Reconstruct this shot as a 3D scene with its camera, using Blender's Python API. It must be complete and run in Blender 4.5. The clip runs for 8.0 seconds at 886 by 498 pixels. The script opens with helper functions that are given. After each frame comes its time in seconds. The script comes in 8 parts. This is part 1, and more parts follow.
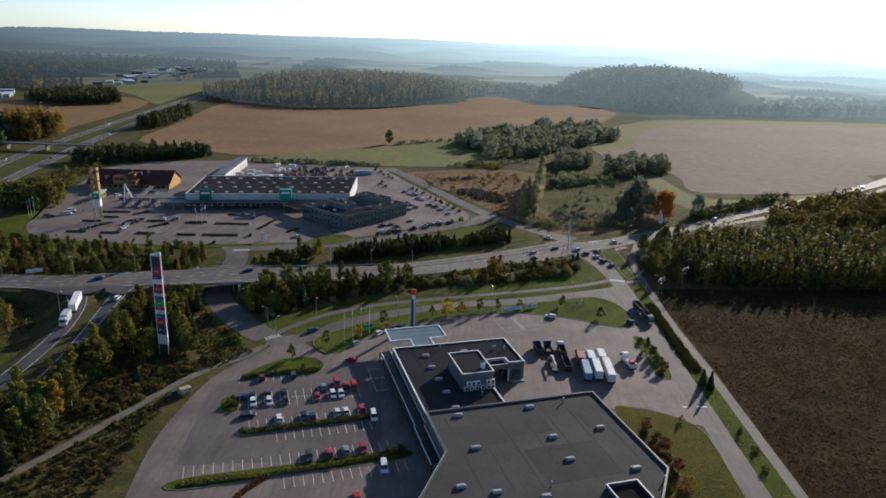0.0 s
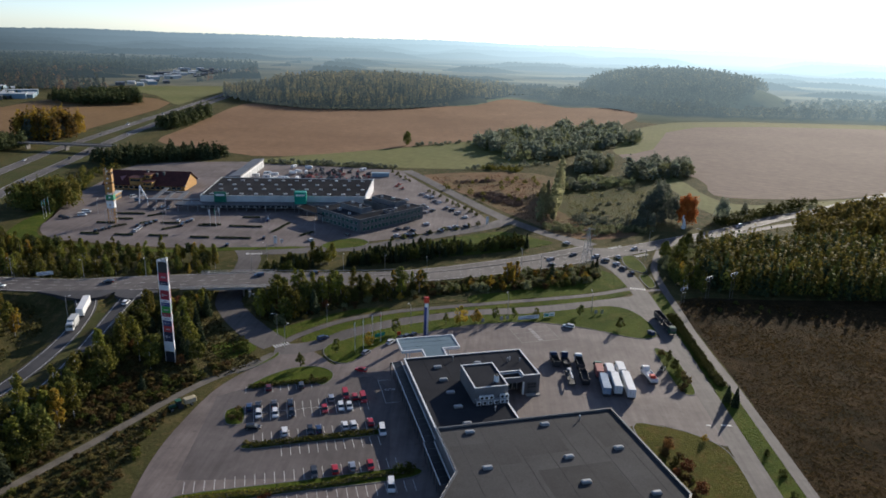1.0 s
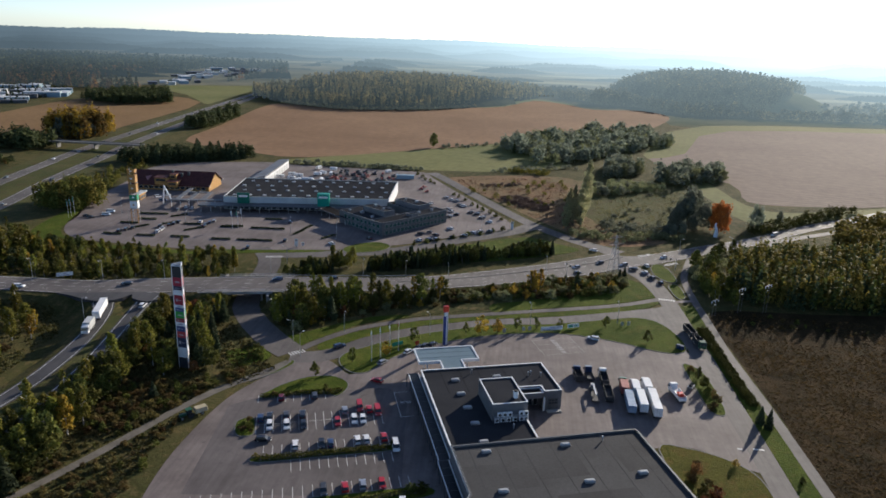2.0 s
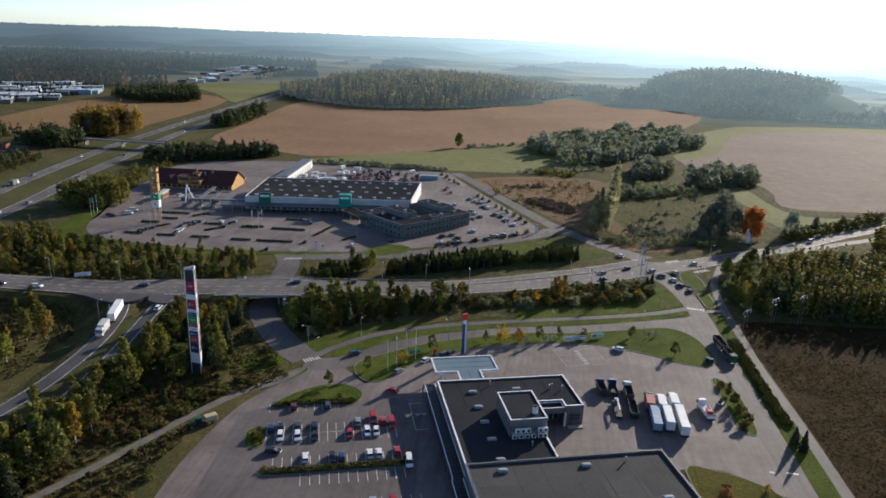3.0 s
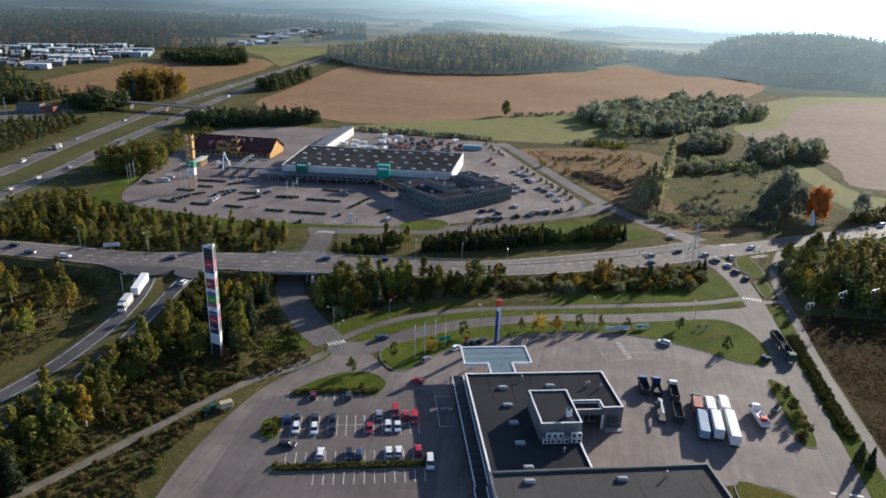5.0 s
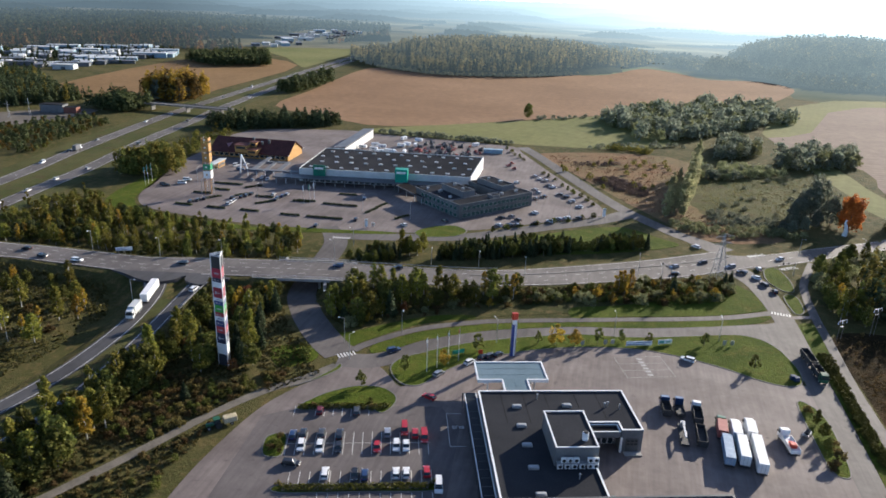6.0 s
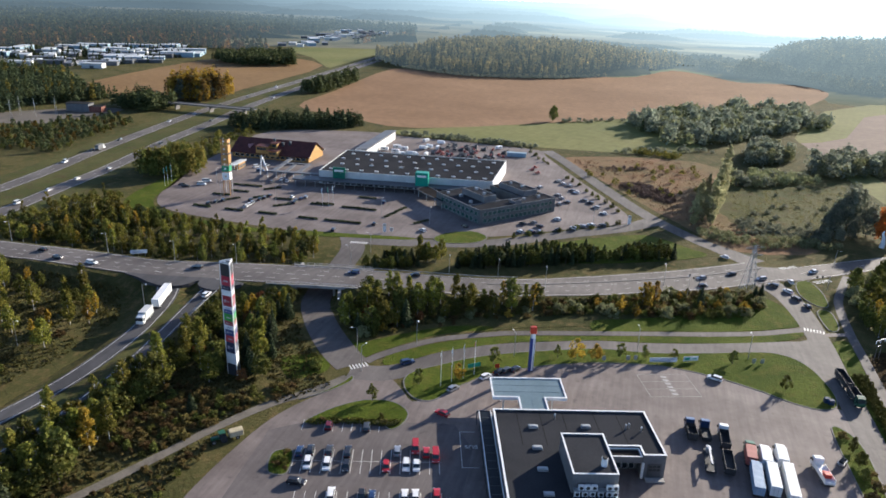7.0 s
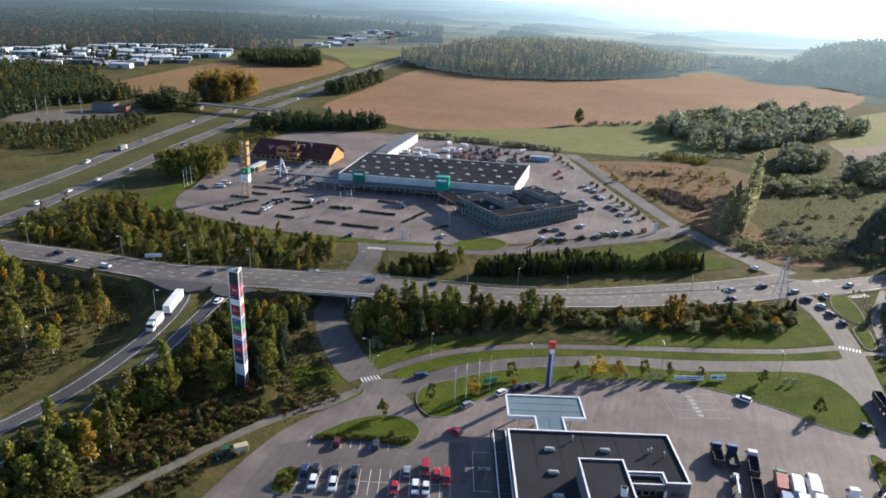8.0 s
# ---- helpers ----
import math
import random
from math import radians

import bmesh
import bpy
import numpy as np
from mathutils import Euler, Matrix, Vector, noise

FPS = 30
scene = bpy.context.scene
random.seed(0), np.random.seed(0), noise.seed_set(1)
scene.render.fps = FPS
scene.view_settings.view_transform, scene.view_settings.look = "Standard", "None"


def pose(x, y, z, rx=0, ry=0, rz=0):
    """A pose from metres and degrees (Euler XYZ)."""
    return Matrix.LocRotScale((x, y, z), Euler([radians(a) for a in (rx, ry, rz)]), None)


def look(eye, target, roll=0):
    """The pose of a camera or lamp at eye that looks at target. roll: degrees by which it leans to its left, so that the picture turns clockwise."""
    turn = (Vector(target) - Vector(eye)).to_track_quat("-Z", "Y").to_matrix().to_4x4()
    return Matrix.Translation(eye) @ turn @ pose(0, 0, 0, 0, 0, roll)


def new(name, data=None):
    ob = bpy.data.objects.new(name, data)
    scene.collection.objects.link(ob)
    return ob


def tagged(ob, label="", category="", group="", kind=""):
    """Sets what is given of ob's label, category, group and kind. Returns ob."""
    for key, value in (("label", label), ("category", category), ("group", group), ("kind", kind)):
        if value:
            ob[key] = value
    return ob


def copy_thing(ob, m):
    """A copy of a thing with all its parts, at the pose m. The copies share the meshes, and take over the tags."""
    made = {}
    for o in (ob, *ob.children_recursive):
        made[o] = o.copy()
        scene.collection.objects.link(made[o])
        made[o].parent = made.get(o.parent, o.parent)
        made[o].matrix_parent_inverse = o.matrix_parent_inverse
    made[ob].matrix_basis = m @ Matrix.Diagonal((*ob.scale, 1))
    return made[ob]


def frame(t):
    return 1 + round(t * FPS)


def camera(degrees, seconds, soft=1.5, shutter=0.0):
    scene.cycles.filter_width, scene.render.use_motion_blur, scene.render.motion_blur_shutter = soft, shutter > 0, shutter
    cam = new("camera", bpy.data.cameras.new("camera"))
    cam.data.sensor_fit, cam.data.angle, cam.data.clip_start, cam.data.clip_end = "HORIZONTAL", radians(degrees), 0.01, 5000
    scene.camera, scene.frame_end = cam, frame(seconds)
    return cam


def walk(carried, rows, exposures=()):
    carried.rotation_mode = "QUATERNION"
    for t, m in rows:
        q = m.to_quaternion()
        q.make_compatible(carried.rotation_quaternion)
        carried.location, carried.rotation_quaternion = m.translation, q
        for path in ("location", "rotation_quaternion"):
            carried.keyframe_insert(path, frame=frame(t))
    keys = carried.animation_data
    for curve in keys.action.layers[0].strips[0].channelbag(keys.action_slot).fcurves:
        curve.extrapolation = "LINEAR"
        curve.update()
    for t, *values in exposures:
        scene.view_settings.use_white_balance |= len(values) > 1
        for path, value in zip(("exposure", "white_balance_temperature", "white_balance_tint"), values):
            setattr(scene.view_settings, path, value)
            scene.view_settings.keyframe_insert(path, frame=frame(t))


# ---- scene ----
cam = camera(65.0, 8.0, soft=1.7)
PATH = [
    (0.0, (-1.033, -14.460, 111.280), (-1.066, -12.548, 110.692), 1.9),
    (0.5, (-0.262, -10.228, 111.078), (-0.318, -8.317, 110.492), 1.9),
    (1.0, (0.677, -5.920, 111.135), (0.588, -4.011, 110.548), 1.9),
    (1.5, (1.725, -1.684, 111.207), (1.596, 0.224, 110.619), 2.0),
    (3.0, (4.138, 11.032, 111.608), (3.895, 12.926, 111.013), 2.1),
    (3.5, (4.771, 15.373, 111.461), (4.492, 17.255, 110.842), 2.1),
    (4.0, (5.306, 19.919, 111.466), (4.995, 21.782, 110.810), 2.2),
    (4.5, (5.827, 24.230, 111.594), (5.487, 26.076, 110.905), 2.2),
    (6.0, (6.962, 37.273, 111.839), (6.530, 39.099, 111.148), 2.2),
    (6.5, (7.113, 41.466, 111.915), (6.646, 43.283, 111.223), 2.3),
    (7.0, (7.160, 45.884, 112.058), (6.661, 47.692, 111.365), 2.3),
    (7.5, (7.232, 50.160, 112.154), (6.701, 51.959, 111.460), 2.3),
    (8.0, (7.306, 54.569, 112.163), (6.739, 56.357, 111.469), 2.3),
]
EXPOSURE = 0.75
walk(cam, [(t, look(e, g, r)) for t, e, g, r in PATH], [(t, EXPOSURE + d, 6330, 10) for t, d in ((0.0, -0.50), (1.5, -0.36), (4.5, -0.02), (6.0, 0.28), (8.0, 0.38))])

# ---- sky and sun: low autumn sun ahead and to the right ----
SUN_AZ, SUN_EL = radians(31.0), radians(17.3)
world = bpy.data.worlds.new("sky")
scene.world = world
world.use_nodes = True
wn = world.node_tree.nodes
sky = wn.new("ShaderNodeTexSky")
sky.sky_type = "NISHITA"
sky.sun_disc = False
sky.sun_elevation, sky.sun_rotation = SUN_EL, SUN_AZ
sky.air_density, sky.dust_density, sky.ozone_density = 0.5, 0.35, 1.3
world.node_tree.links.new(sky.outputs[0], wn["Background"].inputs[0])
wn["Background"].inputs[1].default_value = 0.13
sun = new("sun", bpy.data.lights.new("sun", "SUN"))
sun.data.energy, sun.data.angle, sun.data.color = 5.0, radians(0.6), (1.0, 0.90, 0.76)
sd = Vector((math.sin(SUN_AZ) * math.cos(SUN_EL), math.cos(SUN_AZ) * math.cos(SUN_EL), math.sin(SUN_EL)))
sun.matrix_world = look(sd * 400, (0, 0, 0))

# ---- materials ----
def nodes_of(name):
    m = bpy.data.materials.new(name)
    m.use_nodes = True
    nt = m.node_tree
    return m, nt, nt.nodes["Principled BSDF"]


def add_noise(nt, coord, scale, detail=4.0, rough=0.6):
    n = nt.nodes.new("ShaderNodeTexNoise")
    n.inputs["Scale"].default_value, n.inputs["Detail"].default_value, n.inputs["Roughness"].default_value = scale, detail, rough
    nt.links.new(coord, n.inputs["Vector"])
    return n.outputs["Fac"]


def ramp(nt, fac, lo, hi, a=0.35, b=0.65):
    r = nt.nodes.new("ShaderNodeValToRGB")
    r.color_ramp.elements[0].position, r.color_ramp.elements[1].position = a, b
    r.color_ramp.elements[0].color, r.color_ramp.elements[1].color = (*lo, 1), (*hi, 1)
    nt.links.new(fac, r.inputs[0])
    return r.outputs[0]


def mix(nt, fac, a, b, kind="MIX"):
    m = nt.nodes.new("ShaderNodeMix")
    m.data_type, m.blend_type = "RGBA", kind
    for sock, v in ((m.inputs[0], fac), (m.inputs[6], a), (m.inputs[7], b)):
        if isinstance(v, bpy.types.NodeSocket):
            nt.links.new(v, sock)
        else:
            sock.default_value = v if isinstance(v, float) else (*v, 1)
    return m.outputs[2]


def surface(name, lo, hi, big=0.05, small=1.5, rough=0.85, bump=0.0, metal=0.0, tone=0.35, vary=0.0, spec=0.3):
    """Two colours mixed by broad stains, fine grain over both; vary: per-object change of lightness."""
    m, nt, p = nodes_of(name)
    co = nt.nodes.new("ShaderNodeTexCoord").outputs["Object"]
    c = ramp(nt, add_noise(nt, co, big, 5), lo, hi)
    fine = add_noise(nt, co, small, 3)
    c = mix(nt, tone, c, ramp(nt, fine, (0.25, 0.25, 0.25), (0.8, 0.8, 0.8), 0.25, 0.75), "OVERLAY")
    if vary:
        hs = nt.nodes.new("ShaderNodeHueSaturation")
        mp = nt.nodes.new("ShaderNodeMapRange")
        mp.inputs[3].default_value, mp.inputs[4].default_value = 1 - vary, 1 + vary
        nt.links.new(nt.nodes.new("ShaderNodeObjectInfo").outputs["Random"], mp.inputs[0])
        nt.links.new(mp.outputs[0], hs.inputs["Value"])
        nt.links.new(c, hs.inputs["Color"])
        c = hs.outputs[0]
    nt.links.new(c, p.inputs["Base Color"])
    p.inputs["Roughness"].default_value, p.inputs["Metallic"].default_value = rough, metal
    p.inputs["Specular IOR Level"].default_value = spec
    if bump:
        b = nt.nodes.new("ShaderNodeBump")
        b.inputs["Strength"].default_value, b.inputs["Distance"].default_value = 0.8, bump
        nt.links.new(fine, b.inputs["Height"])
        nt.links.new(b.outputs[0], p.inputs["Normal"])
    return m


def paint(name, col, rough=0.35, metal=0.0, coat=0.0):
    m = surface(name, tuple(c * 0.85 for c in col), col, 0.8, 6.0, rough, 0, metal, 0.12, spec=0.5)
    m.node_tree.nodes["Principled BSDF"].inputs["Coat Weight"].default_value = coat
    return m


def foliage(name, dark, light, hue=0.02, val=0.35, through_light=0.35):
    """Leaves: colour varies leaf by leaf and plant by plant, and some sun comes through."""
    m, nt, p = nodes_of(name)
    geo = nt.nodes.new("ShaderNodeNewGeometry")
    c = ramp(nt, geo.outputs["Random Per Island"], dark, light, 0.0, 1.0)
    info = nt.nodes.new("ShaderNodeObjectInfo").outputs["Random"]
    hs = nt.nodes.new("ShaderNodeHueSaturation")
    for sock, a, b in (("Hue", 0.5 - hue, 0.5 + hue * 0.5), ("Value", 1 - val, 1 + val)):
        mp = nt.nodes.new("ShaderNodeMapRange")
        mp.inputs[3].default_value, mp.inputs[4].default_value = a, b
        nt.links.new(info, mp.inputs[0])
        nt.links.new(mp.outputs[0], hs.inputs[sock])
    nt.links.new(c, hs.inputs["Color"])
    nt.links.new(hs.outputs[0], p.inputs["Base Color"])
    p.inputs["Roughness"].default_value, p.inputs["Specular IOR Level"].default_value = 0.75, 0.08
    tr = nt.nodes.new("ShaderNodeBsdfTranslucent")
    nt.links.new(hs.outputs[0], tr.inputs[0])
    ms = nt.nodes.new("ShaderNodeMixShader")
    ms.inputs[0].default_value = through_light
    nt.links.new(p.outputs[0], ms.inputs[1])
    nt.links.new(tr.outputs[0], ms.inputs[2])
    nt.links.new(ms.outputs[0], nt.nodes["Material Output"].inputs[0])
    return m


def crop_field(name, lo, hi, angle, width, strength=0.35):
    """Worked farmland: drill rows and tramlines along one direction, broad patches."""
    m, nt, p = nodes_of(name)
    co = nt.nodes.new("ShaderNodeTexCoord").outputs["Object"]
    mp = nt.nodes.new("ShaderNodeMapping")
    mp.inputs["Rotation"].default_value[2] = angle
    nt.links.new(co, mp.inputs[0])
    c = ramp(nt, add_noise(nt, co, 0.006, 5), lo, hi, 0.3, 0.7)
    w = nt.nodes.new("ShaderNodeTexWave")
    w.inputs["Scale"].default_value, w.inputs["Distortion"].default_value, w.inputs["Detail Scale"].default_value = 0.314 / width, 1.5, 0.1
    nt.links.new(mp.outputs[0], w.inputs[0])
    c = mix(nt, strength, c, ramp(nt, w.outputs["Fac"], (0.36, 0.36, 0.36), (0.62, 0.62, 0.62), 0.1, 0.9), "OVERLAY")
    c = mix(nt, 0.4, c, ramp(nt, add_noise(nt, co, 0.12, 6, 0.75), (0.3, 0.3, 0.3), (0.7, 0.7, 0.7)), "OVERLAY")
    nt.links.new(c, p.inputs["Base Color"])
    p.inputs["Roughness"].default_value, p.inputs["Specular IOR Level"].default_value = 0.95, 0.1
    return m


def meadow(name, lo, hi, third, big=0.03, mid=0.22, spec=0.06):
    """Rough grass: two tones and tufts of a third, with relief."""
    m, nt, p = nodes_of(name)
    co = nt.nodes.new("ShaderNodeTexCoord").outputs["Object"]
    c = ramp(nt, add_noise(nt, co, big, 6, 0.65), lo, hi, 0.38, 0.62)
    t = add_noise(nt, co, mid, 6, 0.7)
    r = nt.nodes.new("ShaderNodeMapRange")
    r.inputs[1].default_value, r.inputs[2].default_value = 0.5, 0.68
    nt.links.new(t, r.inputs[0])
    c = mix(nt, r.outputs[0], c, third)
    f = add_noise(nt, co, 1.1, 5, 0.75)
    c = mix(nt, 0.55, c, ramp(nt, f, (0.2, 0.2, 0.2), (0.78, 0.78, 0.78), 0.3, 0.7), "OVERLAY")
    nt.links.new(c, p.inputs["Base Color"])
    p.inputs["Roughness"].default_value, p.inputs["Specular IOR Level"].default_value = 0.95, spec
    b = nt.nodes.new("ShaderNodeBump")
    b.inputs["Strength"].default_value, b.inputs["Distance"].default_value = 1.0, 0.5
    nt.links.new(f, b.inputs["Height"])
    nt.links.new(b.outputs[0], p.inputs["Normal"])
    return m


def distance(name, dark, light, grain=0.012, near=880.0):
    """Far land, a backdrop: painted haze dims the colour and adds glow, more the further off, brighter towards the sun.
    """
    m, nt, p = nodes_of(name)
    co = nt.nodes.new("ShaderNodeTexCoord").outputs["Object"]

    def calc(operation, a, b=None):
        n = nt.nodes.new("ShaderNodeMath")
        n.operation = operation
        for sock, v in zip(n.inputs, (a, b)):
            if isinstance(v, bpy.types.NodeSocket):
                nt.links.new(v, sock)
            elif v is not None:
                sock.default_value = v
        return n.outputs[0]

    c = ramp(nt, add_noise(nt, co, grain, 6, 0.7), dark, light)
    isl = nt.nodes.new("ShaderNodeNewGeometry").outputs["Random Per Island"]
    c = mix(nt, 0.75, c, ramp(nt, isl, (0.2, 0.2, 0.2), (0.8, 0.78, 0.72), 0.0, 1.0), "OVERLAY")
    xyz = nt.nodes.new("ShaderNodeSeparateXYZ")
    nt.links.new(co, xyz.inputs[0])
    x, y = xyz.outputs[0], xyz.outputs[1]
    # painted haze: the base colour fades to black the further off it lies
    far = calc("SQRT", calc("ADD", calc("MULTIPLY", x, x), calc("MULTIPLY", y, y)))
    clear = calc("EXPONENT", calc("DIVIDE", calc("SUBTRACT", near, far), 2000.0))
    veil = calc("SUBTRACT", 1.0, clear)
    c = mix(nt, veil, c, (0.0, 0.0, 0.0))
    nt.links.new(c, p.inputs["Base Color"])
    p.inputs["Roughness"].default_value, p.inputs["Specular IOR Level"].default_value = 1.0, 0.0
    # haze put into the emission as glow, brighter on the sun's side
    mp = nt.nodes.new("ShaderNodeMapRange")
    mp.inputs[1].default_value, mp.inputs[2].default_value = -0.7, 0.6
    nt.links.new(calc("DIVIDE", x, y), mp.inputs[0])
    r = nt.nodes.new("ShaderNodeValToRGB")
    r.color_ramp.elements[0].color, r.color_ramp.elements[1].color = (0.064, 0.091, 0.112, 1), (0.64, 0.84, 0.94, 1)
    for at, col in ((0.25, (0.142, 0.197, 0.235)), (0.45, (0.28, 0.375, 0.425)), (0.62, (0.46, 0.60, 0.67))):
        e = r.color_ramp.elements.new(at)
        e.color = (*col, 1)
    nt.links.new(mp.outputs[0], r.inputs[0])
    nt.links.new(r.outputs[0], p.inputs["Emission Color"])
    # extra painted haze beyond 2000 m, so the far edge pales into the sky
    far_haze = nt.nodes.new("ShaderNodeMapRange")
    far_haze.inputs[1].default_value, far_haze.inputs[2].default_value, far_haze.inputs[4].default_value = 2000.0, 5000.0, 0.85
    nt.links.new(far, far_haze.inputs[0])
    nt.links.new(calc("ADD", calc("MULTIPLY", veil, 1.4), far_haze.outputs[0]), p.inputs["Emission Strength"])
    tr = nt.nodes.new("ShaderNodeBsdfTranslucent")
    nt.links.new(c, tr.inputs[0])
    ms = nt.nodes.new("ShaderNodeMixShader")
    ms.inputs[0].default_value = 0.3
    nt.links.new(p.outputs[0], ms.inputs[1])
    nt.links.new(tr.outputs[0], ms.inputs[2])
    nt.links.new(ms.outputs[0], nt.nodes["Material Output"].inputs[0])
    return m


def asphalt(name, lo, hi, turn, big=0.045):
    """Worn asphalt: broad fading, streaks along the driving lines, dark drips and pale repairs."""
    m, nt, p = nodes_of(name)
    co = nt.nodes.new("ShaderNodeTexCoord").outputs["Object"]
    c = ramp(nt, add_noise(nt, co, big, 6, 0.65), lo, hi, 0.36, 0.64)
    mp = nt.nodes.new("ShaderNodeMapping")
    mp.inputs["Rotation"].default_value[2] = radians(turn)
    mp.inputs["Scale"].default_value = (0.9, 0.06, 1.0)
    nt.links.new(co, mp.inputs[0])
    c = mix(nt, 0.35, c, ramp(nt, add_noise(nt, mp.outputs[0], 0.7, 4, 0.6), (0.3, 0.3, 0.3), (0.68, 0.68, 0.68), 0.35, 0.65), "OVERLAY")
    c = mix(nt, 0.25, c, ramp(nt, add_noise(nt, co, 0.5, 5, 0.7), (0.3, 0.3, 0.3), (0.7, 0.7, 0.7), 0.3, 0.7), "OVERLAY")
    c = mix(nt, 0.55, c, ramp(nt, add_noise(nt, co, 0.33, 3, 0.5), (1.0, 1.0, 1.0), (0.55, 0.54, 0.54), 0.64, 0.74), "MULTIPLY")
    nt.links.new(c, p.inputs["Base Color"])
    p.inputs["Roughness"].default_value, p.inputs["Specular IOR Level"].default_value = 0.8, 0.3
    return m


ASPHALT = asphalt("worn_asphalt", (0.116, 0.093, 0.085), (0.195, 0.161, 0.149), 20)
ASPHALT_NEW = asphalt("newer_asphalt", (0.090, 0.076, 0.073), (0.130, 0.111, 0.106), 17.6)
ROAD = asphalt("road_asphalt", (0.077, 0.067, 0.063), (0.140, 0.123, 0.115), -60, 0.03)
ROAD_DARK = asphalt("dark_road_asphalt", (0.048, 0.046, 0.048), (0.082, 0.079, 0.081), 0, 0.03)
GRAVEL = surface("gravel_path", (0.10, 0.088, 0.072), (0.17, 0.15, 0.125), 0.2, 2.0, 0.95, 0.03, tone=0.4)
DIRT = surface("dirt_yard", (0.085, 0.072, 0.058), (0.14, 0.12, 0.098), 0.05, 1.0, 0.95, 0.03, tone=0.4)
LAWN = meadow("mown_lawn", (0.050, 0.074, 0.008), (0.080, 0.104, 0.013), (0.105, 0.103, 0.019), 0.05, 0.16)
AUTUMN_LAWN = meadow("autumn_lawn", (0.062, 0.064, 0.010), (0.098, 0.092, 0.015), (0.12, 0.082, 0.020), 0.06, 0.2)
WILD = meadow("wild_grass", (0.049, 0.053, 0.017), (0.097, 0.085, 0.032), (0.145, 0.107, 0.045))
BROWN = meadow("withered_meadow", (0.024, 0.018, 0.009), (0.066, 0.043, 0.021), (0.030, 0.026, 0.011), 0.06, 0.32, 0.02)
SCRUB = meadow("dry_scrub", (0.22, 0.125, 0.07), (0.16, 0.125, 0.06), (0.10, 0.08, 0.045), 0.02, 0.1)
ROUGH = meadow("rough_meadow", (0.062, 0.070, 0.024), (0.098, 0.094, 0.036), (0.08, 0.062, 0.03), 0.025, 0.12)
FIELD = crop_field("stubble_field", (0.185, 0.106, 0.056), (0.265, 0.158, 0.087), radians(20), 4.0)
FIELD_TAN = crop_field("harvested_field", (0.17, 0.100, 0.043), (0.235, 0.142, 0.063), radians(-65), 4.0)
FIELD_GREY = crop_field("ploughed_field", (0.165, 0.121, 0.095), (0.22, 0.165, 0.130), radians(60), 5.0)
PASTURE = crop_field("green_pasture", (0.115, 0.128, 0.038), (0.18, 0.172, 0.062), radians(15), 6.0, 0.08)
KERB = surface("granite_kerb", (0.125, 0.118, 0.11), (0.175, 0.166, 0.155), 0.3, 3.0, 0.8)
LINE = surface("road_paint", (0.48, 0.47, 0.44), (0.70, 0.69, 0.65), 0.5, 2.5, 0.7, tone=0.5)
FELT = surface("roofing_felt", (0.030, 0.031, 0.034), (0.047, 0.048, 0.052), 0.05, 2.5, 0.9, 0.01, tone=0.3, spec=0.0)
FELT_GREY = surface("grey_roofing_felt", (0.046, 0.045, 0.045), (0.072, 0.071, 0.071), 0.035, 2.5, 0.85, 0.01, tone=0.35, spec=0.1)
FELT_GREY_OLD = surface("old_grey_roofing_felt", (0.040, 0.039, 0.039), (0.062, 0.061, 0.061), 0.05, 2.5, 0.85, 0.01, tone=0.35, spec=0.1)
FELT_DARK = surface("dark_roofing_felt", (0.021, 0.020, 0.020), (0.032, 0.030, 0.029), 0.1, 2.5, 0.9, 0.01, tone=0.3, spec=0.0)
FELT_LIGHT = surface("faded_roofing_felt", (0.035, 0.034, 0.034), (0.054, 0.053, 0.052), 0.06, 2.5, 0.9, 0.01, tone=0.3, spec=0.0)
WHITE = surface("white_metal", (0.66, 0.66, 0.66), (0.8, 0.8, 0.79), 0.3, 3.0, 0.45, tone=0.15)
GREY_WALL = surface("grey_cladding", (0.105, 0.108, 0.114), (0.150, 0.153, 0.160), 0.2, 2.0, 0.55, tone=0.2)
DARK_WALL = surface("dark_cladding", (0.06, 0.065, 0.07), (0.10, 0.105, 0.11), 0.2, 2.0, 0.5, tone=0.2)
CONCRETE = surface("concrete", (0.26, 0.25, 0.235), (0.36, 0.345, 0.325), 0.15, 1.8, 0.85, 0.01)
STEEL = surface("galvanised_steel", (0.35, 0.36, 0.37), (0.5, 0.5, 0.51), 0.6, 4.0, 0.45, 0, 0.7)
BLUE_ROOF = surface("blue_grey_sheet", (0.105, 0.155, 0.175), (0.14, 0.195, 0.22), 0.1, 1.5, 0.4, tone=0.2)
BARK = surface("bark", (0.09, 0.07, 0.055), (0.22, 0.19, 0.165), 0.8, 6.0, 0.95)
BIRCH_BARK = surface("birch_bark", (0.25, 0.23, 0.21), (0.6, 0.58, 0.54), 1.0, 5.0, 0.9)
BLACK = surface("black_rubber", (0.02, 0.02, 0.02), (0.032, 0.032, 0.032), 1.0, 8.0, 0.8)


def glass_dark(name, col=(0.03, 0.04, 0.045), rough=0.08):
    m, nt, p = nodes_of(name)
    p.inputs["Base Color"].default_value = (*col, 1)
    p.inputs["Roughness"].default_value, p.inputs["Specular IOR Level"].default_value = rough, 0.6
    return m


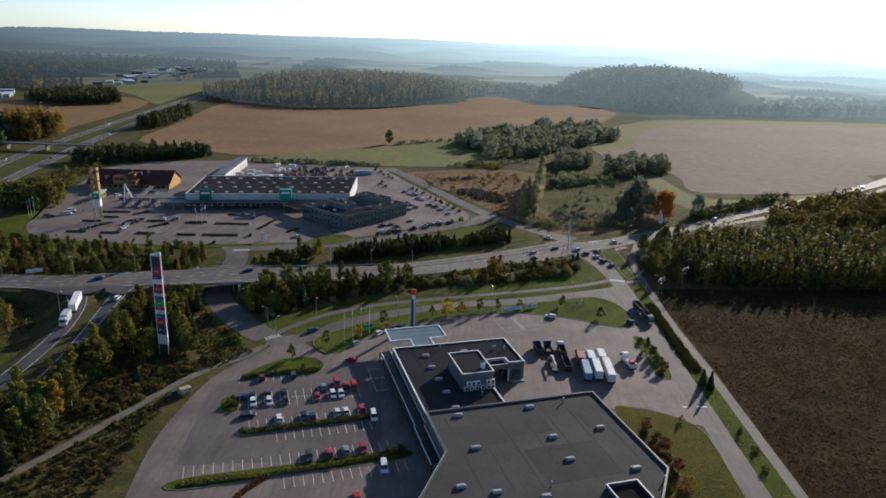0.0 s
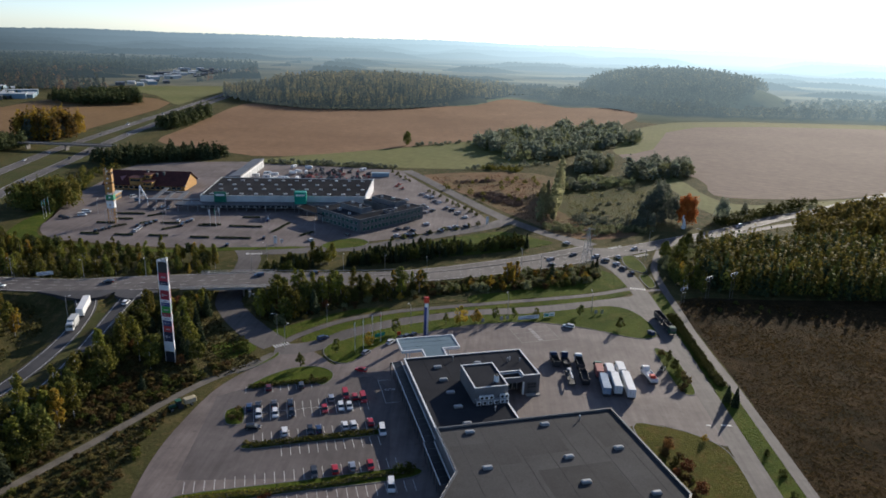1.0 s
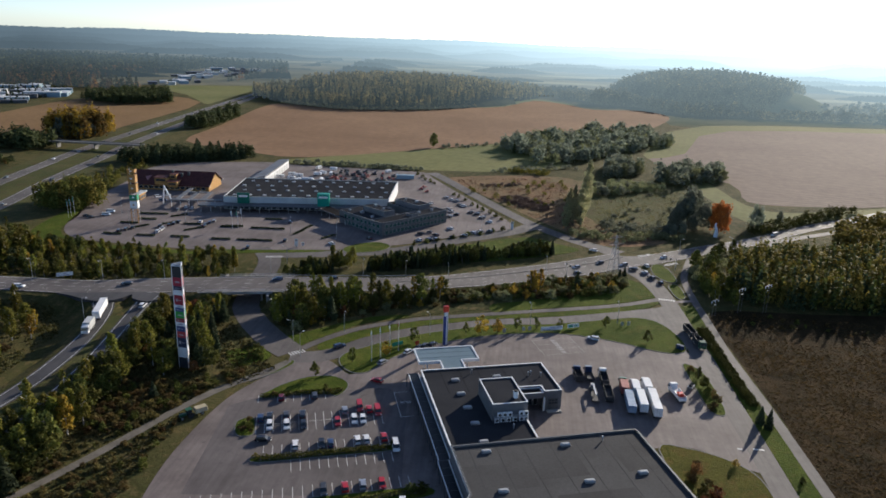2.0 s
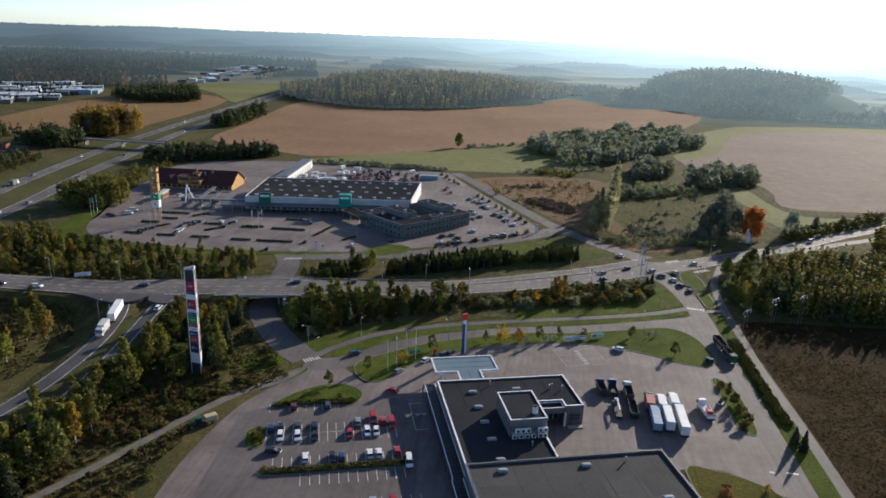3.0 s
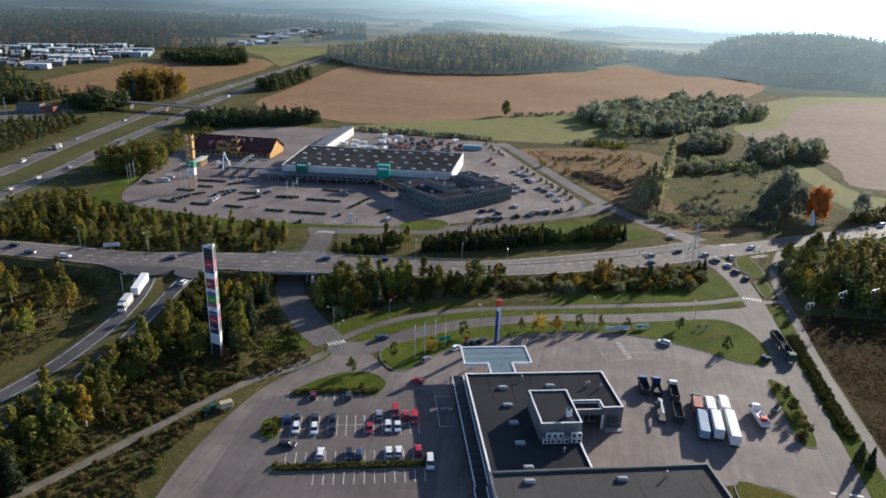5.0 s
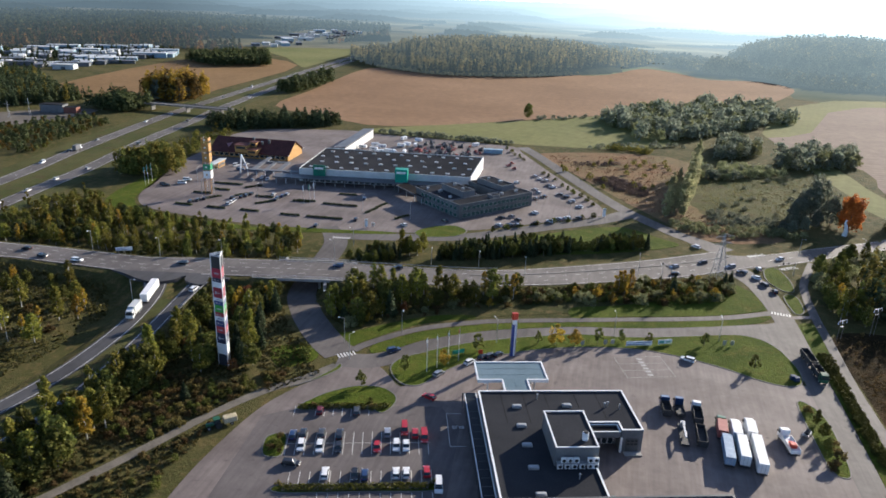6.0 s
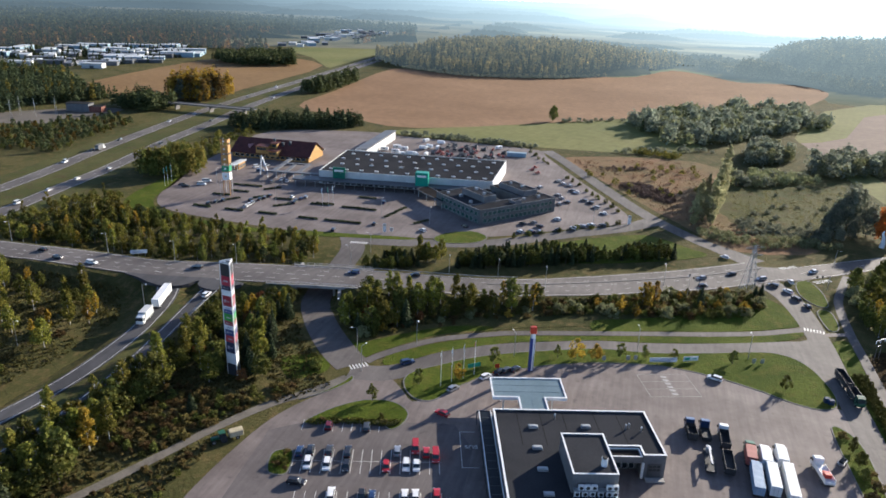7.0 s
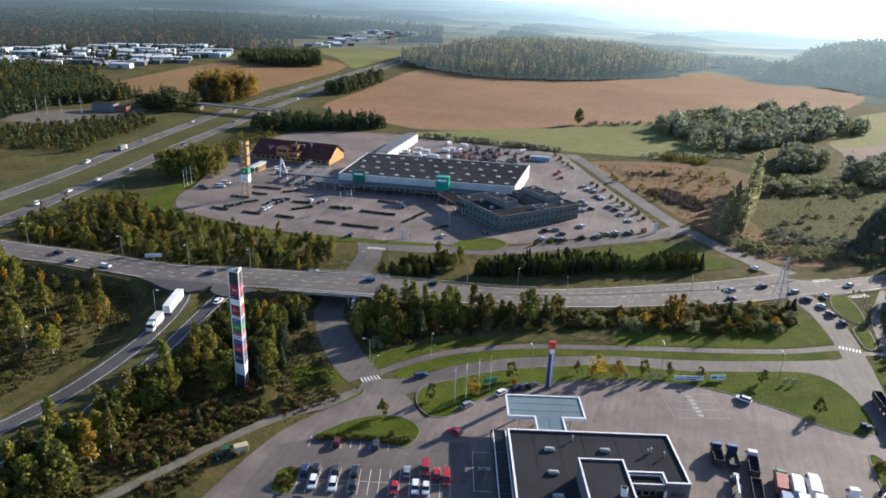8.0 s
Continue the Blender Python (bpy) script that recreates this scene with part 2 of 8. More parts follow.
GLASS = glass_dark("tinted_glass")
ARCADE_GLASS = glass_dark("arcade_glass", (0.012, 0.016, 0.02), 0.35)
ARCADE_GLASS.node_tree.nodes["Principled BSDF"].inputs["Specular IOR Level"].default_value = 0.12
DOME = surface("milky_acrylic", (0.34, 0.35, 0.36), (0.46, 0.47, 0.48), 0.4, 3.0, 0.4, tone=0.15)
LEAF = {
    "birch": foliage("birch_leaves", (0.078, 0.092, 0.017), (0.29, 0.265, 0.052), 0.03, 0.35, 0.42),
    "gold": foliage("golden_leaves", (0.21, 0.145, 0.022), (0.47, 0.32, 0.05), 0.012, 0.2, 0.45),
    "scrub": foliage("brown_scrub_leaves", (0.07, 0.058, 0.02), (0.21, 0.155, 0.055), 0.03, 0.35, 0.4),
    "green": foliage("green_leaves", (0.05, 0.063, 0.014), (0.15, 0.15, 0.034), 0.02, 0.35, 0.3),
    "spruce": foliage("spruce_needles", (0.024, 0.036, 0.018), (0.07, 0.085, 0.038), 0.01, 0.3, 0.25),
    "pine": foliage("pine_needles", (0.03, 0.043, 0.018), (0.09, 0.10, 0.038), 0.01, 0.3, 0.3),
    "rust": foliage("rusty_leaves", (0.12, 0.06, 0.026), (0.25, 0.125, 0.05), 0.02, 0.3, 0.5),
    "wood": foliage("young_wood_leaves", (0.075, 0.068, 0.016), (0.21, 0.155, 0.036), 0.03, 0.2, 0.4),
    "orange": foliage("orange_leaves", (0.34, 0.10, 0.025), (0.55, 0.19, 0.045), 0.01, 0.15, 0.5),
    # willow's own pale green, paled further to stand for haze on the thicket
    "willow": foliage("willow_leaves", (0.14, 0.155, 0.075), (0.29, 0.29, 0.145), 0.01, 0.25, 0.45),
}
# far materials: each emits its own painted haze
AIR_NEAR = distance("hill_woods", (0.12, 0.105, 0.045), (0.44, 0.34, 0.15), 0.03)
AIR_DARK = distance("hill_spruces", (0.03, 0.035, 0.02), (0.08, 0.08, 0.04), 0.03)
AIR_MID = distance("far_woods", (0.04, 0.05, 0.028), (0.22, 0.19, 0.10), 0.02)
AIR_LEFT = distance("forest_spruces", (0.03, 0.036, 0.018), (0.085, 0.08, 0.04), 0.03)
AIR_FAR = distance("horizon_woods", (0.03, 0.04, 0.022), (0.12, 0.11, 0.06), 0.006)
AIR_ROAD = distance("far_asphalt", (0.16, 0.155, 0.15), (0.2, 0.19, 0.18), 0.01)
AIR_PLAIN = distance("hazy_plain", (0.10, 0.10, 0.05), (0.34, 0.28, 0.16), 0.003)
# ---- building helpers ----
def mesh_part(name, verts, faces, material, parent=None, label="", smooth=False):
    me = bpy.data.meshes.new(name)
    me.from_pydata([tuple(v) for v in verts], [], [tuple(f) for f in faces])
    me.materials.append(material)
    if smooth:
        me.polygons.foreach_set("use_smooth", [True] * len(me.polygons))
    ob = new(name, me)
    ob.parent = parent
    return tagged(ob, label)


def part(name, bm, material, parent=None, label=""):
    me = bpy.data.meshes.new(name)
    bm.to_mesh(me)
    bm.free()
    me.materials.append(material)
    ob = new(name, me)
    ob.parent = parent
    return tagged(ob, label)


def shared(name, ob, parent, m):
    """Another object on the same mesh, placed by m under its parent."""
    o = new(name, ob.data)
    o.parent, o.matrix_basis = parent, m
    return o


def thing(name, m, label, category, group="", kind=""):
    e = new(name)
    e.empty_display_size = 0.3
    e.matrix_basis = m
    return tagged(e, label, category, group, kind)


def box(bm, x0, x1, y0, y1, z0, z1, bevel=0.0, m=None):
    r = bmesh.ops.create_cube(bm, size=1.0)["verts"]
    t = Matrix.Translation(((x0 + x1) / 2, (y0 + y1) / 2, (z0 + z1) / 2)) @ Matrix.Diagonal((x1 - x0, y1 - y0, z1 - z0, 1))
    bmesh.ops.transform(bm, matrix=(m @ t) if m else t, verts=r)
    if bevel:
        bmesh.ops.bevel(bm, geom=list({e for v in r for e in v.link_edges}), offset=bevel, segments=1, affect="EDGES")
    return r


def boxes(*items, bevel=0.0):
    bm = bmesh.new()
    for it in items:
        box(bm, *it, bevel=bevel)
    return bm


def tube(bm, a, b, r0, r1=None, n=8):
    a, b = Vector(a), Vector(b)
    d = b - a
    r = bmesh.ops.create_cone(bm, cap_ends=True, segments=n, radius1=r0, radius2=r0 if r1 is None else r1, depth=d.length)["verts"]
    m = Matrix.Translation((a + b) / 2) @ d.to_track_quat("Z", "Y").to_matrix().to_4x4()
    bmesh.ops.transform(bm, matrix=m, verts=r)


def smooth_line(pts, n=6, closed=False):
    """A curve through the given points (Catmull-Rom), any number of coordinates."""
    p = [np.array(q, float) for q in pts]
    k = len(p)
    out = []
    for i in range(k if closed else k - 1):
        a, b, c, d = (p[(i + j) % k] if closed else p[min(max(i + j, 0), k - 1)] for j in (-1, 0, 1, 2))
        for s in range(n):
            t = s / n
            out.append(0.5 * (2 * b + (c - a) * t + (2 * a - 5 * b + 4 * c - d) * t * t + (3 * b - 3 * c + d - a) * t ** 3))
    if not closed:
        out.append(p[-1])
    return np.array(out)


def ribbon(name, rows, material, parent=None, lift=0.05, depth=0.0, n=8, closed=False, shift=0.0):
    """A strip along rows of (x, y, z, half width); shift moves it sideways; depth gives it edges."""
    r = smooth_line(rows, n, closed)
    d = np.roll(r[:, :2], -1, 0) - np.roll(r[:, :2], 1, 0)
    if not closed:
        d[0], d[-1] = r[1, :2] - r[0, :2], r[-1, :2] - r[-2, :2]
    d /= np.linalg.norm(d, axis=1)[:, None] + 1e-9
    s = np.stack([-d[:, 1], d[:, 0]], 1)
    v, f = [], []
    k = len(r)
    for i in range(k):
        for q, dz in ((-1, -depth), (-1, 0), (1, 0), (1, -depth)):
            x, y = r[i, :2] + s[i] * (shift + q * r[i, 3])
            v.append((x, y, r[i, 2] + lift + dz))
    for i in range(k if closed else k - 1):
        a, b = 4 * i, 4 * ((i + 1) % k)
        f.append((a + 1, b + 1, b + 2, a + 2)[::-1])
        if depth:
            f += [(a, b, b + 1, a + 1)[::-1], (a + 2, b + 2, b + 3, a + 3)[::-1]]
    return mesh_part(name, v, f, material, parent)


def sheet(name, pts, z, material, n=4, depth=0.0, parent=None):
    """A flat piece of ground with a smooth outline; depth gives it an edge all round."""
    o = smooth_line(pts, n, True) if n else np.array(pts, float)
    k = len(o)
    if sum(o[i - 1][0] * o[i][1] - o[i][0] * o[i - 1][1] for i in range(k)) < 0:
        o = o[::-1]
    v = [(x, y, z) for x, y in o]
    f = [tuple(range(k))]
    if depth:
        v += [(x, y, z - depth) for x, y in o]
        f += [(i, k + i, k + (i + 1) % k, (i + 1) % k) for i in range(k)]
    return mesh_part(name, v, f, material, parent)


def inside(x, y, poly):
    c = False
    for i in range(len(poly)):
        (x0, y0), (x1, y1) = poly[i - 1], poly[i]
        if (y0 > y) != (y1 > y) and x < (x1 - x0) * (y - y0) / (y1 - y0) + x0:
            c = not c
    return c


# ---- lines of the roads: x, y, z, half width ----
MAIN = [(-700, 236, 5, 7.5), (-420, 247, 5, 7.5), (-250, 256, 5, 7.5), (-222, 258.5, 5, 7.6), (-196, 260, 5, 7.8), (-171, 261.5, 5, 8), (-145, 267.5, 5.2, 9.0),
        (-103, 277.5, 5.4, 9.0), (-72, 286, 4.4, 8.8), (-42, 295, 3.2, 8.8), (-21.6, 305.2, 2.2, 8.7), (-1, 317.6, 1.2, 9.7), (20.3, 331, 0.6, 10.2), (41.5, 344.5, 0.15, 11), (70, 366, 0, 11)]
EAST_MAIN = [(62, 360, 0, 10), (84, 368, 0, 7), (125, 398, 0, 6), (149, 415, 0, 5.5), (202, 460, 0, 5), (261, 504, 0, 5), (346, 573, 0, 5), (394, 618, 0, 5), (470, 690, 0, 5), (600, 830, 0, 5)]
RAMP_DOWN = [(-163, 259, 5, 5), (-156, 250, 4.4, 4.5), (-149.5, 238, 3.6, 3.5), (-145.4, 222, 2.7, 3.3), (-143.8, 205, 1.9, 3.3), (-144, 186, 1.2, 3.3), (-147.2, 166, 0.8, 3.3), (-156, 135, 0.5, 3.6), (-172, 100, 0.3, 3.6), (-195, 60, 0.2, 3.6)]
RAMP_UP = [(-140, 264, 5.1, 4), (-139.5, 252, 4.5, 3.2), (-138, 238, 3.6, 2.8), (-135, 218, 2.6, 2.7), (-132.4, 200, 1.9, 2.9), (-131.2, 180, 1.2, 3.0), (-132, 158, 0.8, 3.0), (-139, 130, 0.5, 3.0), (-154, 95, 0.3, 3.0), (-178, 55, 0.2, 3.0)]


def bank(px, py, rows, slope=2.0, shoulder=1.5):
    """Height of the embankment under a road, over arrays of places: by the nearest point of its centre line."""
    r = smooth_line(rows, 4)
    near, height = np.full_like(px, 1e9), np.zeros_like(px)
    for (x0, y0, z0, w0), (x1, y1, z1, w1) in zip(r[:-1], r[1:]):
        dx, dy = x1 - x0, y1 - y0
        t = np.clip(((px - x0) * dx + (py - y0) * dy) / (dx * dx + dy * dy + 1e-9), 0, 1)
        d = np.hypot(px - x0 - t * dx, py - y0 - t * dy)
        h = z0 + t * (z1 - z0) - np.maximum(d - (w0 + t * (w1 - w0)) - shoulder, 0) / slope
        height, near = np.where(d < near, h, height), np.minimum(d, near)
    return np.maximum(height, 0)


def land(px, py):
    """Height of the ground: flat, with the banks of the main road and the ramps, cut where roads pass under."""
    px, py = np.asarray(px, float), np.asarray(py, float)
    h = np.maximum(bank(px, py, MAIN), np.maximum(bank(px, py, RAMP_DOWN), bank(px, py, RAMP_UP)))
    axis = -104.5 - (py - 270) * 0.32
    cut = np.clip((np.abs(px - axis) - 8.5) / 1.2, 0, 1)
    return np.maximum(h * cut * np.clip((np.abs(px + 300 + (py - 260) * 0.15) - 34) / 3, 0, 1), 0.0)


def axis_steps(lo, hi, step, far):
    a = list(np.arange(lo, hi + step / 2, step))
    s, x = step, hi
    while x < far:
        s *= 1.35
        x = min(x + s, far)
        a.append(x)
    s, x = step, lo
    while x > -far:
        s *= 1.35
        x = max(x - s, -far)
        a.insert(0, x)
    return np.array(a)


gx, gy = axis_steps(-340, 130, 2.5, 6000), axis_steps(90, 400, 2.5, 6000)
GX, GY = np.meshgrid(gx, gy)
GZ = land(GX.ravel(), GY.ravel()) - 0.05
nx = len(gx)
gv = np.stack([GX.ravel(), GY.ravel(), GZ], 1)
gf = [(j * nx + i, j * nx + i + 1, (j + 1) * nx + i + 1, (j + 1) * nx + i) for j in range(len(gy) - 1) for i in range(nx - 1)]
ground = tagged(mesh_part("ground", gv.tolist(), gf, WILD), "wild grass in autumn on level land and road banks", "ground", kind="structure")


def land_at(x, y):
    """Height of the ground sheet at a place."""
    i = min(max(int(np.searchsorted(gx, x)) - 1, 0), nx - 2)
    j = min(max(int(np.searchsorted(gy, y)) - 1, 0), len(gy) - 2)
    s, t = (x - gx[i]) / (gx[i + 1] - gx[i]), (y - gy[j]) / (gy[j + 1] - gy[j])
    z = GZ.reshape(len(gy), nx)
    return float((z[j, i] * (1 - s) + z[j, i + 1] * s) * (1 - t) + (z[j + 1, i] * (1 - s) + z[j + 1, i + 1] * s) * t)


def setting(ob, label, category):
    return tagged(ob, label, category, kind="structure")


# ---- roads ----
setting(ribbon("road_main", MAIN, ROAD, lift=0.12, depth=0.9), "wide grey asphalt main road on a bank", "road")
setting(ribbon("trim_median_kerb", [(x, y, z, 0.45) for x, y, z, _ in MAIN[9:15]], KERB, lift=0.3, depth=0.2, shift=3.0), "low kerbed central reservation of the main road", "kerb")
setting(ribbon("road_main_east", EAST_MAIN, ROAD, lift=0.05), "grey asphalt country road between fields", "road")
setting(ribbon("road_ramp_down", RAMP_DOWN, ROAD_DARK, lift=0.14, depth=0.4), "curved asphalt slip road going down", "road")
setting(ribbon("road_ramp_up", RAMP_UP, ROAD_DARK, lift=0.14, depth=0.4), "curved asphalt slip road coming up", "road")
UNDER = [(-125, 345, 0, 4.5), (-113, 325, 0, 5.5), (-108, 298, 0, 5.5), (-103.5, 268, 0, 5.4), (-95.6, 253, 0, 5.6), (-86.4, 241, 0, 5.8), (-77.6, 231.6, 0, 5.9), (-70.5, 225.4, 0, 5.6)]
setting(ribbon("road_underpass", UNDER, ROAD, lift=0.045), "asphalt road passing under the bridge", "road")
SERVICE = [(-70, 222, 0, 4.5), (-61, 223.5, 0, 4.5), (-54, 228.6, 0, 4.2), (-46.3, 238.2, 0, 3.9), (-38.9, 244.8, 0, 3.6), (-31, 250.5, 0, 3.5), (-22.7, 255.4, 0, 3.4), (-10, 261.3, 0, 3.2), (3.4, 267, 0, 3.0), (21.2, 271.3, 0, 3.4), (39, 277.5, 0, 3.4), (57, 284.6, 0, 3.6), (69, 288, 0, 5.5), (78, 289, 0, 8)]
setting(ribbon("road_service", SERVICE, ROAD, lift=0.05), "grey asphalt access road along the lawns", "road")
ROAD_SIDE = [(63, 358, 0, 7.5), (69.5, 347, 0, 6), (74.3, 335, 0, 5), (77, 320, 0, 4.5), (78.3, 305, 0, 4.0), (78.8, 290, 0, 4.0), (79, 270, 0, 3.8), (79.5, 245, 0, 3.8), (79.8, 215, 0, 3.6), (80, 185, 0, 3.4), (80, 150, 0, 3.3), (80, 120, 0, 3.3), (80.5, 40, 0, 3.3)]
setting(ribbon("road_side", ROAD_SIDE, ROAD, lift=0.055), "straight grey asphalt side road", "road")
CYCLE_EAST = [(104, 372, 0, 1.6), (97, 351, 0, 1.7), (93, 336, 0, 1.7), (91, 310, 0, 1.7), (90.6, 286, 0, 1.7), (89.9, 257, 0, 1.7), (90.3, 234, 0, 1.7), (90.9, 215, 0, 1.7), (91.1, 190, 0, 1.7), (91.2, 160, 0, 1.7), (91.3, 120, 0, 1.7), (91.6, 40, 0, 1.7)]
setting(ribbon("path_cycle_east", CYCLE_EAST, ROAD, lift=0.04), "narrow grey asphalt cycle path", "path")
CYCLE = [(-67.5, 229, 0, 1.6), (-64.8, 234.3, 0, 1.6), (-57.7, 243.7, 0, 1.6), (-50.5, 251, 0, 1.6), (-42.3, 256.8, 0, 1.6), (-33.7, 261.6, 0, 1.6), (-24.5, 266, 0, 1.6), (13.7, 279.8, 0, 1.6), (39.6, 288.8, 0, 1.7), (58.4, 296.5, 0, 1.7), (75, 306, 0, 1.7)]
setting(ribbon("path_cycle", CYCLE, ROAD, lift=0.04), "narrow grey asphalt cycle path", "path")
setting(ribbon("path_dirt", [(-69, 218, 0, 1.8), (-76, 207, 0, 1.7), (-84, 197, 0, 1.6), (-92, 182, 0, 1.5), (-99, 165, 0, 1.5), (-108, 145, 0, 1.4), (-118, 125, 0, 1.4), (-130, 100, 0, 1.4)], GRAVEL, lift=0.04), "narrow gravel path through wild grass", "path")
setting(ribbon("road_north", [(66, 374, 0, 7), (52, 388, 0, 5), (42, 398, 0, 4.6), (18, 430, 0, 4.4), (-11, 484, 0, 4.4), (-44, 550, 0, 4.4), (-60, 578, 0, 5)], ROAD, lift=0.045), "straight grey asphalt road beside the car park", "road")
setting(ribbon("road_store", [(-118, 334, 0, 5), (-100, 338, 0, 5), (-80, 344, 0, 5), (-57, 353, 0, 5), (-40, 366, 0, 5), (-20, 383, 0, 5), (4, 402, 0, 5), (20, 421, 0, 6)], ROAD, lift=0.04), "grey asphalt road to the retail park", "road")
setting(ribbon("road_parallel", [(150, 405, 0, 2.6), (181, 430, 0, 2.6), (233, 464, 0, 2.6), (299, 515, 0, 2.6), (356, 564, 0, 2.6), (430, 628, 0, 2.6)], ROAD, lift=0.04), "narrow asphalt road beside the country road", "road")
HIGH_A = [(-316, 250, 0, 5.5), (-325, 300, 0, 5.5), (-337, 374, 0, 5.5), (-353, 440, 0, 5.5), (-369, 519, 0, 5.5), (-384, 600, 0, 5.5), (-398, 718, 0, 5.5), (-420, 924, 0, 5.5), (-455, 1269, 0, 6), (-480, 1609, 0, 6), (-520, 2170, 0, 7), (-560, 2600, 0, 8)]
HIGH_B = [(-286, 250, 0, 5.5), (-294, 300, 0, 5.5), (-303, 350, 0, 5.5), (-312, 404, 0, 5.5), (-330, 480, 0, 5.5), (-347, 575, 0, 5.5), (-362, 650, 0, 5.5), (-389, 845, 0, 5.5), (-430, 1188, 0, 6), (-458, 1600, 0, 6), (-500, 2170, 0, 7), (-540, 2600, 0, 8)]
setting(ribbon("lawn_median", [((a[0] + b[0]) / 2, (a[1] + b[1]) / 2, 0, abs(a[0] - b[0]) / 2 - 5.5) for a, b in zip(HIGH_A[1:9], HIGH_B[1:9])], ROUGH, lift=0.03), "green grass median of the motorway", "lawn")
setting(ribbon("lawn_west_verge", [(x - w - 6, y, z, 6) for x, y, z, w in HIGH_A[1:9]], ROUGH, lift=0.02), "green grass verge of the motorway", "lawn")
setting(ribbon("lawn_east_verge_motorway", [(x + w + 5, y, z, 5) for x, y, z, w in HIGH_B[1:9]], ROUGH, lift=0.02), "green grass verge of the motorway", "lawn")
# far carriageway, its haze painted in through AIR_ROAD's glow
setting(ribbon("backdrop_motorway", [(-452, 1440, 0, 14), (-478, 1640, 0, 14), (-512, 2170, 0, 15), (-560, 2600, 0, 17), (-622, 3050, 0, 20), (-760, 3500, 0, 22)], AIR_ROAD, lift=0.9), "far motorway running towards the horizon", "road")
setting(ribbon("road_highway_west", HIGH_A, ROAD, lift=0.05), "grey asphalt motorway carriageway", "road")
setting(ribbon("road_highway_east", HIGH_B, ROAD, lift=0.05), "grey asphalt motorway carriageway", "road")

setting(sheet("pavement_corner", [(56, 281), (63, 282), (68, 279.5), (72, 273.5), (74.4, 266), (77.5, 262), (78.5, 297), (70, 293.5), (58, 288)], 0.035, ROAD, 2), "asphalt corner where the access road joins", "road")
JUNCTION = [(-178, 252.8), (-170, 250.6), (-163, 248), (-156, 247), (-150, 250), (-147, 256), (-144.5, 252), (-137, 250), (-133, 255), (-130, 259.8), (-140, 260.2), (-150, 258.4), (-165, 254.8)]
setting(sheet("road_ramp_mouth", JUNCTION, 5.34, ROAD_DARK, 3, 1.6), "asphalt mouth of the slip roads", "road")
setting(ribbon("path_crossing", [(81, 303.5, 0, 1.3), (86, 305.5, 0, 1.3), (90.5, 307, 0, 1.3)], ASPHALT, lift=0.062), "short asphalt path to the crossing", "path")

# ---- paved lots ----
LOT = [(-74, 90), (-79.8, 129), (-82.4, 146), (-83.2, 160), (-82.4, 175), (-81.3, 184.5), (-79.4, 193), (-75.8, 201.5), (-71.5, 209), (-68.5, 216.5), (-58, 222), (-52, 218), (-46, 212), (-42, 218), (-27.4, 235), (-10.4, 247.5), (4.5, 254.5), (21.4, 259), (38, 258.5),
       (56.3, 254.2), (68, 248.5), (76, 250), (79, 225), (79, 190), (77.5, 176), (74.5, 175), (66, 181.5), (59, 184), (50, 182), (44, 170), (44, 90)]
setting(sheet("pavement_lot", LOT, 0.03, ASPHALT, 3), "broad worn grey asphalt car park", "car park")
setting(sheet("pavement_patch", [(-75, 160), (-78, 186), (-68, 195), (-31.5, 205), (-24, 196), (-20, 160), (-18, 150), (-73, 143)], 0.042, ASPHALT_NEW, 0), "darker newer asphalt of the parking rows", "car park")
STORE_LOT = [(-245, 361), (-232, 345), (-215, 339), (-190, 336.7), (-152, 335.5), (-121, 340.4), (-81, 351), (-60, 362), (-44, 372), (-20, 392), (4, 410), (8, 424), (-6, 456), (-26, 494), (-57, 557), (-66, 577), (-109, 581), (-184, 582), (-211, 586), (-282, 554), (-276, 484), (-268, 429), (-255, 389)]
setting(sheet("pavement_store_lot", STORE_LOT, 0.03, ASPHALT, 3), "large worn grey asphalt car park of the retail park", "car park")

# ---- lawns with kerbs ----
def lawn(pts, label, name="lawn", z=0.14, kerb=True, turf=LAWN):
    ob = setting(sheet(name, pts, z, turf, 4, 0.1), label, "lawn")
    if kerb:
        ribbon("kerb", [(x, y, 0, 0.16) for x, y in pts], KERB, ob, lift=z + 0.02, depth=0.2, n=4, closed=True)
    return ob


lawn([(-52.4, 223.5), (-50.8, 228.6), (-45.2, 234.4), (-38, 241.3), (-30.3, 247), (-22.1, 251.9), (-11, 257.6), (3.6, 264.1), (21.3, 267.4), (38.8, 273.7), (56.5, 280.8), (63, 281.6), (68, 279.4), (71.8, 274), (74, 267), (75.4, 258.6), (74.6, 252), (71.6, 249), (67, 248.2), (60, 250.2), (53, 253.6), (42, 257.2), (31.5, 258.9), (21.4, 258.6), (4.5, 254.2), (-10.4, 247.2), (-21, 240), (-27.4, 235.4), (-34, 226.8), (-38, 219.5), (-40.6, 214.6), (-44.6, 213.4), (-48.2, 215.4), (-51, 219)], "mown green lawn strip with a granite kerb", "lawn_strip")
lawn([(-70.5, 192), (-67, 200.3), (-60, 207.6), (-52, 210), (-46, 207), (-44.8, 202), (-47, 197), (-52, 198.6), (-62, 195)], "mown grass island in the car park", "lawn_island")
lawn([(-77.2, 202), (-73, 207.6), (-69.3, 215), (-68.2, 219.4), (-67.2, 216.6), (-70.5, 210)], "narrow grass island by the entrance", "lawn_entrance")
lawn([(51, 181.6), (59.3, 183.3), (68, 180), (74.5, 174), (76.5, 165), (76.3, 140), (76.3, 60), (50, 60), (48, 120), (55, 150)], "dull autumn lawn beside the supermarket", "lawn_side", turf=AUTUMN_LAWN)
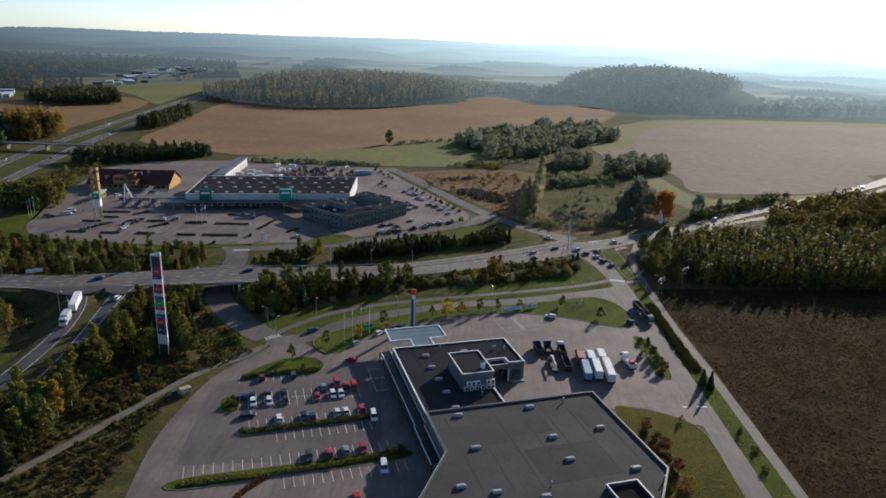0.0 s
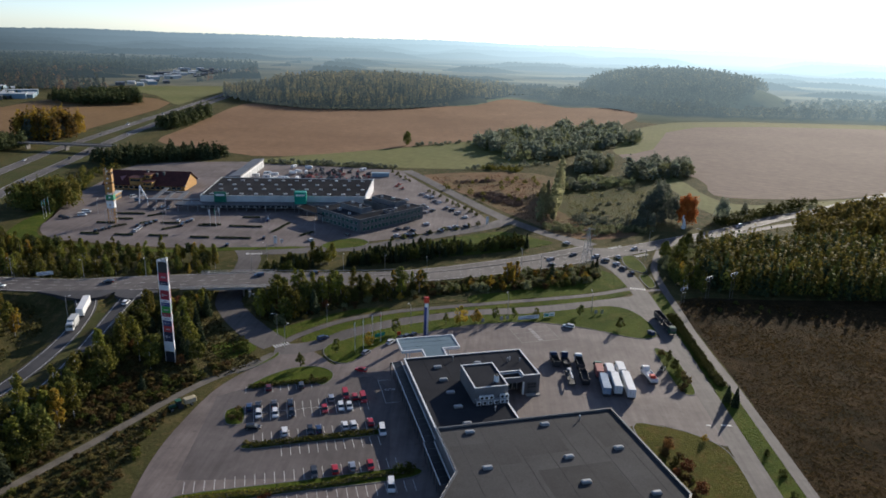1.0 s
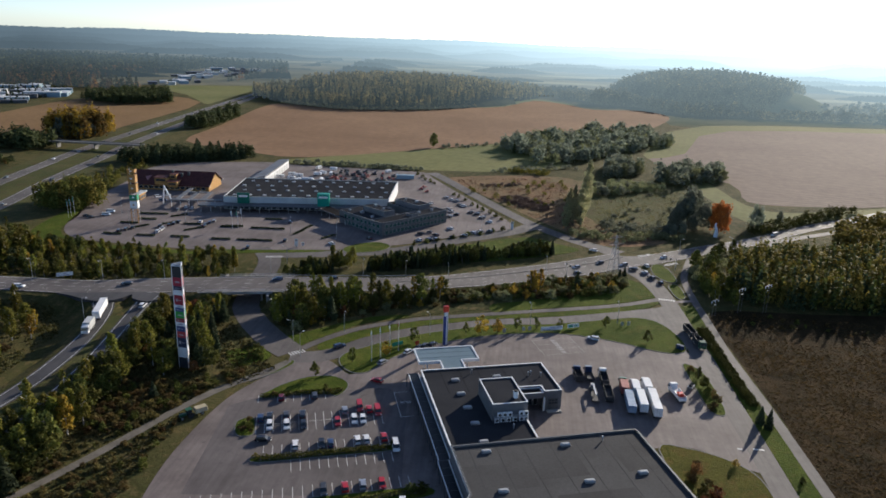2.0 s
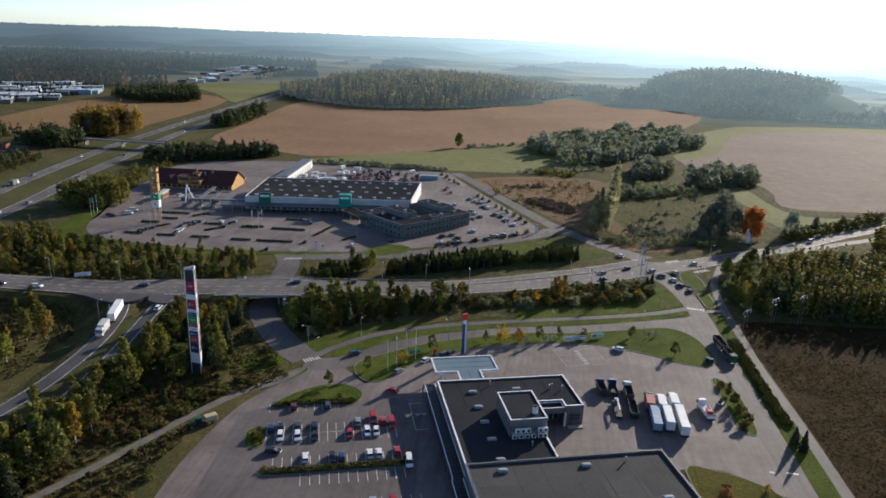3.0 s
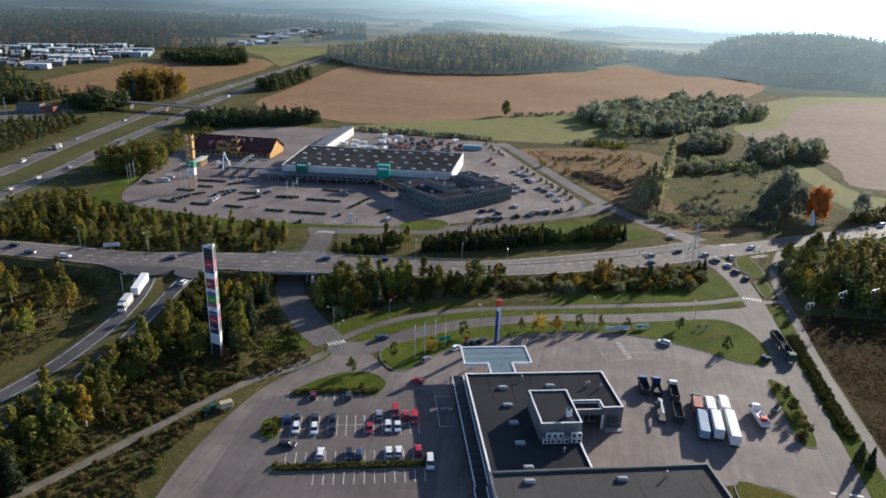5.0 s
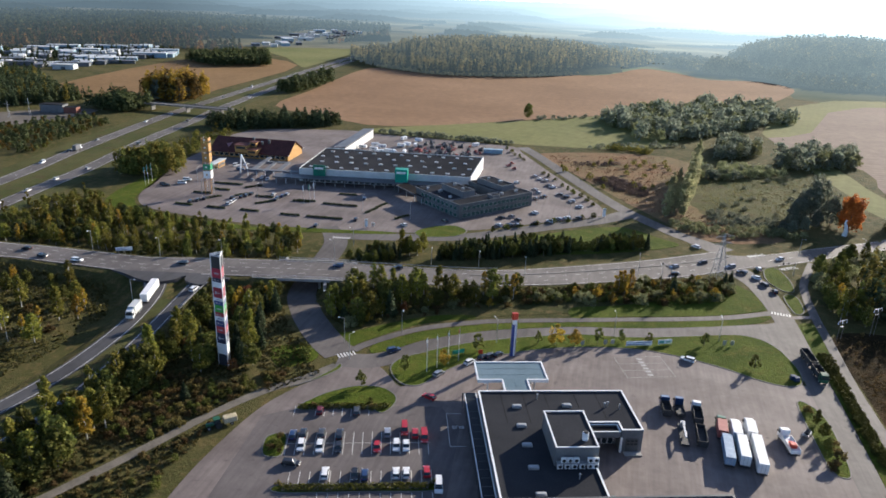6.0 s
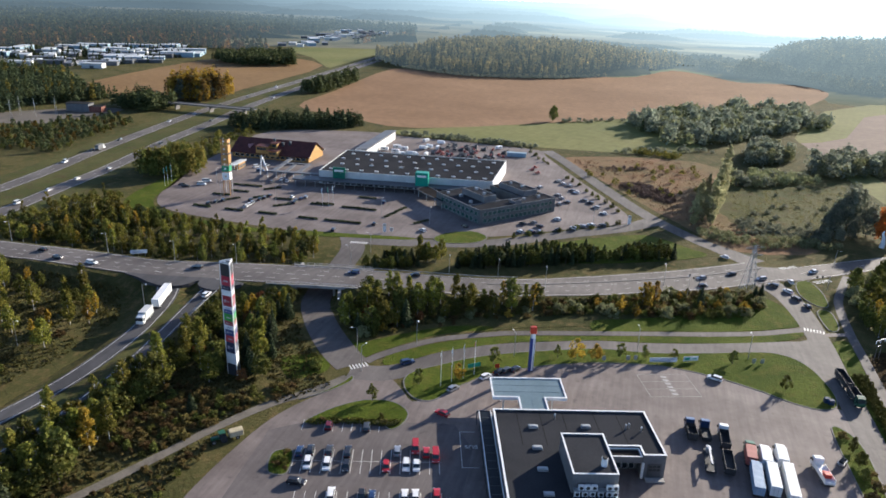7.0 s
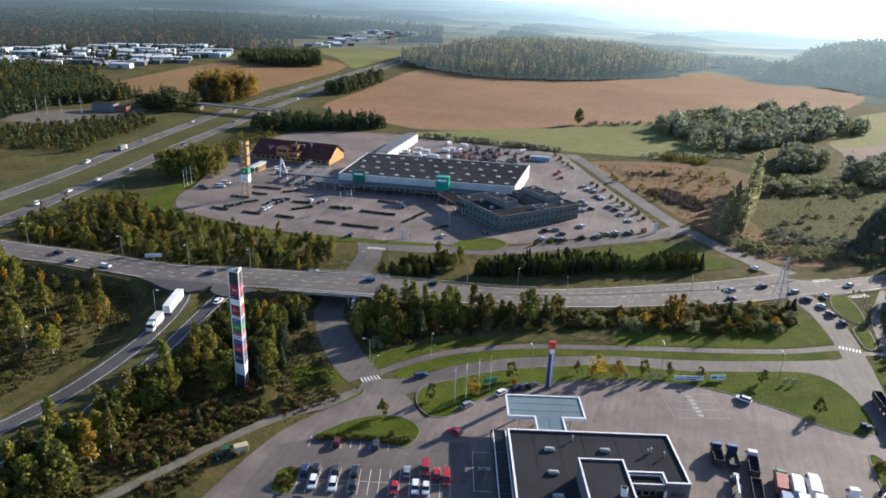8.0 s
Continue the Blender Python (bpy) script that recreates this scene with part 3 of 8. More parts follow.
lawn([(70.4, 239), (74.8, 237.3), (77, 229), (77, 212), (75.8, 204.5), (72, 206), (70.8, 220)], "planted grass island with young trees", "lawn_trees")
lawn([(-64, 233), (-55, 246.5), (-42, 259), (-25, 269.8), (2, 282), (30, 294), (52, 304), (68, 314), (76, 324), (70, 332), (55, 334), (40, 331), (20, 318), (-5, 303), (-30, 285), (-55, 270), (-75, 252), (-74, 240)], "rough grass slope above the cycle path", "lawn_bank", 0.03, False, WILD)
lawn([(2, 276.8), (20, 284.4), (39.2, 291), (57.8, 298.7), (73, 308), (75, 314), (73, 321), (66.5, 331), (60, 333), (52, 322), (36, 306), (15, 293), (0, 286)], "mown grass slope by the junction", "lawn_bank_end", 0.036, False)
lawn([(-70.5, 230.8), (-66.6, 235.6), (-59.4, 245.4), (-52, 254), (-43.4, 260.2), (-34.5, 264.4), (-36, 267.5), (-50, 262), (-62, 252), (-72, 242), (-78, 237.6)], "sunny mown grass beside the cycle path", "lawn_bank_start", 0.036, False)
lawn([(-61, 229), (-55.3, 233), (-47.6, 242.4), (-39.8, 248.5), (-31.8, 254.2), (-23.4, 259.2), (-10, 265), (3.2, 270.3), (21.2, 275.2), (39.2, 281.4), (57.4, 288.6), (68, 294.5), (72.6, 299), (73.4, 303), (58.8, 294.5), (40, 286.8), (14.2, 277.8), (-23.8, 264), (-33, 259.6), (-41.4, 254.6), (-49.4, 249), (-56.6, 241.9), (-62.6, 234)], "narrow grass strip between road and path", "lawn_verge", 0.05, False)
lawn([(80.5, 355), (86, 359), (89, 348), (88.6, 333), (84, 331.5), (79.5, 341)], "grass traffic island at the junction", "lawn_junction")
lawn([(83, 325), (88, 327), (88, 312), (84, 308.5)], "small grass traffic island", "lawn_junction_small")
lawn([(83, 298), (83, 286), (83, 268), (83.5, 245), (83.6, 215), (83.5, 180), (83.5, 60), (89.3, 60), (89.4, 160), (89.4, 200), (88.6, 235), (88.1, 256), (88.7, 286), (88.9, 300)], "long grass verge between road and cycle path", "lawn_east_verge", 0.03, False)
lawn([(-82, 351.5), (-76, 346), (-62, 352), (-58, 362), (-66, 368), (-77, 362)], "round grass island by the shop drive", "lawn_shop")
lawn([(-150, 330), (-118, 337), (-92, 344.5), (-94, 347.5), (-118, 342.5), (-150, 336)], "grass verge of the shop road", "lawn_shop_verge", 0.06, False)
lawn([(-40, 352), (-20, 371), (4, 390), (20, 396), (36, 385), (45, 376), (20, 358), (-10, 344), (-34, 340)], "grass slope between the roads", "lawn_middle", 0.04, False)
lawn([(-252, 385), (-246, 360), (-233, 343), (-214, 335.5), (-190, 332.5), (-155, 331.5), (-150, 328), (-195, 327), (-240, 332), (-258, 352), (-266, 392), (-276, 430), (-270, 430)], "grass round the edge of the car park", "lawn_shop_edge", 0.03, False)
lawn([(-93.5, 222), (-84, 228), (-77, 222.5), (-79, 216), (-86, 212)], "sunny grass patch by the underpass", "lawn_underpass", 0.02, False)

setting(ribbon("lawn_ramp_median", [((a[0] + a[3] + b[0] - b[3]) / 2, (a[1] + b[1]) / 2, (a[2] + b[2]) / 2, max(0.6, (b[0] - b[3] - a[0] - a[3]) / 2 - 0.3)) for a, b in zip(RAMP_DOWN[2:8], RAMP_UP[2:8])], ROUGH, lift=0.1), "narrow grass median of the slip road", "lawn")

# ---- farmland ----
def farm(name, pts, material, label, z=0.0):
    return setting(sheet(name, pts, z, material, 3), label, "field")


farm("field_stubble", [(-323, 680), (-338, 800), (-365, 1065), (-300, 1058), (-220, 1050), (-121, 1084), (-58, 1155), (-9, 1190), (47, 1333), (104, 1278), (142, 1207), (221, 1224), (252, 1142), (210, 1010), (160, 925), (15, 790), (-60, 720), (-178, 622), (-250, 640)], FIELD, "reddish brown stubble field")
farm("field_harvested", [(-600, 690), (-650, 985), (-613, 1131), (-470, 1045), (-432, 756), (-425, 660), (-540, 640)], FIELD_TAN, "golden harvested field by the motorway")
farm("field_ploughed", [(142, 728), (278, 1025), (470, 1040), (668, 1060), (1000, 1050), (760, 740), (410, 645), (365, 592), (290, 540), (224, 524), (183, 530), (190, 600)], FIELD_GREY, "bare grey-brown ploughed field")
farm("field_pasture", [(-190, 594), (-178, 618), (-60, 714), (12, 775), (30, 690), (60, 650), (20, 605), (-66, 589), (-160, 588)], PASTURE, "green pasture with a ditch", -0.005)
farm("field_margin", [(150, 640), (172, 590), (178, 520), (205, 500), (300, 540), (285, 522), (215, 480), (176, 452), (158, 482), (152, 560)], PASTURE, "bright green field margin", 0.006)
farm("field_margin_far", [(142, 735), (278, 1035), (668, 1110), (1000, 1120), (1000, 1045), (668, 1055), (300, 985), (190, 760)], PASTURE, "green far edge of the ploughed field", 0.008)
farm("field_green_far", [(-540, 1150), (-430, 1010), (-445, 1250), (-640, 1600), (-660, 1300)], PASTURE, "green field beside the motorway", 0.004)
# strip below the hill, lightened by haze painted in as glow
farm("backdrop_field_strip", [(-58, 1158), (-14, 1250), (48, 1372), (108, 1296), (104, 1279), (47, 1334), (-9, 1191)], distance("pale_meadow", (0.14, 0.16, 0.055), (0.22, 0.22, 0.09), 0.01), "pale green strip below the wooded hill", 0.006)
farm("field_rough", [(66, 532), (80, 522), (114, 545), (128, 556), (150, 560), (158, 482), (130, 470), (110, 440), (62, 445), (58, 480)], ROUGH, "rough green meadow between willow scrub", 0.014)
farm("field_scrub", [(-44, 562), (50, 590), (75, 520), (60, 440), (100, 405), (60, 388), (36, 420), (10, 462), (-20, 515)], SCRUB, "rusty dry scrubland", 0.01)
farm("field_withered", [(93.6, 60), (93.4, 200), (92.4, 256), (93, 290), (140, 300), (420, 300), (420, 60)], BROWN, "withered brown meadow beside the cycle path", 0.0)

# ---- buildings ----
def offset(poly, d):
    """The outline moved inwards by d (counter-clockwise outlines)."""
    k, out = len(poly), []
    for i in range(k):
        p, q, r = (Vector(poly[j % k]).to_2d() for j in (i - 1, i, i + 1))
        a, b = (q - p).normalized(), (r - q).normalized()
        na, nb = Vector((-a.y, a.x)), Vector((-b.y, b.x))
        m = (na + nb)
        m = m / max(m.dot(na), 0.3)
        out.append((q.x + m.x * d, q.y + m.y * d))
    return out


def ccw(poly):
    s = sum(poly[i - 1][0] * poly[i][1] - poly[i][0] * poly[i - 1][1] for i in range(len(poly)))
    return list(poly) if s > 0 else list(reversed(poly))


def ring(name, outer, inner, z0, z1, material, parent, label=""):
    """A wall or coping that runs round an outline, with thickness."""
    k = len(outer)
    v = [(x, y, z) for pts, z in ((outer, z0), (outer, z1), (inner, z1), (inner, z0)) for x, y in pts]
    f = []
    for i in range(k):
        j = (i + 1) % k
        f += [(i, j, k + j, k + i), (k + i, k + j, 2 * k + j, 2 * k + i), (2 * k + i, 2 * k + j, 3 * k + j, 3 * k + i), (3 * k + i, 3 * k + j, j, i)]
    return mesh_part(name, v, f, material, parent, label)


def flat_block(parent, poly, z0, z1, wall, roof, coping, parapet=0.45, rim=0.45, roof_label=""):
    """Walls, a felt roof below the parapet and a metal coping: the parts of a flat-roofed block."""
    o = ccw(poly)
    w = ring("wall", o, offset(o, 0.35), z0, z1 - 0.08, wall, parent)
    k = len(o)
    i = offset(o, 0.34)
    mesh_part("roof", [(x, y, z1 - parapet) for x, y in i], [tuple(range(k))], roof, parent, roof_label)
    ring("coping", offset(o, -0.06), offset(o, rim), z1 - 0.08, z1 + 0.02, coping, parent, "pale metal edge of the roof")
    return w


def window_row(parent, x0, x1, y, z0, z1, n, face, glass=None, frame_mat=None):
    """n windows side by side along x on a wall that faces -y (face = -1) or +y (face = 1)."""
    step = (x1 - x0) / n
    for i in range(n):
        a, b = x0 + i * step + 0.12 * step, x0 + (i + 1) * step - 0.12 * step
        fr = part("window", boxes((a - 0.06, b + 0.06, y - 0.05, y + 0.05, z0 - 0.06, z0), (a - 0.06, b + 0.06, y - 0.05, y + 0.05, z1, z1 + 0.06), (a - 0.06, a, y - 0.05, y + 0.05, z0, z1), (b, b + 0.06, y - 0.05, y + 0.05, z0, z1)), frame_mat or WHITE, parent)
        part("pane", boxes((a, b, y - 0.02, y + 0.02, z0, z1)), glass or GLASS, fr)


GROUND_PIECES = []
NEAR = Matrix.Translation((-21.2, 206.0, 0)) @ Matrix.Rotation(radians(17.6), 4, "Z")

# service building with the flat felt roof
station = thing("service_station", NEAR, "flat-roofed grey service building with dark felt roof", "building")
flat_block(station, [(0, 0), (41.4, 0), (41.4, -19.3), (35.6, -19.3), (35.6, -15.7), (25.2, -15.7), (25.0, -33), (25.0, -46.4), (0, -46.4)], 0, 6.85, GREY_WALL, FELT, WHITE)
flat_block(station, [(14.8, -17.6), (25.3, -17.6), (25.3, -33), (14.8, -33)], 6.3, 11.7, GREY_WALL, FELT, WHITE, 0.4, 0.35)
flat_block(station, [(25.7, -16.1), (35.3, -16.1), (35.3, -19.5), (25.7, -19.5)], 4.6, 6.5, GREY_WALL, FELT_DARK, WHITE, 0.5, 0.3)
window_row(station, 26.5, 35, -15.78, 0.3, 3.4, 5, -1)
window_row(station, 1, 24, 0.08, 0.6, 3.6, 9, 1)
door = part("roller_door", boxes((37.0, 40.4, -19.42, -19.3, 0.05, 4.2), (37.0, 40.4, -19.46, -19.42, 1.0, 1.1), (37.0, 40.4, -19.46, -19.42, 2.0, 2.1), (37.0, 40.4, -19.46, -19.42, 3.0, 3.1)), DARK_WALL, station, "dark roller shutter door")
for i in range(6):
    part("pane", boxes((37.3 + (i % 3) * 1.0, 38.1 + (i % 3) * 1.0, -19.47, -19.43, 2.25 + (i // 3) * 0.95, 2.85 + (i // 3) * 0.95)), GLASS, door)
part("step", boxes((36.5, 41.2, -21.2, -19.5, 0.03, 0.35), bevel=0.03), CONCRETE, station)
part("pillar", boxes((35.5, 36.0, -19.6, -19.0, 0.0, 4.6)), WHITE, station)
part("pillar", boxes((25.2, 25.7, -19.6, -19.0, 0.0, 4.6)), WHITE, station)
# raised felt strips that cover the seams of the roof
for u in (6.2, 12.4, 18.6, 27.0, 33.2):
    part("roof_seam", boxes((u - 0.09, u + 0.09, -15.5, -0.5, 6.39, 6.425)), FELT_DARK, station)

# supermarket, higher and larger
market = thing("supermarket", NEAR, "large flat-roofed supermarket with dark grey felt roof", "building")
flat_block(market, [(-0.5, -47), (52.4, -46.6), (52.4, -87.4), (20, -128), (-36, -120), (-0.4, -67.3)], 0, 8.75, GREY_WALL, FELT_GREY, DARK_WALL, 0.55, 0.5)
ring("eaves_trim", ccw([(-0.62, -46.9), (-0.62, -67.4), (-36.2, -120.1), (-35.8, -119.8), (-0.3, -67.2), (-0.3, -46.9)]), offset(ccw([(-0.62, -46.9), (-0.62, -67.4), (-36.2, -120.1), (-35.8, -119.8), (-0.3, -67.2), (-0.3, -46.9)]), 0.02), 8.3, 8.82, WHITE, market, "white metal eaves trim")
flat_block(market, [(33, -90.3), (41.5, -90.3), (41.5, -99), (33, -99)], 8.2, 9.4, DARK_WALL, FELT_DARK, WHITE, 0.9, 0.3)
for u in np.arange(4, 52, 7.3):
    part("roof_seam", boxes((u - 0.1, u + 0.1, -87 + max(0, 18 - u) * 0.2, -47.6, 8.19, 8.225)), FELT_GREY_OLD, market)

# glass-roofed arcade along the shop fronts
arcade = thing("arcade", NEAR, "dark glass-roofed arcade with white steel edge beams", "arcade")
for v0, v1, u0, u1 in ((-47, 2.2, -3.5, -0.1), (-66, -47.2, -3.9, -0.7)):
    part("edge_beam", boxes((u0 - 0.1, u0 + 0.1, v0, v1, 4.3, 4.6)), WHITE, arcade, "white steel edge beam")
    part("edge_beam", boxes((u1 - 0.35, u1 - 0.1, v0, v1, 4.5, 4.75)), WHITE, arcade, "white steel edge beam")
    n = int((v1 - v0) / 3)
    for i in range(n):
        a = v0 + (v1 - v0) * i / n
        b = v0 + (v1 - v0) * (i + 1) / n
        part("roof_pane", boxes((u0 + 0.1, u1 - 0.35, a + 0.06, b - 0.06, 4.38, 4.44)), ARCADE_GLASS, arcade)
        part("column", boxes((u0 - 0.1, u0 + 0.1, a - 0.1, a + 0.1, 0.0, 4.15)), DARK_WALL, arcade)
        part("glazing_bar", boxes((u0 + 0.1, u1 - 0.35, a - 0.05, a + 0.05, 4.3, 4.5)), DARK_WALL, arcade)
part("end_frame", boxes((-4.2, 0.2, 2.2, 2.5, 4.1, 4.5), (-4.2, -3.9, 2.2, 2.5, 0, 4.1), (-0.3, 0.0, 2.2, 2.5, 0, 4.1)), DARK_WALL, arcade)

# filling station canopy
canopy = thing("fuel_canopy", NEAR, "filling station canopy with blue-grey roof and white edges", "canopy")
flat_block(canopy, [(0.6, 6.4), (7.7, 6.4), (7.7, 0.2), (15.4, 0.2), (15.4, 6.4), (21.5, 6.4), (21.5, 17.0), (0.6, 17.0)], 5.5, 6.5, WHITE, BLUE_ROOF, WHITE, 0.25, 0.4)
part("ceiling_panel", boxes((1.0, 21.1, 6.8, 16.6, 5.5, 5.6)), WHITE, canopy)
for u in (4, 11.5, 18):
    for v in (9, 14.5):
        part("pillar", boxes((u - 0.2, u + 0.2, v - 0.2, v + 0.2, 0, 5.5)), WHITE, canopy)
for v in (9.6, 13.0):
    part("roof_seam", boxes((1.0, 21.1, v - 0.06, v + 0.06, 6.25, 6.3)), BLUE_ROOF, canopy)
part("roof_seam", boxes((11.4, 11.6, 0.6, 6.8, 6.25, 6.3)), BLUE_ROOF, canopy)


def roof_light(u, v, z):
    t = thing("roof_light", NEAR @ pose(u, v, z), "white domed roof light on the felt roof", "roof light", "roof lights")
    part("kerb", boxes((-1.25, 1.25, -0.6, 0.6, -0.1, 0.5)), STEEL, t)
    bm = boxes((-1.2, 1.2, -0.55, 0.55, 0.5, 0.8))
    bmesh.ops.bevel(bm, geom=[e for e in bm.edges if all(q.co.z > 0.7 for q in e.verts)], offset=0.2, segments=2, affect="EDGES")
    part("dome", bm, DOME, t, "milky white dome")
    return t


first_light = roof_light(8.2, -50.6, 8.2)
for u, v, z in ((29.9, -50.8, 8.2), (44.8, -65.6, 8.2), (30, -66.8, 8.2), (7.9, -67.1, 8.2), (29.8, -77.5, 8.2), (44.5, -85, 8.2), (-0.9, -81.8, 8.2), (6.8, -85.8, 8.2), (17.5, -90, 8.2), (9.8, -7.9, 6.4), (9.6, -16.8, 6.4), (9.6, -25.1, 6.4), (9.6, -33.9, 6.4), (9.6, -43.4, 6.4), (23.7, -7.5, 6.4)):
    copy_thing(first_light, NEAR @ pose(u, v, z))


def roof_vent(u, v, z, h=1.2):
    t = thing("roof_vent", NEAR @ pose(u, v, z), "small steel ventilation pipe on the felt roof", "vent", "roof vents")
    bm = bmesh.new()
    tube(bm, (0, 0, -0.1), (0, 0, h), 0.16, n=10)
    part("pipe", bm, STEEL, t)
    bm = bmesh.new()
    tube(bm, (0, 0, h), (0, 0, h + 0.35), 0.32, 0.2, 10)
    part("cowl", bm, STEEL, t)
    return t


vent = roof_vent(34.1, -8.0, 6.4)
for u, v, z in ((35.1, -7.5, 6.4), (38, -8.9, 6.4), (16.2, -3.6, 6.4), (19.8, -37.8, 6.4), (40.8, -50.2, 8.2), (30.2, -96, 8.2), (20.5, -86.5, 8.2), (48.8, -91, 8.2)):
    copy_thing(vent, NEAR @ pose(u, v, z))

stack = thing("roof_fan", NEAR @ pose(22.7, -29.4, 11.3), "white cylindrical exhaust fan with dark top", "fan")
bm = bmesh.new()
tube(bm, (0, 0, -0.1), (0, 0, 2.0), 0.75, n=16)
part("casing", bm, WHITE, stack)
bm = bmesh.new()
tube(bm, (0, 0, 2.0), (0, 0, 2.35), 0.62, 0.5, 16)
part("grille", bm, BLACK, stack, "dark fan grille")


def condenser(u, z, wide=1.3):
    t = thing("condenser_unit", NEAR @ pose(u, -34.0, z), "white outdoor cooling unit on the roof", "cooling unit", "cooling units by the plant room")
    part("casing", boxes((-wide / 2, wide / 2, -0.35, 0.35, 0.1, 1.35), bevel=0.04), WHITE, t)
    bm = bmesh.new()
    tube(bm, (0, -0.36, 0.72), (0, -0.40, 0.72), 0.45, n=14)
    part("fan_grille", bm, BLACK, t)
    part("foot_frame", boxes((-wide / 2, -wide / 2 + 0.1, -0.4, 0.4, -0.02, 0.1), (wide / 2 - 0.1, wide / 2, -0.4, 0.4, -0.02, 0.1)), STEEL, t)
    return t


rack = thing("equipment_rack", NEAR @ pose(0, 0, 6.4), "steel rack for cooling units against the wall", "rack")
part("shelf", boxes((15.0, 25.0, -34.5, -33.2, 1.55, 1.66)), STEEL, rack)
for u in (15.1, 18.4, 21.7, 24.9):
    part("leg", boxes((u - 0.05, u + 0.05, -34.5, -34.4, 0, 1.55)), STEEL, rack)
first_unit = condenser(15.9, 6.4)
for u, z in ((17.7, 6.4), (19.4, 6.4), (21.3, 6.4), (23.2, 6.4), (24.6, 6.4), (16.7, 8.08), (18.2, 8.08), (19.7, 8.08), (23.1, 8.08), (24.5, 8.08)):
    copy_thing(first_unit, NEAR @ pose(u, -34.0, z))

# ---- retail park ----
PARK = Matrix.Translation((-176.0, 420.5, 0)) @ Matrix.Rotation(radians(9.3), 4, "Z")
GREEN_DARK = surface("dark_green_sheet", (0.0, 0.11, 0.07), (0.01, 0.16, 0.10), 0.2, 2.0, 0.5, tone=0.2)
GREEN_SIGN = surface("green_sheet", (0.0, 0.22, 0.15), (0.01, 0.30, 0.21), 0.2, 2.0, 0.4, tone=0.15)
BEIGE = surface("pale_cladding", (0.42, 0.43, 0.42), (0.52, 0.53, 0.52), 0.15, 1.5, 0.5, tone=0.2)
RED_ROOF = surface("dark_red_tiles", (0.06, 0.016, 0.013), (0.10, 0.028, 0.022), 0.3, 2.5, 0.7, tone=0.4)
TIMBER = surface("yellow_timber", (0.36, 0.19, 0.055), (0.48, 0.27, 0.085), 0.4, 3.0, 0.7, tone=0.35)
store = thing("hardware_store", PARK, "long low retail store with pale walls and felt roof", "building")
flat_block(store, [(0, 0), (105, 0), (111, 57), (2, 60)], 0, 8.3, BEIGE, FELT, BEIGE, 0.4, 0.4)
part("canopy_roof", boxes((-14, 98, -9, -0.05, 3.7, 4.3)), DARK_WALL, store, "dark flat canopy along the shop front")
for u in np.arange(-12, 98, 6):
    part("pillar", boxes((u - 0.15, u + 0.15, -8.6, -8.3, 0, 3.7)), STEEL, store)
for u0, u1, v0, v1, tone in ((1.0, 17.5, -66.5, -56.0, FELT_GREY_OLD), (18.0, 31.5, -64.0, -47.4, FELT_GREY_OLD), (20.0, 40.0, -86.0, -70.5, FELT_GREY_OLD), (41.5, 51.6, -64.5, -47.6, FELT_GREY_OLD)):
    part("roof_panel", boxes((u0, u1, v0, v1, 8.185, 8.206)), tone, market, "felt laid at another time")
window_row(store, 2, 100, -0.06, 0.4, 3.3, 28, -1, GLASS, DARK_WALL)
part("end_wall", boxes((0.03, 0.36, -0.1, 57.2, 0, 8.5)), WHITE, store, "sunlit white end wall").matrix_basis = pose(105, 0, 0, 0, 0, -6.0)
for u, v, w, top in ((9, -1.5, 7.5, 11.0), (60, -6.5, 7.5, 12.2)):
    g = part("sign_tower", boxes((u, u + w, v, v + (0.9 if u < 20 else 5), 3.6, top), bevel=0.08), GREEN_DARK if u < 20 else GREEN_SIGN, store, "green sign tower over the entrance")
    part("emblem", boxes((u + 1.0, u + w - 1.0, v - 0.08, v - 0.01, top - 2.6, top - 1.4)), WHITE, g)
sl = thing("store_roof_light", PARK @ pose(6, 6, 7.9), "white roof light on the retail store", "roof light", "retail roof lights")
part("kerb", boxes((-1.3, 1.3, -0.6, 0.6, -0.1, 0.3)), STEEL, sl)
part("dome", boxes((-1.2, 1.2, -0.5, 0.5, 0.3, 0.65), bevel=0.15), WHITE, sl)
for i in range(11):
    for j in range(4):
        if (i, j) != (0, 0):
            copy_thing(sl, PARK @ pose(6 + i * 9.4 + (j % 2) * 3.2, 6 + j * 14.6, 7.9))
shed = thing("long_shed", Matrix.Translation((-181, 529, 0)) @ Matrix.Rotation(radians(4), 4, "Z"), "long white storage shed with grey roof", "building")
part("wall", boxes((-4, 4, -37, 37, 0, 6.4)), WHITE, shed)
bm = bmesh.new()
v = [bm.verts.new(q) for q in ((-4.5, -37.4, 6.4), (4.5, -37.4, 6.4), (4.5, 37.4, 6.4), (-4.5, 37.4, 6.4), (-4.5, -37.4, 6.7), (4.5, -37.4, 7.4), (4.5, 37.4, 7.4), (-4.5, 37.4, 6.7))]
for q in ((3, 2, 1, 0), (4, 5, 6, 7), (0, 1, 5, 4), (1, 2, 6, 5), (2, 3, 7, 6), (3, 0, 4, 7)):
    bm.faces.new([v[i] for i in q])
part("roof", bm, GREY_WALL, shed)
for i in range(9):
    part("bay_door", boxes((4.0, 4.08, -35 + i * 7.8, -29.5 + i * 7.8, 0.1, 4.6)), BEIGE, shed)

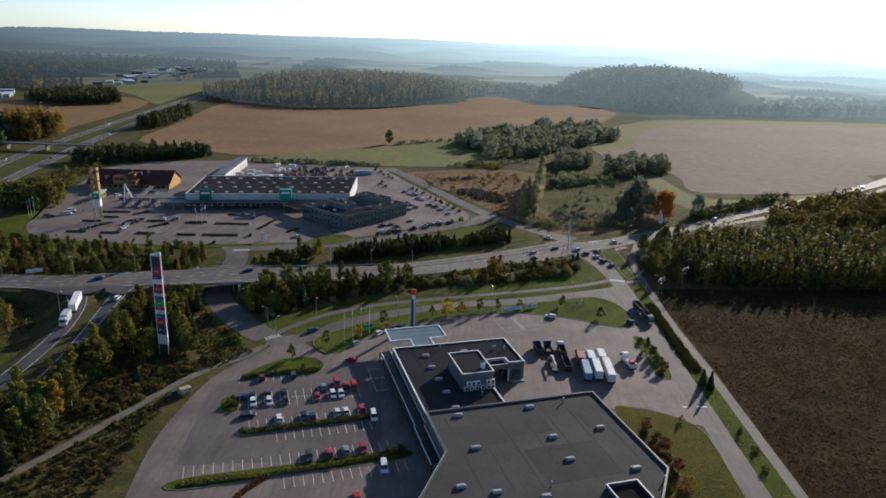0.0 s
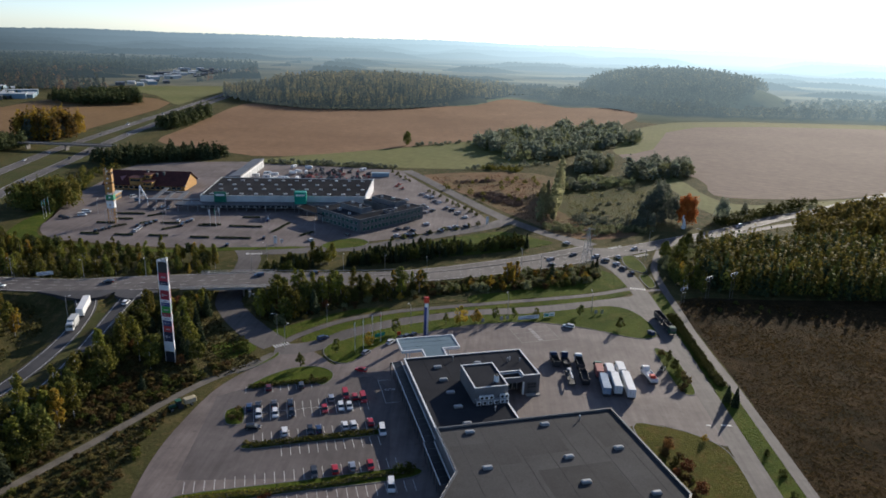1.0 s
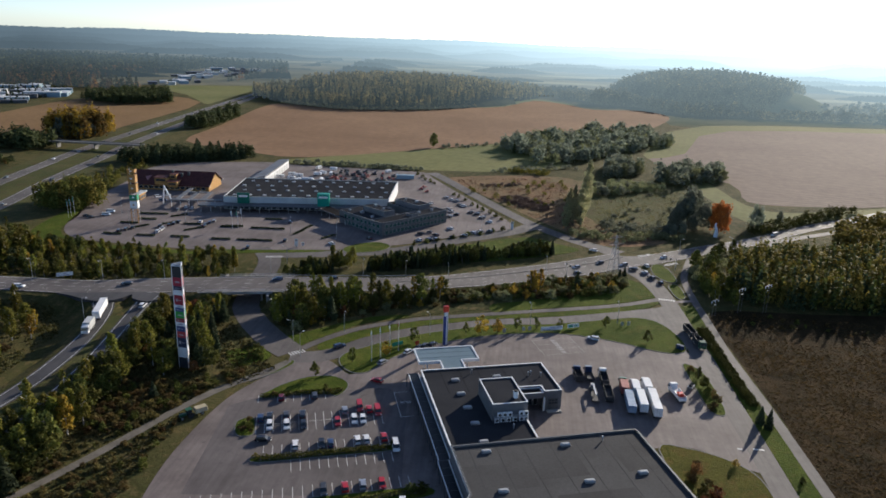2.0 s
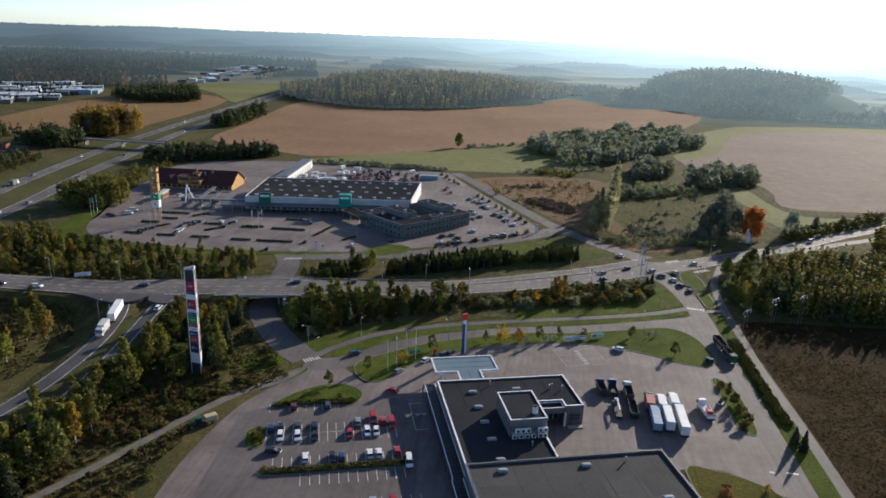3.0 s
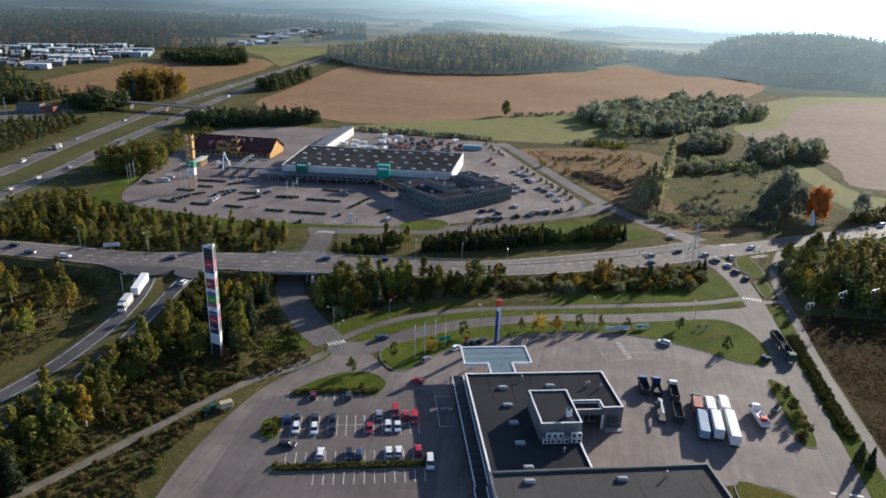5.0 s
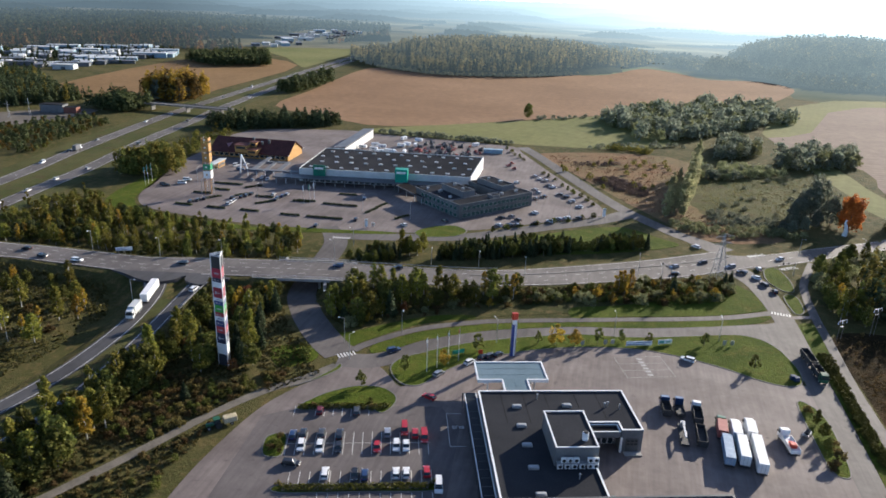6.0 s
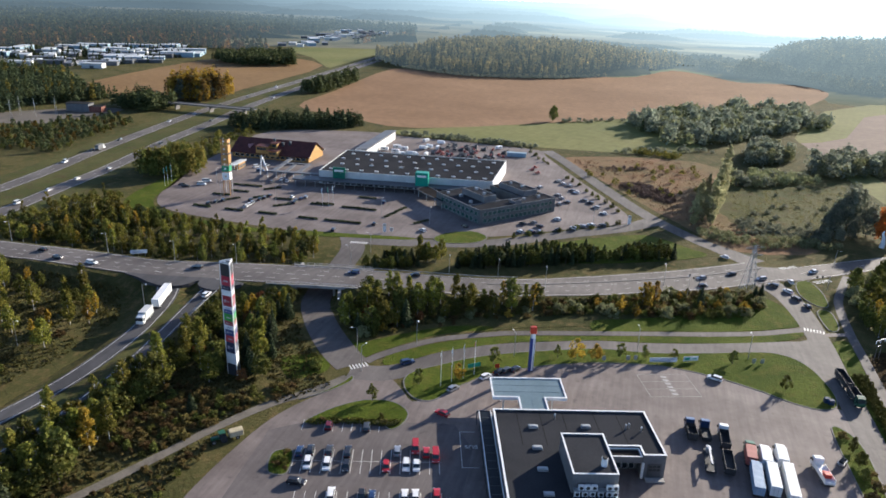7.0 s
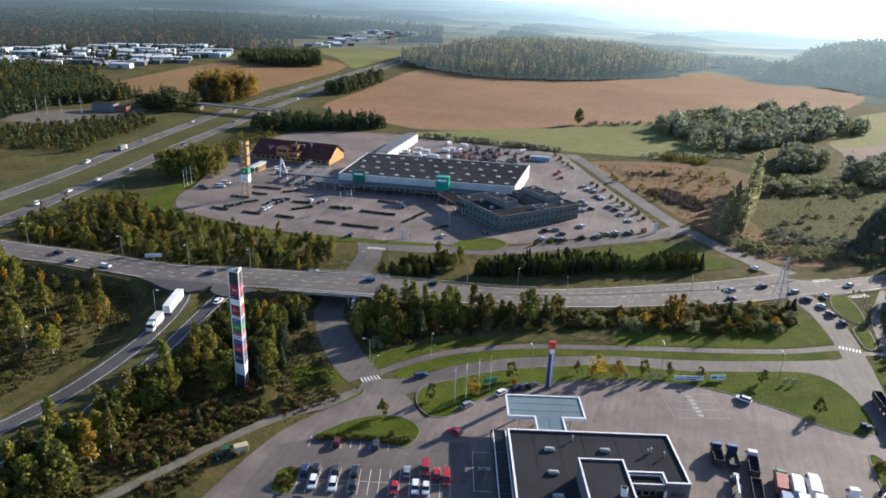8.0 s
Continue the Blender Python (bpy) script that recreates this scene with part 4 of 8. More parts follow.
SLATE = surface("slate_cladding", (0.085, 0.092, 0.092), (0.13, 0.138, 0.138), 0.2, 2.0, 0.5, tone=0.2)
office = thing("office_block", Matrix.Translation((-65.9, 379.0, 0)) @ Matrix.Rotation(radians(50.4), 4, "Z"), "dark two-storey office block round a courtyard", "building")
for outline, z0, z1, wall_, roof_ in (
        ([(0, 0), (52, 0), (52, 10), (0, 10)], 0, 8.0, SLATE, FELT), ([(0, 10.05), (22, 10.05), (22, 40), (0, 40)], 0, 8.0, SLATE, FELT),
        ([(36, 10.05), (52, 10.05), (52, 38), (36, 38)], 0, 7.8, SLATE, FELT_DARK), ([(22.05, 33), (35.95, 33), (35.95, 40), (22.05, 40)], 0, 5.4, SLATE, FELT_DARK),
        ([(11, 11), (19, 11), (19, 31), (11, 31)], 7.6, 11.0, GREY_WALL, FELT), ([(38.5, 11), (48, 11), (48, 33), (38.5, 33)], 7.4, 10.6, GREY_WALL, FELT), ([(24, 1.5), (29, 1.5), (29, 6), (24, 6)], 7.6, 9.2, GREY_WALL, FELT)):
    flat_block(office, outline, z0, z1, wall_, roof_, GREY_WALL, 0.4, 0.4)
for u, v, w_, d_ in ((4, 14, 1.6, 1.2), (6, 26, 2.2, 1.4), (3.5, 34, 1.4, 1.4), (33, 5, 1.8, 1.2), (44, 5, 1.4, 1.4), (13.5, 15, 1.5, 1.2), (15.5, 25, 2.0, 1.4), (43, 18, 2.4, 1.6), (42, 27, 1.4, 1.2)):
    z = 11.0 if 11 < u < 19 and v > 10 else (10.6 if u > 38 and v > 10 else 8.0)
    part("plant_unit", boxes((u, u + w_, v, v + d_, z - 0.42, z + 0.9), bevel=0.06), STEEL, office, "grey roof plant unit")
GREEN_GLASS = glass_dark("green_glass", (0.03, 0.09, 0.075), 0.12)
window_row(office, 2, 50, -0.05, 1.0, 2.9, 16, -1, GREEN_GLASS, STEEL)
window_row(office, 2, 50, -0.05, 4.6, 6.4, 16, -1, GREEN_GLASS, STEEL)
for k in range(2):
    for i in range(9):
        z = 1.0 + 3.6 * k
        w = part("window", boxes((-0.06, 0.04, 2 + i * 3.8, 4.6 + i * 3.8, z - 0.1, z + 1.9)), STEEL, office)
        part("pane", boxes((-0.1, -0.05, 2.15 + i * 3.8, 4.45 + i * 3.8, z, z + 1.8)), GREEN_GLASS, w)

porch = thing("entrance_canopy", pose(0, 0, 0), "dark flat canopy between store entrance and offices", "canopy")
flat_block(porch, [(-112.5, 416.5), (-91, 396.5), (-88.6, 406.0), (-109.4, 426.5)], 4.0, 4.7, DARK_WALL, FELT_DARK, GREY_WALL, 0.2, 0.25)
for x, y in ((-111.2, 416.8), (-104.4, 410.4), (-97.6, 404.0), (-91.8, 398.4), (-90.2, 405.4), (-99.6, 415.2)):
    part("pillar", boxes((x - 0.16, x + 0.16, y - 0.16, y + 0.16, 0, 4.0)), STEEL, porch)
lodge = thing("timber_lodge", Matrix.Translation((-234, 476, 0)) @ Matrix.Rotation(radians(4), 4, "Z"), "yellow timber lodge with dark red pitched roof", "building")
part("wall", boxes((-28, 28, -13, 13, 0, 4.2)), TIMBER, lodge)
for x in (-28.0, 27.7):
    bm = bmesh.new()
    a = [bm.verts.new((x + d, y, z)) for d in (0, 0.3) for y, z in ((-13, 4.2), (13, 4.2), (0, 11.2))]
    for q in ((0, 2, 1), (3, 4, 5), (0, 1, 4, 3), (1, 2, 5, 4), (2, 0, 3, 5)):
        bm.faces.new([a[i] for i in q])
    part("gable", bm, TIMBER, lodge)
for s in (-1, 1):
    bm = bmesh.new()
    a = [bm.verts.new(q) for q in ((-29, 0, 11.6), (29, 0, 11.6), (29, s * 14.4, 3.8), (-29, s * 14.4, 3.8), (-29, 0, 11.25), (29, 0, 11.25), (29, s * 14.4, 3.45), (-29, s * 14.4, 3.45))]
    for q in ((0, 1, 2, 3), (7, 6, 5, 4), (2, 6, 7, 3), (1, 5, 6, 2), (0, 3, 7, 4), (0, 4, 5, 1)):
        bm.faces.new([a[i] for i in q])
    bmesh.ops.recalc_face_normals(bm, faces=bm.faces)
    part("roof", bm, RED_ROOF, lodge)
for x, y0, top, half in ((-5.5, -14.2, 8.8, 4.2), (3.5, -16.8, 6.8, 3.4), (1.0, -8.6, 10.2, 2.2)):
    d = part("dormer", boxes((x - half, x + half, y0, -3, 3.0, top)), TIMBER, lodge, "yellow timber dormer")
    part("dormer_roof", boxes((x - half - 0.5, x + half + 0.5, y0 - 0.6, -2.4, top, top + 0.3)), RED_ROOF, d)
    part("dormer_window", boxes((x - half + 0.8, x + half - 0.8, y0 - 0.07, y0 - 0.01, top - 2.4, top - 0.7)), GLASS, d)
for x, y, z in ((6.5, -5.5, 8.7), (11.0, -4.0, 9.5), (-1.0, -2.5, 10.3)):
    part("chimney", boxes((x - 0.7, x + 0.7, y - 0.7, y + 0.7, z - 1.5, z + 2.0), (x - 0.85, x + 0.85, y - 0.85, y + 0.85, z + 2.0, z + 2.2)), DARK_WALL, lodge, "dark sheet-clad chimney")
part("barge_board", boxes((28.02, 29.1, -14.0, -13.4, 3.5, 4.2), (28.02, 29.1, 13.4, 14.0, 3.5, 4.2)), WHITE, lodge)
window_row(lodge, -26, 26, -13.06, 1.0, 2.8, 14, -1, GLASS, WHITE)
bm = bmesh.new()
a = [bm.verts.new(q) for q in ((-18.8, -7.4, 8.0), (-14.6, -6.2, 8.65), (-16.0, -11.2, 5.95))]
bm.faces.new(a)
bmesh.ops.solidify(bm, geom=bm.faces[:], thickness=0.12)
bmesh.ops.translate(bm, verts=bm.verts, vec=(0, -0.15, 0.25))
part("emblem", bm, paint("pale_red_emblem", (0.62, 0.32, 0.30), 0.6), lodge, "pale red three-cornered emblem")
walkway = thing("covered_walkway", PARK, "flat-roofed walkways joining lodge and store", "canopy")
for u0, u1, v0, v1 in ((-35, -0.3, 4, 8), (-32.5, -29.5, 8.05, 40), (-24.5, -22, 8.05, 30), (-16.5, -13.5, 8.05, 26), (-29.45, -13.55, 26.05, 29)):
    part("roof", boxes((u0, u1, v0, v1, 4.0, 4.45)), GREY_WALL, walkway)
    part("soffit", boxes((u0 + 0.4, u1 - 0.4, v0 + 0.4, v1 - 0.4, 3.8, 3.98)), DARK_WALL, walkway)
for u in np.arange(-34, -1, 5.5):
    part("pillar", boxes((u - 0.15, u + 0.15, 4.3, 4.6, 0, 3.8)), WHITE, walkway)
for a, b in (((-41, 10, 0), (-40, 11, 12.0)), ((-40, 11, 12.0), (-34.6, 6, 4.2))):
    bm = bmesh.new()
    tube(bm, a, b, 0.42, 0.42, 8)
    part("mast", bm, WHITE, walkway, "slanting white steel mast")
fence = thing("yard_fence", PARK, "pale boarded yard fence beside the store", "fence")
for i in range(12):
    k = i / 12
    part("panel", boxes((-3.7 + 6.0 * k, -3.5 + 6.0 * k, 17 + 47.5 * k, 20.9 + 47.5 * k, 0, 5.2)), BEIGE, fence)
kiosk = thing("kiosk_canopy", pose(-239, 432, 0, 0, 0, 6), "small flat canopy over a yellow kiosk", "canopy")
part("roof", boxes((-2.2, 2.2, -9, 9, 3.9, 4.3)), BEIGE, kiosk)
part("kiosk", boxes((-1.6, 1.6, -2, 8, 0, 3.88)), TIMBER, kiosk)
for y in (-8.5, -4.5):
    for x in (-1.9, 1.9):
        part("pillar", boxes((x - 0.12, x + 0.12, y - 0.12, y + 0.12, 0, 3.9)), STEEL, kiosk)
for i in range(4):
    part("shutter", boxes((1.61, 1.68, -1.6 + i * 2.4, 0.4 + i * 2.4, 0.6, 2.6)), DARK_WALL, kiosk)

# tall advertising mast of the retail park
mast = thing("advertising_mast", pose(-211, 377, 0, 0, 0, 12), "tall orange lattice advertising mast with green and white panels", "mast")
ORANGE = paint("orange_panel", (0.42, 0.215, 0.06), 0.6)
PANEL_GREEN = paint("green_panel", (0.02, 0.25, 0.12), 0.5)
for x in (-1.8, 1.8):
    for y in (-1.8, 1.8):
        part("leg", boxes((x - 0.16, x + 0.16, y - 0.16, y + 0.16, 0, 32)), ORANGE if y < 0 else STEEL, mast)
for i in range(16):
    z = 1 + i * 1.95
    for k, (a, b) in enumerate((((-1.8, -1.8), (1.8, -1.8)), ((1.8, -1.8), (1.8, 1.8)), ((1.8, 1.8), (-1.8, 1.8)), ((-1.8, 1.8), (-1.8, -1.8)))):
        bm = bmesh.new()
        tube(bm, (*a, z), (*b, z + 1.95), 0.07, n=5)
        part("brace", bm, ORANGE, mast)
for z0, z1, m_ in ((30.2, 31.8, ORANGE), (24.5, 28.8, ORANGE), (18.6, 23.4, ORANGE), (14.0, 17.2, PANEL_GREEN), (9.2, 13.4, WHITE)):
    p_ = part("sign_panel", boxes((-1.9, 1.9, -2.12, -1.98, z0, z1)), m_, mast)
    part("emblem", boxes((-0.5, 0.5, -2.18, -2.13, (z0 + z1) / 2 - 0.4, (z0 + z1) / 2 + 0.4)), WHITE if m_ is not WHITE else ORANGE, p_)
    part("sign_panel", boxes((1.98, 2.12, -1.9, 1.9, z0, z1)), m_, mast)

# ---- advertising tower by the underpass ----
TOWER_BANDS = [(0.0, 4.0, (0.05, 0.055, 0.065)), (4.0, 7.6, (0.75, 0.75, 0.76)), (7.6, 11.2, (0.022, 0.028, 0.07)), (11.2, 13.4, (0.45, 0.04, 0.05)), (13.4, 15.4, (0.03, 0.05, 0.16)), (15.4, 16.8, (0.7, 0.7, 0.72)), (16.8, 18.2, (0.35, 0.03, 0.05)),
               (18.2, 20.6, (0.03, 0.30, 0.05)), (20.6, 22.0, (0.03, 0.06, 0.22)), (22.0, 23.0, (0.7, 0.72, 0.75)), (23.0, 26.4, (0.30, 0.02, 0.04)), (26.4, 28.2, (0.78, 0.78, 0.79)), (28.2, 29.6, (0.03, 0.035, 0.08)), (29.6, 32.6, (0.42, 0.03, 0.06)), (32.6, 36.4, (0.035, 0.038, 0.045))]
EMBLEM_GREY = paint("emblem_grey", (0.40, 0.38, 0.40), 0.5)
tower = thing("advertising_tower", pose(-102.2, 208.6, 0), "tall three-sided advertising tower of stacked coloured sign panels", "tower")
CORNERS = [(2.05 * math.cos(radians(a)), 2.05 * math.sin(radians(a))) for a in (201, 321, 81)]
for k, (x, y) in enumerate(CORNERS):
    part("post", boxes((x - 0.11, x + 0.11, y - 0.11, y + 0.11, 0, 37.0)), WHITE, tower, "white steel corner post")
    x1, y1 = CORNERS[(k + 1) % 3]
    bm = bmesh.new()
    for z in (3.9, 36.6, 37.0):
        tube(bm, (x, y, z), (x1, y1, z), 0.13, n=6)
    part("top_beam", bm, WHITE, tower)
for i, (z0, z1, col) in enumerate(TOWER_BANDS):
    bandm = paint("sign_band", col, 0.4)
    for k in range(3):
        p_ = part("sign_panel", boxes((-1.6, 1.6, -1.14, -1.03, z0 + 0.06, z1 - 0.04)), bandm, tower)
        p_.matrix_basis = pose(0, 0, 0, 0, 0, -9 + 120 * k)
        if i not in (0, 1, 11, 14):
            zc, hh = (z0 + z1) / 2, (z1 - z0) * 0.14
            part("emblem", boxes((-0.75, 0.9, -1.18, -1.145, zc - hh * 0.7, zc + hh * 0.5)) if i % 2 else boxes((-1.0, -0.35, -1.18, -1.145, zc - hh, zc + hh), (-0.1, 0.9, -1.18, -1.145, zc - hh * 0.3, zc + hh * 0.3)), EMBLEM_GREY if max(col) < 0.6 else paint("emblem_blue", (0.03, 0.06, 0.25)), p_)

# ---- price pylon of the filling station ----
PYLON_BLUE = paint("pylon_blue", (0.02, 0.05, 0.22), 0.35)
PYLON_RED = paint("pylon_red", (0.62, 0.06, 0.03), 0.35)
pylon = thing("price_pylon", pose(-16.5, 241.5, 0, 0, 0, 25), "slim blue and white price pylon with orange-red head", "sign")
part("shaft", boxes((-0.75, 0.75, -0.45, 0.45, 0, 11.6), bevel=0.05), PYLON_BLUE, pylon)
part("stripe", boxes((0.76, 0.84, -0.4, 0.4, 0.2, 11.5), (0.1, 0.55, -0.53, -0.46, 0.2, 11.5)), WHITE, pylon, "white stripe down the shaft")
part("neck", boxes((-0.5, 0.7, -0.4, 0.4, 11.6, 13.2)), WHITE, pylon)
part("head", boxes((-0.95, 0.95, -0.6, 0.6, 13.2, 15.6), bevel=0.15), PYLON_RED, pylon, "orange-red sign head")

# ---- trees ----
rng = np.random.default_rng(7)


def leaf_quads(centres, out, size, r):
    """Small leaf sprays: one quad each, facing roughly outwards, with random tilt and size."""
    n = len(centres)
    nrm = out + r.normal(0, 0.75, (n, 3)) + np.array([0, 0, 0.35])
    nrm /= np.linalg.norm(nrm, axis=1)[:, None] + 1e-9
    t = np.cross(nrm, r.normal(0, 1, (n, 3)))
    t /= np.linalg.norm(t, axis=1)[:, None] + 1e-9
    b = np.cross(nrm, t)
    s = size * r.uniform(0.6, 1.3, (n, 1))
    q = np.stack([centres - t * s - b * s * 0.6, centres + t * s * 0.3 - b * s, centres + t * s + b * s * 0.5, centres - t * s * 0.4 + b * s], 1)
    return q.reshape(-1, 3)


def crown_points(kind, h, w, n, r):
    """Places of the leaf sprays of a tree of height h and crown radius w, and the way out of the crown there."""
    if kind == "spruce":
        z = 1 - np.sqrt(r.uniform(0, 1, n))
        z = z * 0.93 + 0.05
        tier = 1 + 0.25 * np.sin(z * h * 4.2)
        rad = w * (1 - z) ** 0.85 * tier * np.sqrt(r.uniform(0.35, 1, n))
        a = r.uniform(0, 2 * np.pi, n)
        p = np.stack([rad * np.cos(a), rad * np.sin(a), z * h - 0.18 * rad], 1)
        out = np.stack([np.cos(a), np.sin(a), np.full(n, 0.45)], 1)
        return p, out
    if kind in ("dome", "column"):
        d = r.normal(0, 1, (n, 3))
        d /= np.linalg.norm(d, axis=1)[:, None]
        d[:, 2] = np.where(d[:, 2] < -0.45, -d[:, 2], d[:, 2])
        lump = 1 + 0.22 * np.sin(d[:, 0] * 5 + h) * np.sin(d[:, 1] * 6 + w * 9) + 0.12 * np.sin(d[:, 2] * 11 + h * 3)
        s = lump * r.uniform(0.72, 1.06, n)
        z = d[:, 2] * s
        if kind == "column":
            taper = np.clip(1.15 - 0.75 * np.clip(z, -0.2, 1), 0.2, 1.2)
            p = np.stack([d[:, 0] * s * w * taper, d[:, 1] * s * w * taper, h * (0.42 + 0.58 * z)], 1)
        else:
            p = np.stack([d[:, 0] * s * w, d[:, 1] * s * w, h * (0.38 + 0.62 * z)], 1)
        p[:, 2] = np.maximum(p[:, 2], 0.1)
        return p, d * 1.6
    low, shape = {"birch": (0.16, 1.0), "pine": (0.38, 0.9), "round": (0.14, 0.75), "shrub": (0.0, 0.8), "poplar": (0.05, 0.9)}[kind]
    k = max(4, n // 30)
    u = r.uniform(0.04, 0.98, k)
    prof = np.sin(np.pi * np.clip(u, 0, 1) ** shape) ** 0.7
    if kind == "birch":
        prof = np.where(u < 0.3, 0.5 + 1.67 * u, (1 - (u - 0.3) / 0.74) ** 0.65)
    a = r.uniform(0, 2 * np.pi, k)
    rad = w * prof * np.sqrt(r.uniform(0.1, 0.8, k))
    c = np.stack([rad * np.cos(a), rad * np.sin(a), h * (low + (1 - low) * u * 0.95)], 1)
    size = w * r.uniform(0.28, 0.5, k) * (0.45 + 0.55 * prof)
    pick = r.integers(0, k, n)
    d = r.normal(0, 1, (n, 3))
    d /= np.linalg.norm(d, axis=1)[:, None]
    p = c[pick] + d * (size[pick] * r.uniform(0.55, 1.05, n))[:, None] * np.array([1, 1, 1.15])
    return p, d


def quads_mesh(name, v, material):
    n = len(v) // 4
    me = bpy.data.meshes.new(name)
    me.vertices.add(4 * n)
    me.vertices.foreach_set("co", np.asarray(v, np.float32).ravel())
    me.loops.add(4 * n)
    me.loops.foreach_set("vertex_index", np.arange(4 * n, dtype=np.int32))
    me.polygons.add(n)
    me.polygons.foreach_set("loop_start", np.arange(0, 4 * n, 4, dtype=np.int32))
    me.materials.append(material)
    me.update(calc_edges=True)
    return me


def make_tree(name, kind, leaf, h, w, n, size, label, category, seed, bark=None):
    r = np.random.default_rng(seed)
    t = thing(name, pose(0, 0, 0), label, category)
    bm = bmesh.new()
    if kind != "shrub":
        rad = 0.012 * h + 0.03
        top = 0.97 if kind == "spruce" else 0.9
        bend = [(0, 0, -0.15), (r.normal(0, 0.1), r.normal(0, 0.1), h * 0.35), (r.normal(0, 0.15), r.normal(0, 0.15), h * 0.65), (0, 0, h * top)]
        for i in range(3):
            tube(bm, bend[i], bend[i + 1], rad * (1 - 0.3 * i), rad * (0.7 - 0.3 * i) + 0.012, 7)
        for i in range(7):
            z = h * r.uniform(0.3, 0.85)
            a = r.uniform(0, 6.28)
            q = w * 0.7
            tube(bm, (0, 0, z), (q * math.cos(a), q * math.sin(a), z + (0.12 if kind != "spruce" else -0.04) * h), rad * 0.35, 0.015, 5)
        part("trunk", bm, bark or BARK, t)
    n = int(n * 0.8)
    p, out = crown_points(kind, h, w, n, r)
    crown = new("crown", quads_mesh("crown", leaf_quads(p, out, size, r), leaf))
    crown.parent = t
    return t


class Kind:
    """A few grown shapes of one kind of tree; plants copies of them."""

    def __init__(self, name, kind, leaf, h, w, n, size, label, category="tree", count=3, bark=None):
        self.make = lambda s: make_tree(name, kind, leaf, h * (0.9 + 0.1 * s), w * (1.08 - 0.08 * s), n, size, label, category, 11 * s + len(name), bark)
        self.count, self.models, self.used = count, [], 0

    def plant(self, x, y, scale=1.0, z=None):
        z = land_at(x, y) if z is None else z
        m = pose(x, y, z, 0, 0, rng.uniform(0, 360))
        i = self.used % self.count
        self.used += 1
        wide = scale * rng.uniform(0.88, 1.12)
        if i >= len(self.models):
            t = self.make(i)
            self.models.append(t)
        else:
            t = copy_thing(self.models[i], m)
        t.matrix_basis = m
        t.scale = (wide, wide, scale)
        return t


BIRCH = Kind("birch_tree", "birch", LEAF["birch"], 11.5, 2.8, 2000, 0.25, "birch with thinning yellow-green autumn leaves", count=4, bark=BIRCH_BARK)
GOLD = Kind("golden_birch_tree", "birch", LEAF["gold"], 10, 1.9, 1100, 0.24, "birch in golden yellow autumn leaf", count=3, bark=BIRCH_BARK)
RUSTY = Kind("rowan_tree", "round", LEAF["rust"], 6, 2.2, 800, 0.24, "small tree with rusty red autumn leaves", count=2)
SPRUCE = Kind("spruce_tree", "spruce", LEAF["spruce"], 10, 2.3, 1300, 0.3, "dark green spruce with drooping branches", count=3)
PINE = Kind("pine_tree", "pine", LEAF["pine"], 10, 2.6, 1100, 0.28, "dark green pine with a bare lower trunk", count=3)
ALDER = Kind("alder_tree", "round", LEAF["green"], 9, 2.9, 1400, 0.28, "dense dark green alder", count=3)
SHRUB = Kind("shrub", "shrub", LEAF["green"], 2.6, 1.9, 520, 0.2, "low green shrub in wild grass", "shrub", 3)
BUSH = Kind("autumn_shrub", "shrub", LEAF["scrub"], 2.4, 1.8, 480, 0.2, "low yellowing shrub in wild grass", "shrub", 3)
WILLOW = Kind("willow_shrub", "shrub", LEAF["willow"], 4.2, 2.8, 800, 0.25, "pale green willow shrub", "shrub", 2)
YOUNG = Kind("young_tree", "round", LEAF["green"], 5, 1.5, 600, 0.18, "young green tree planted in the lawn", count=2)
MAPLE = Kind("golden_maple_tree", "round", LEAF["gold"], 5.2, 1.9, 700, 0.2, "small maple in bright yellow leaf", count=2)


def scatter(poly, n, gap, r=rng, keep=None):
    """Up to n places inside poly, at least gap apart."""
    xs, ys = [p[0] for p in poly], [p[1] for p in poly]
    out, cells, tries = [], {}, 0
    while len(out) < n and tries < n * 40:
        tries += 1
        x, y = r.uniform(min(xs), max(xs)), r.uniform(min(ys), max(ys))
        if not inside(x, y, poly) or (keep and not keep(x, y)):
            continue
        c = (int(x // gap), int(y // gap))
        if any((x - a) ** 2 + (y - b) ** 2 < gap * gap for i in (-1, 0, 1) for j in (-1, 0, 1) for a, b in cells.get((c[0] + i, c[1] + j), ())):
            continue
        cells.setdefault(c, []).append((x, y))
        out.append((x, y))
    return out


def clear_of_roads(x, y):
    """True off the carriageways and their shoulders."""
    for rows, gap in ((MAIN, 2.2), (RAMP_DOWN, 1.6), (RAMP_UP, 1.6), (UNDER, 1.2), (SERVICE, 1.0), (CYCLE, 0.8), (CYCLE_EAST, 0.8), (ROAD_SIDE, 1.0)):
        for (x0, y0, _, w0), (x1, y1, _, w1) in zip(rows[:-1], rows[1:]):
            dx, dy = x1 - x0, y1 - y0
            t = min(max(((x - x0) * dx + (y - y0) * dy) / (dx * dx + dy * dy), 0), 1)
            if math.hypot(x - x0 - t * dx, y - y0 - t * dy) < w0 + t * (w1 - w0) + gap:
                return False
    return True


def grove(poly, n, gap, mixture, lo=0.75, hi=1.15, keep=clear_of_roads):
    kinds, odds = zip(*mixture)
    odds = np.array(odds, float) / sum(odds)
    for x, y in scatter(poly, n, gap, keep=keep):
        kinds[int(rng.choice(len(kinds), p=odds))].plant(x, y, rng.uniform(lo, hi))


def clear_of_tower(x, y):
    return clear_of_roads(x, y) and (x + 102) ** 2 + (y - 207) ** 2 > 16 and not (-100 < x < -95 and y > 195 and y < 205)


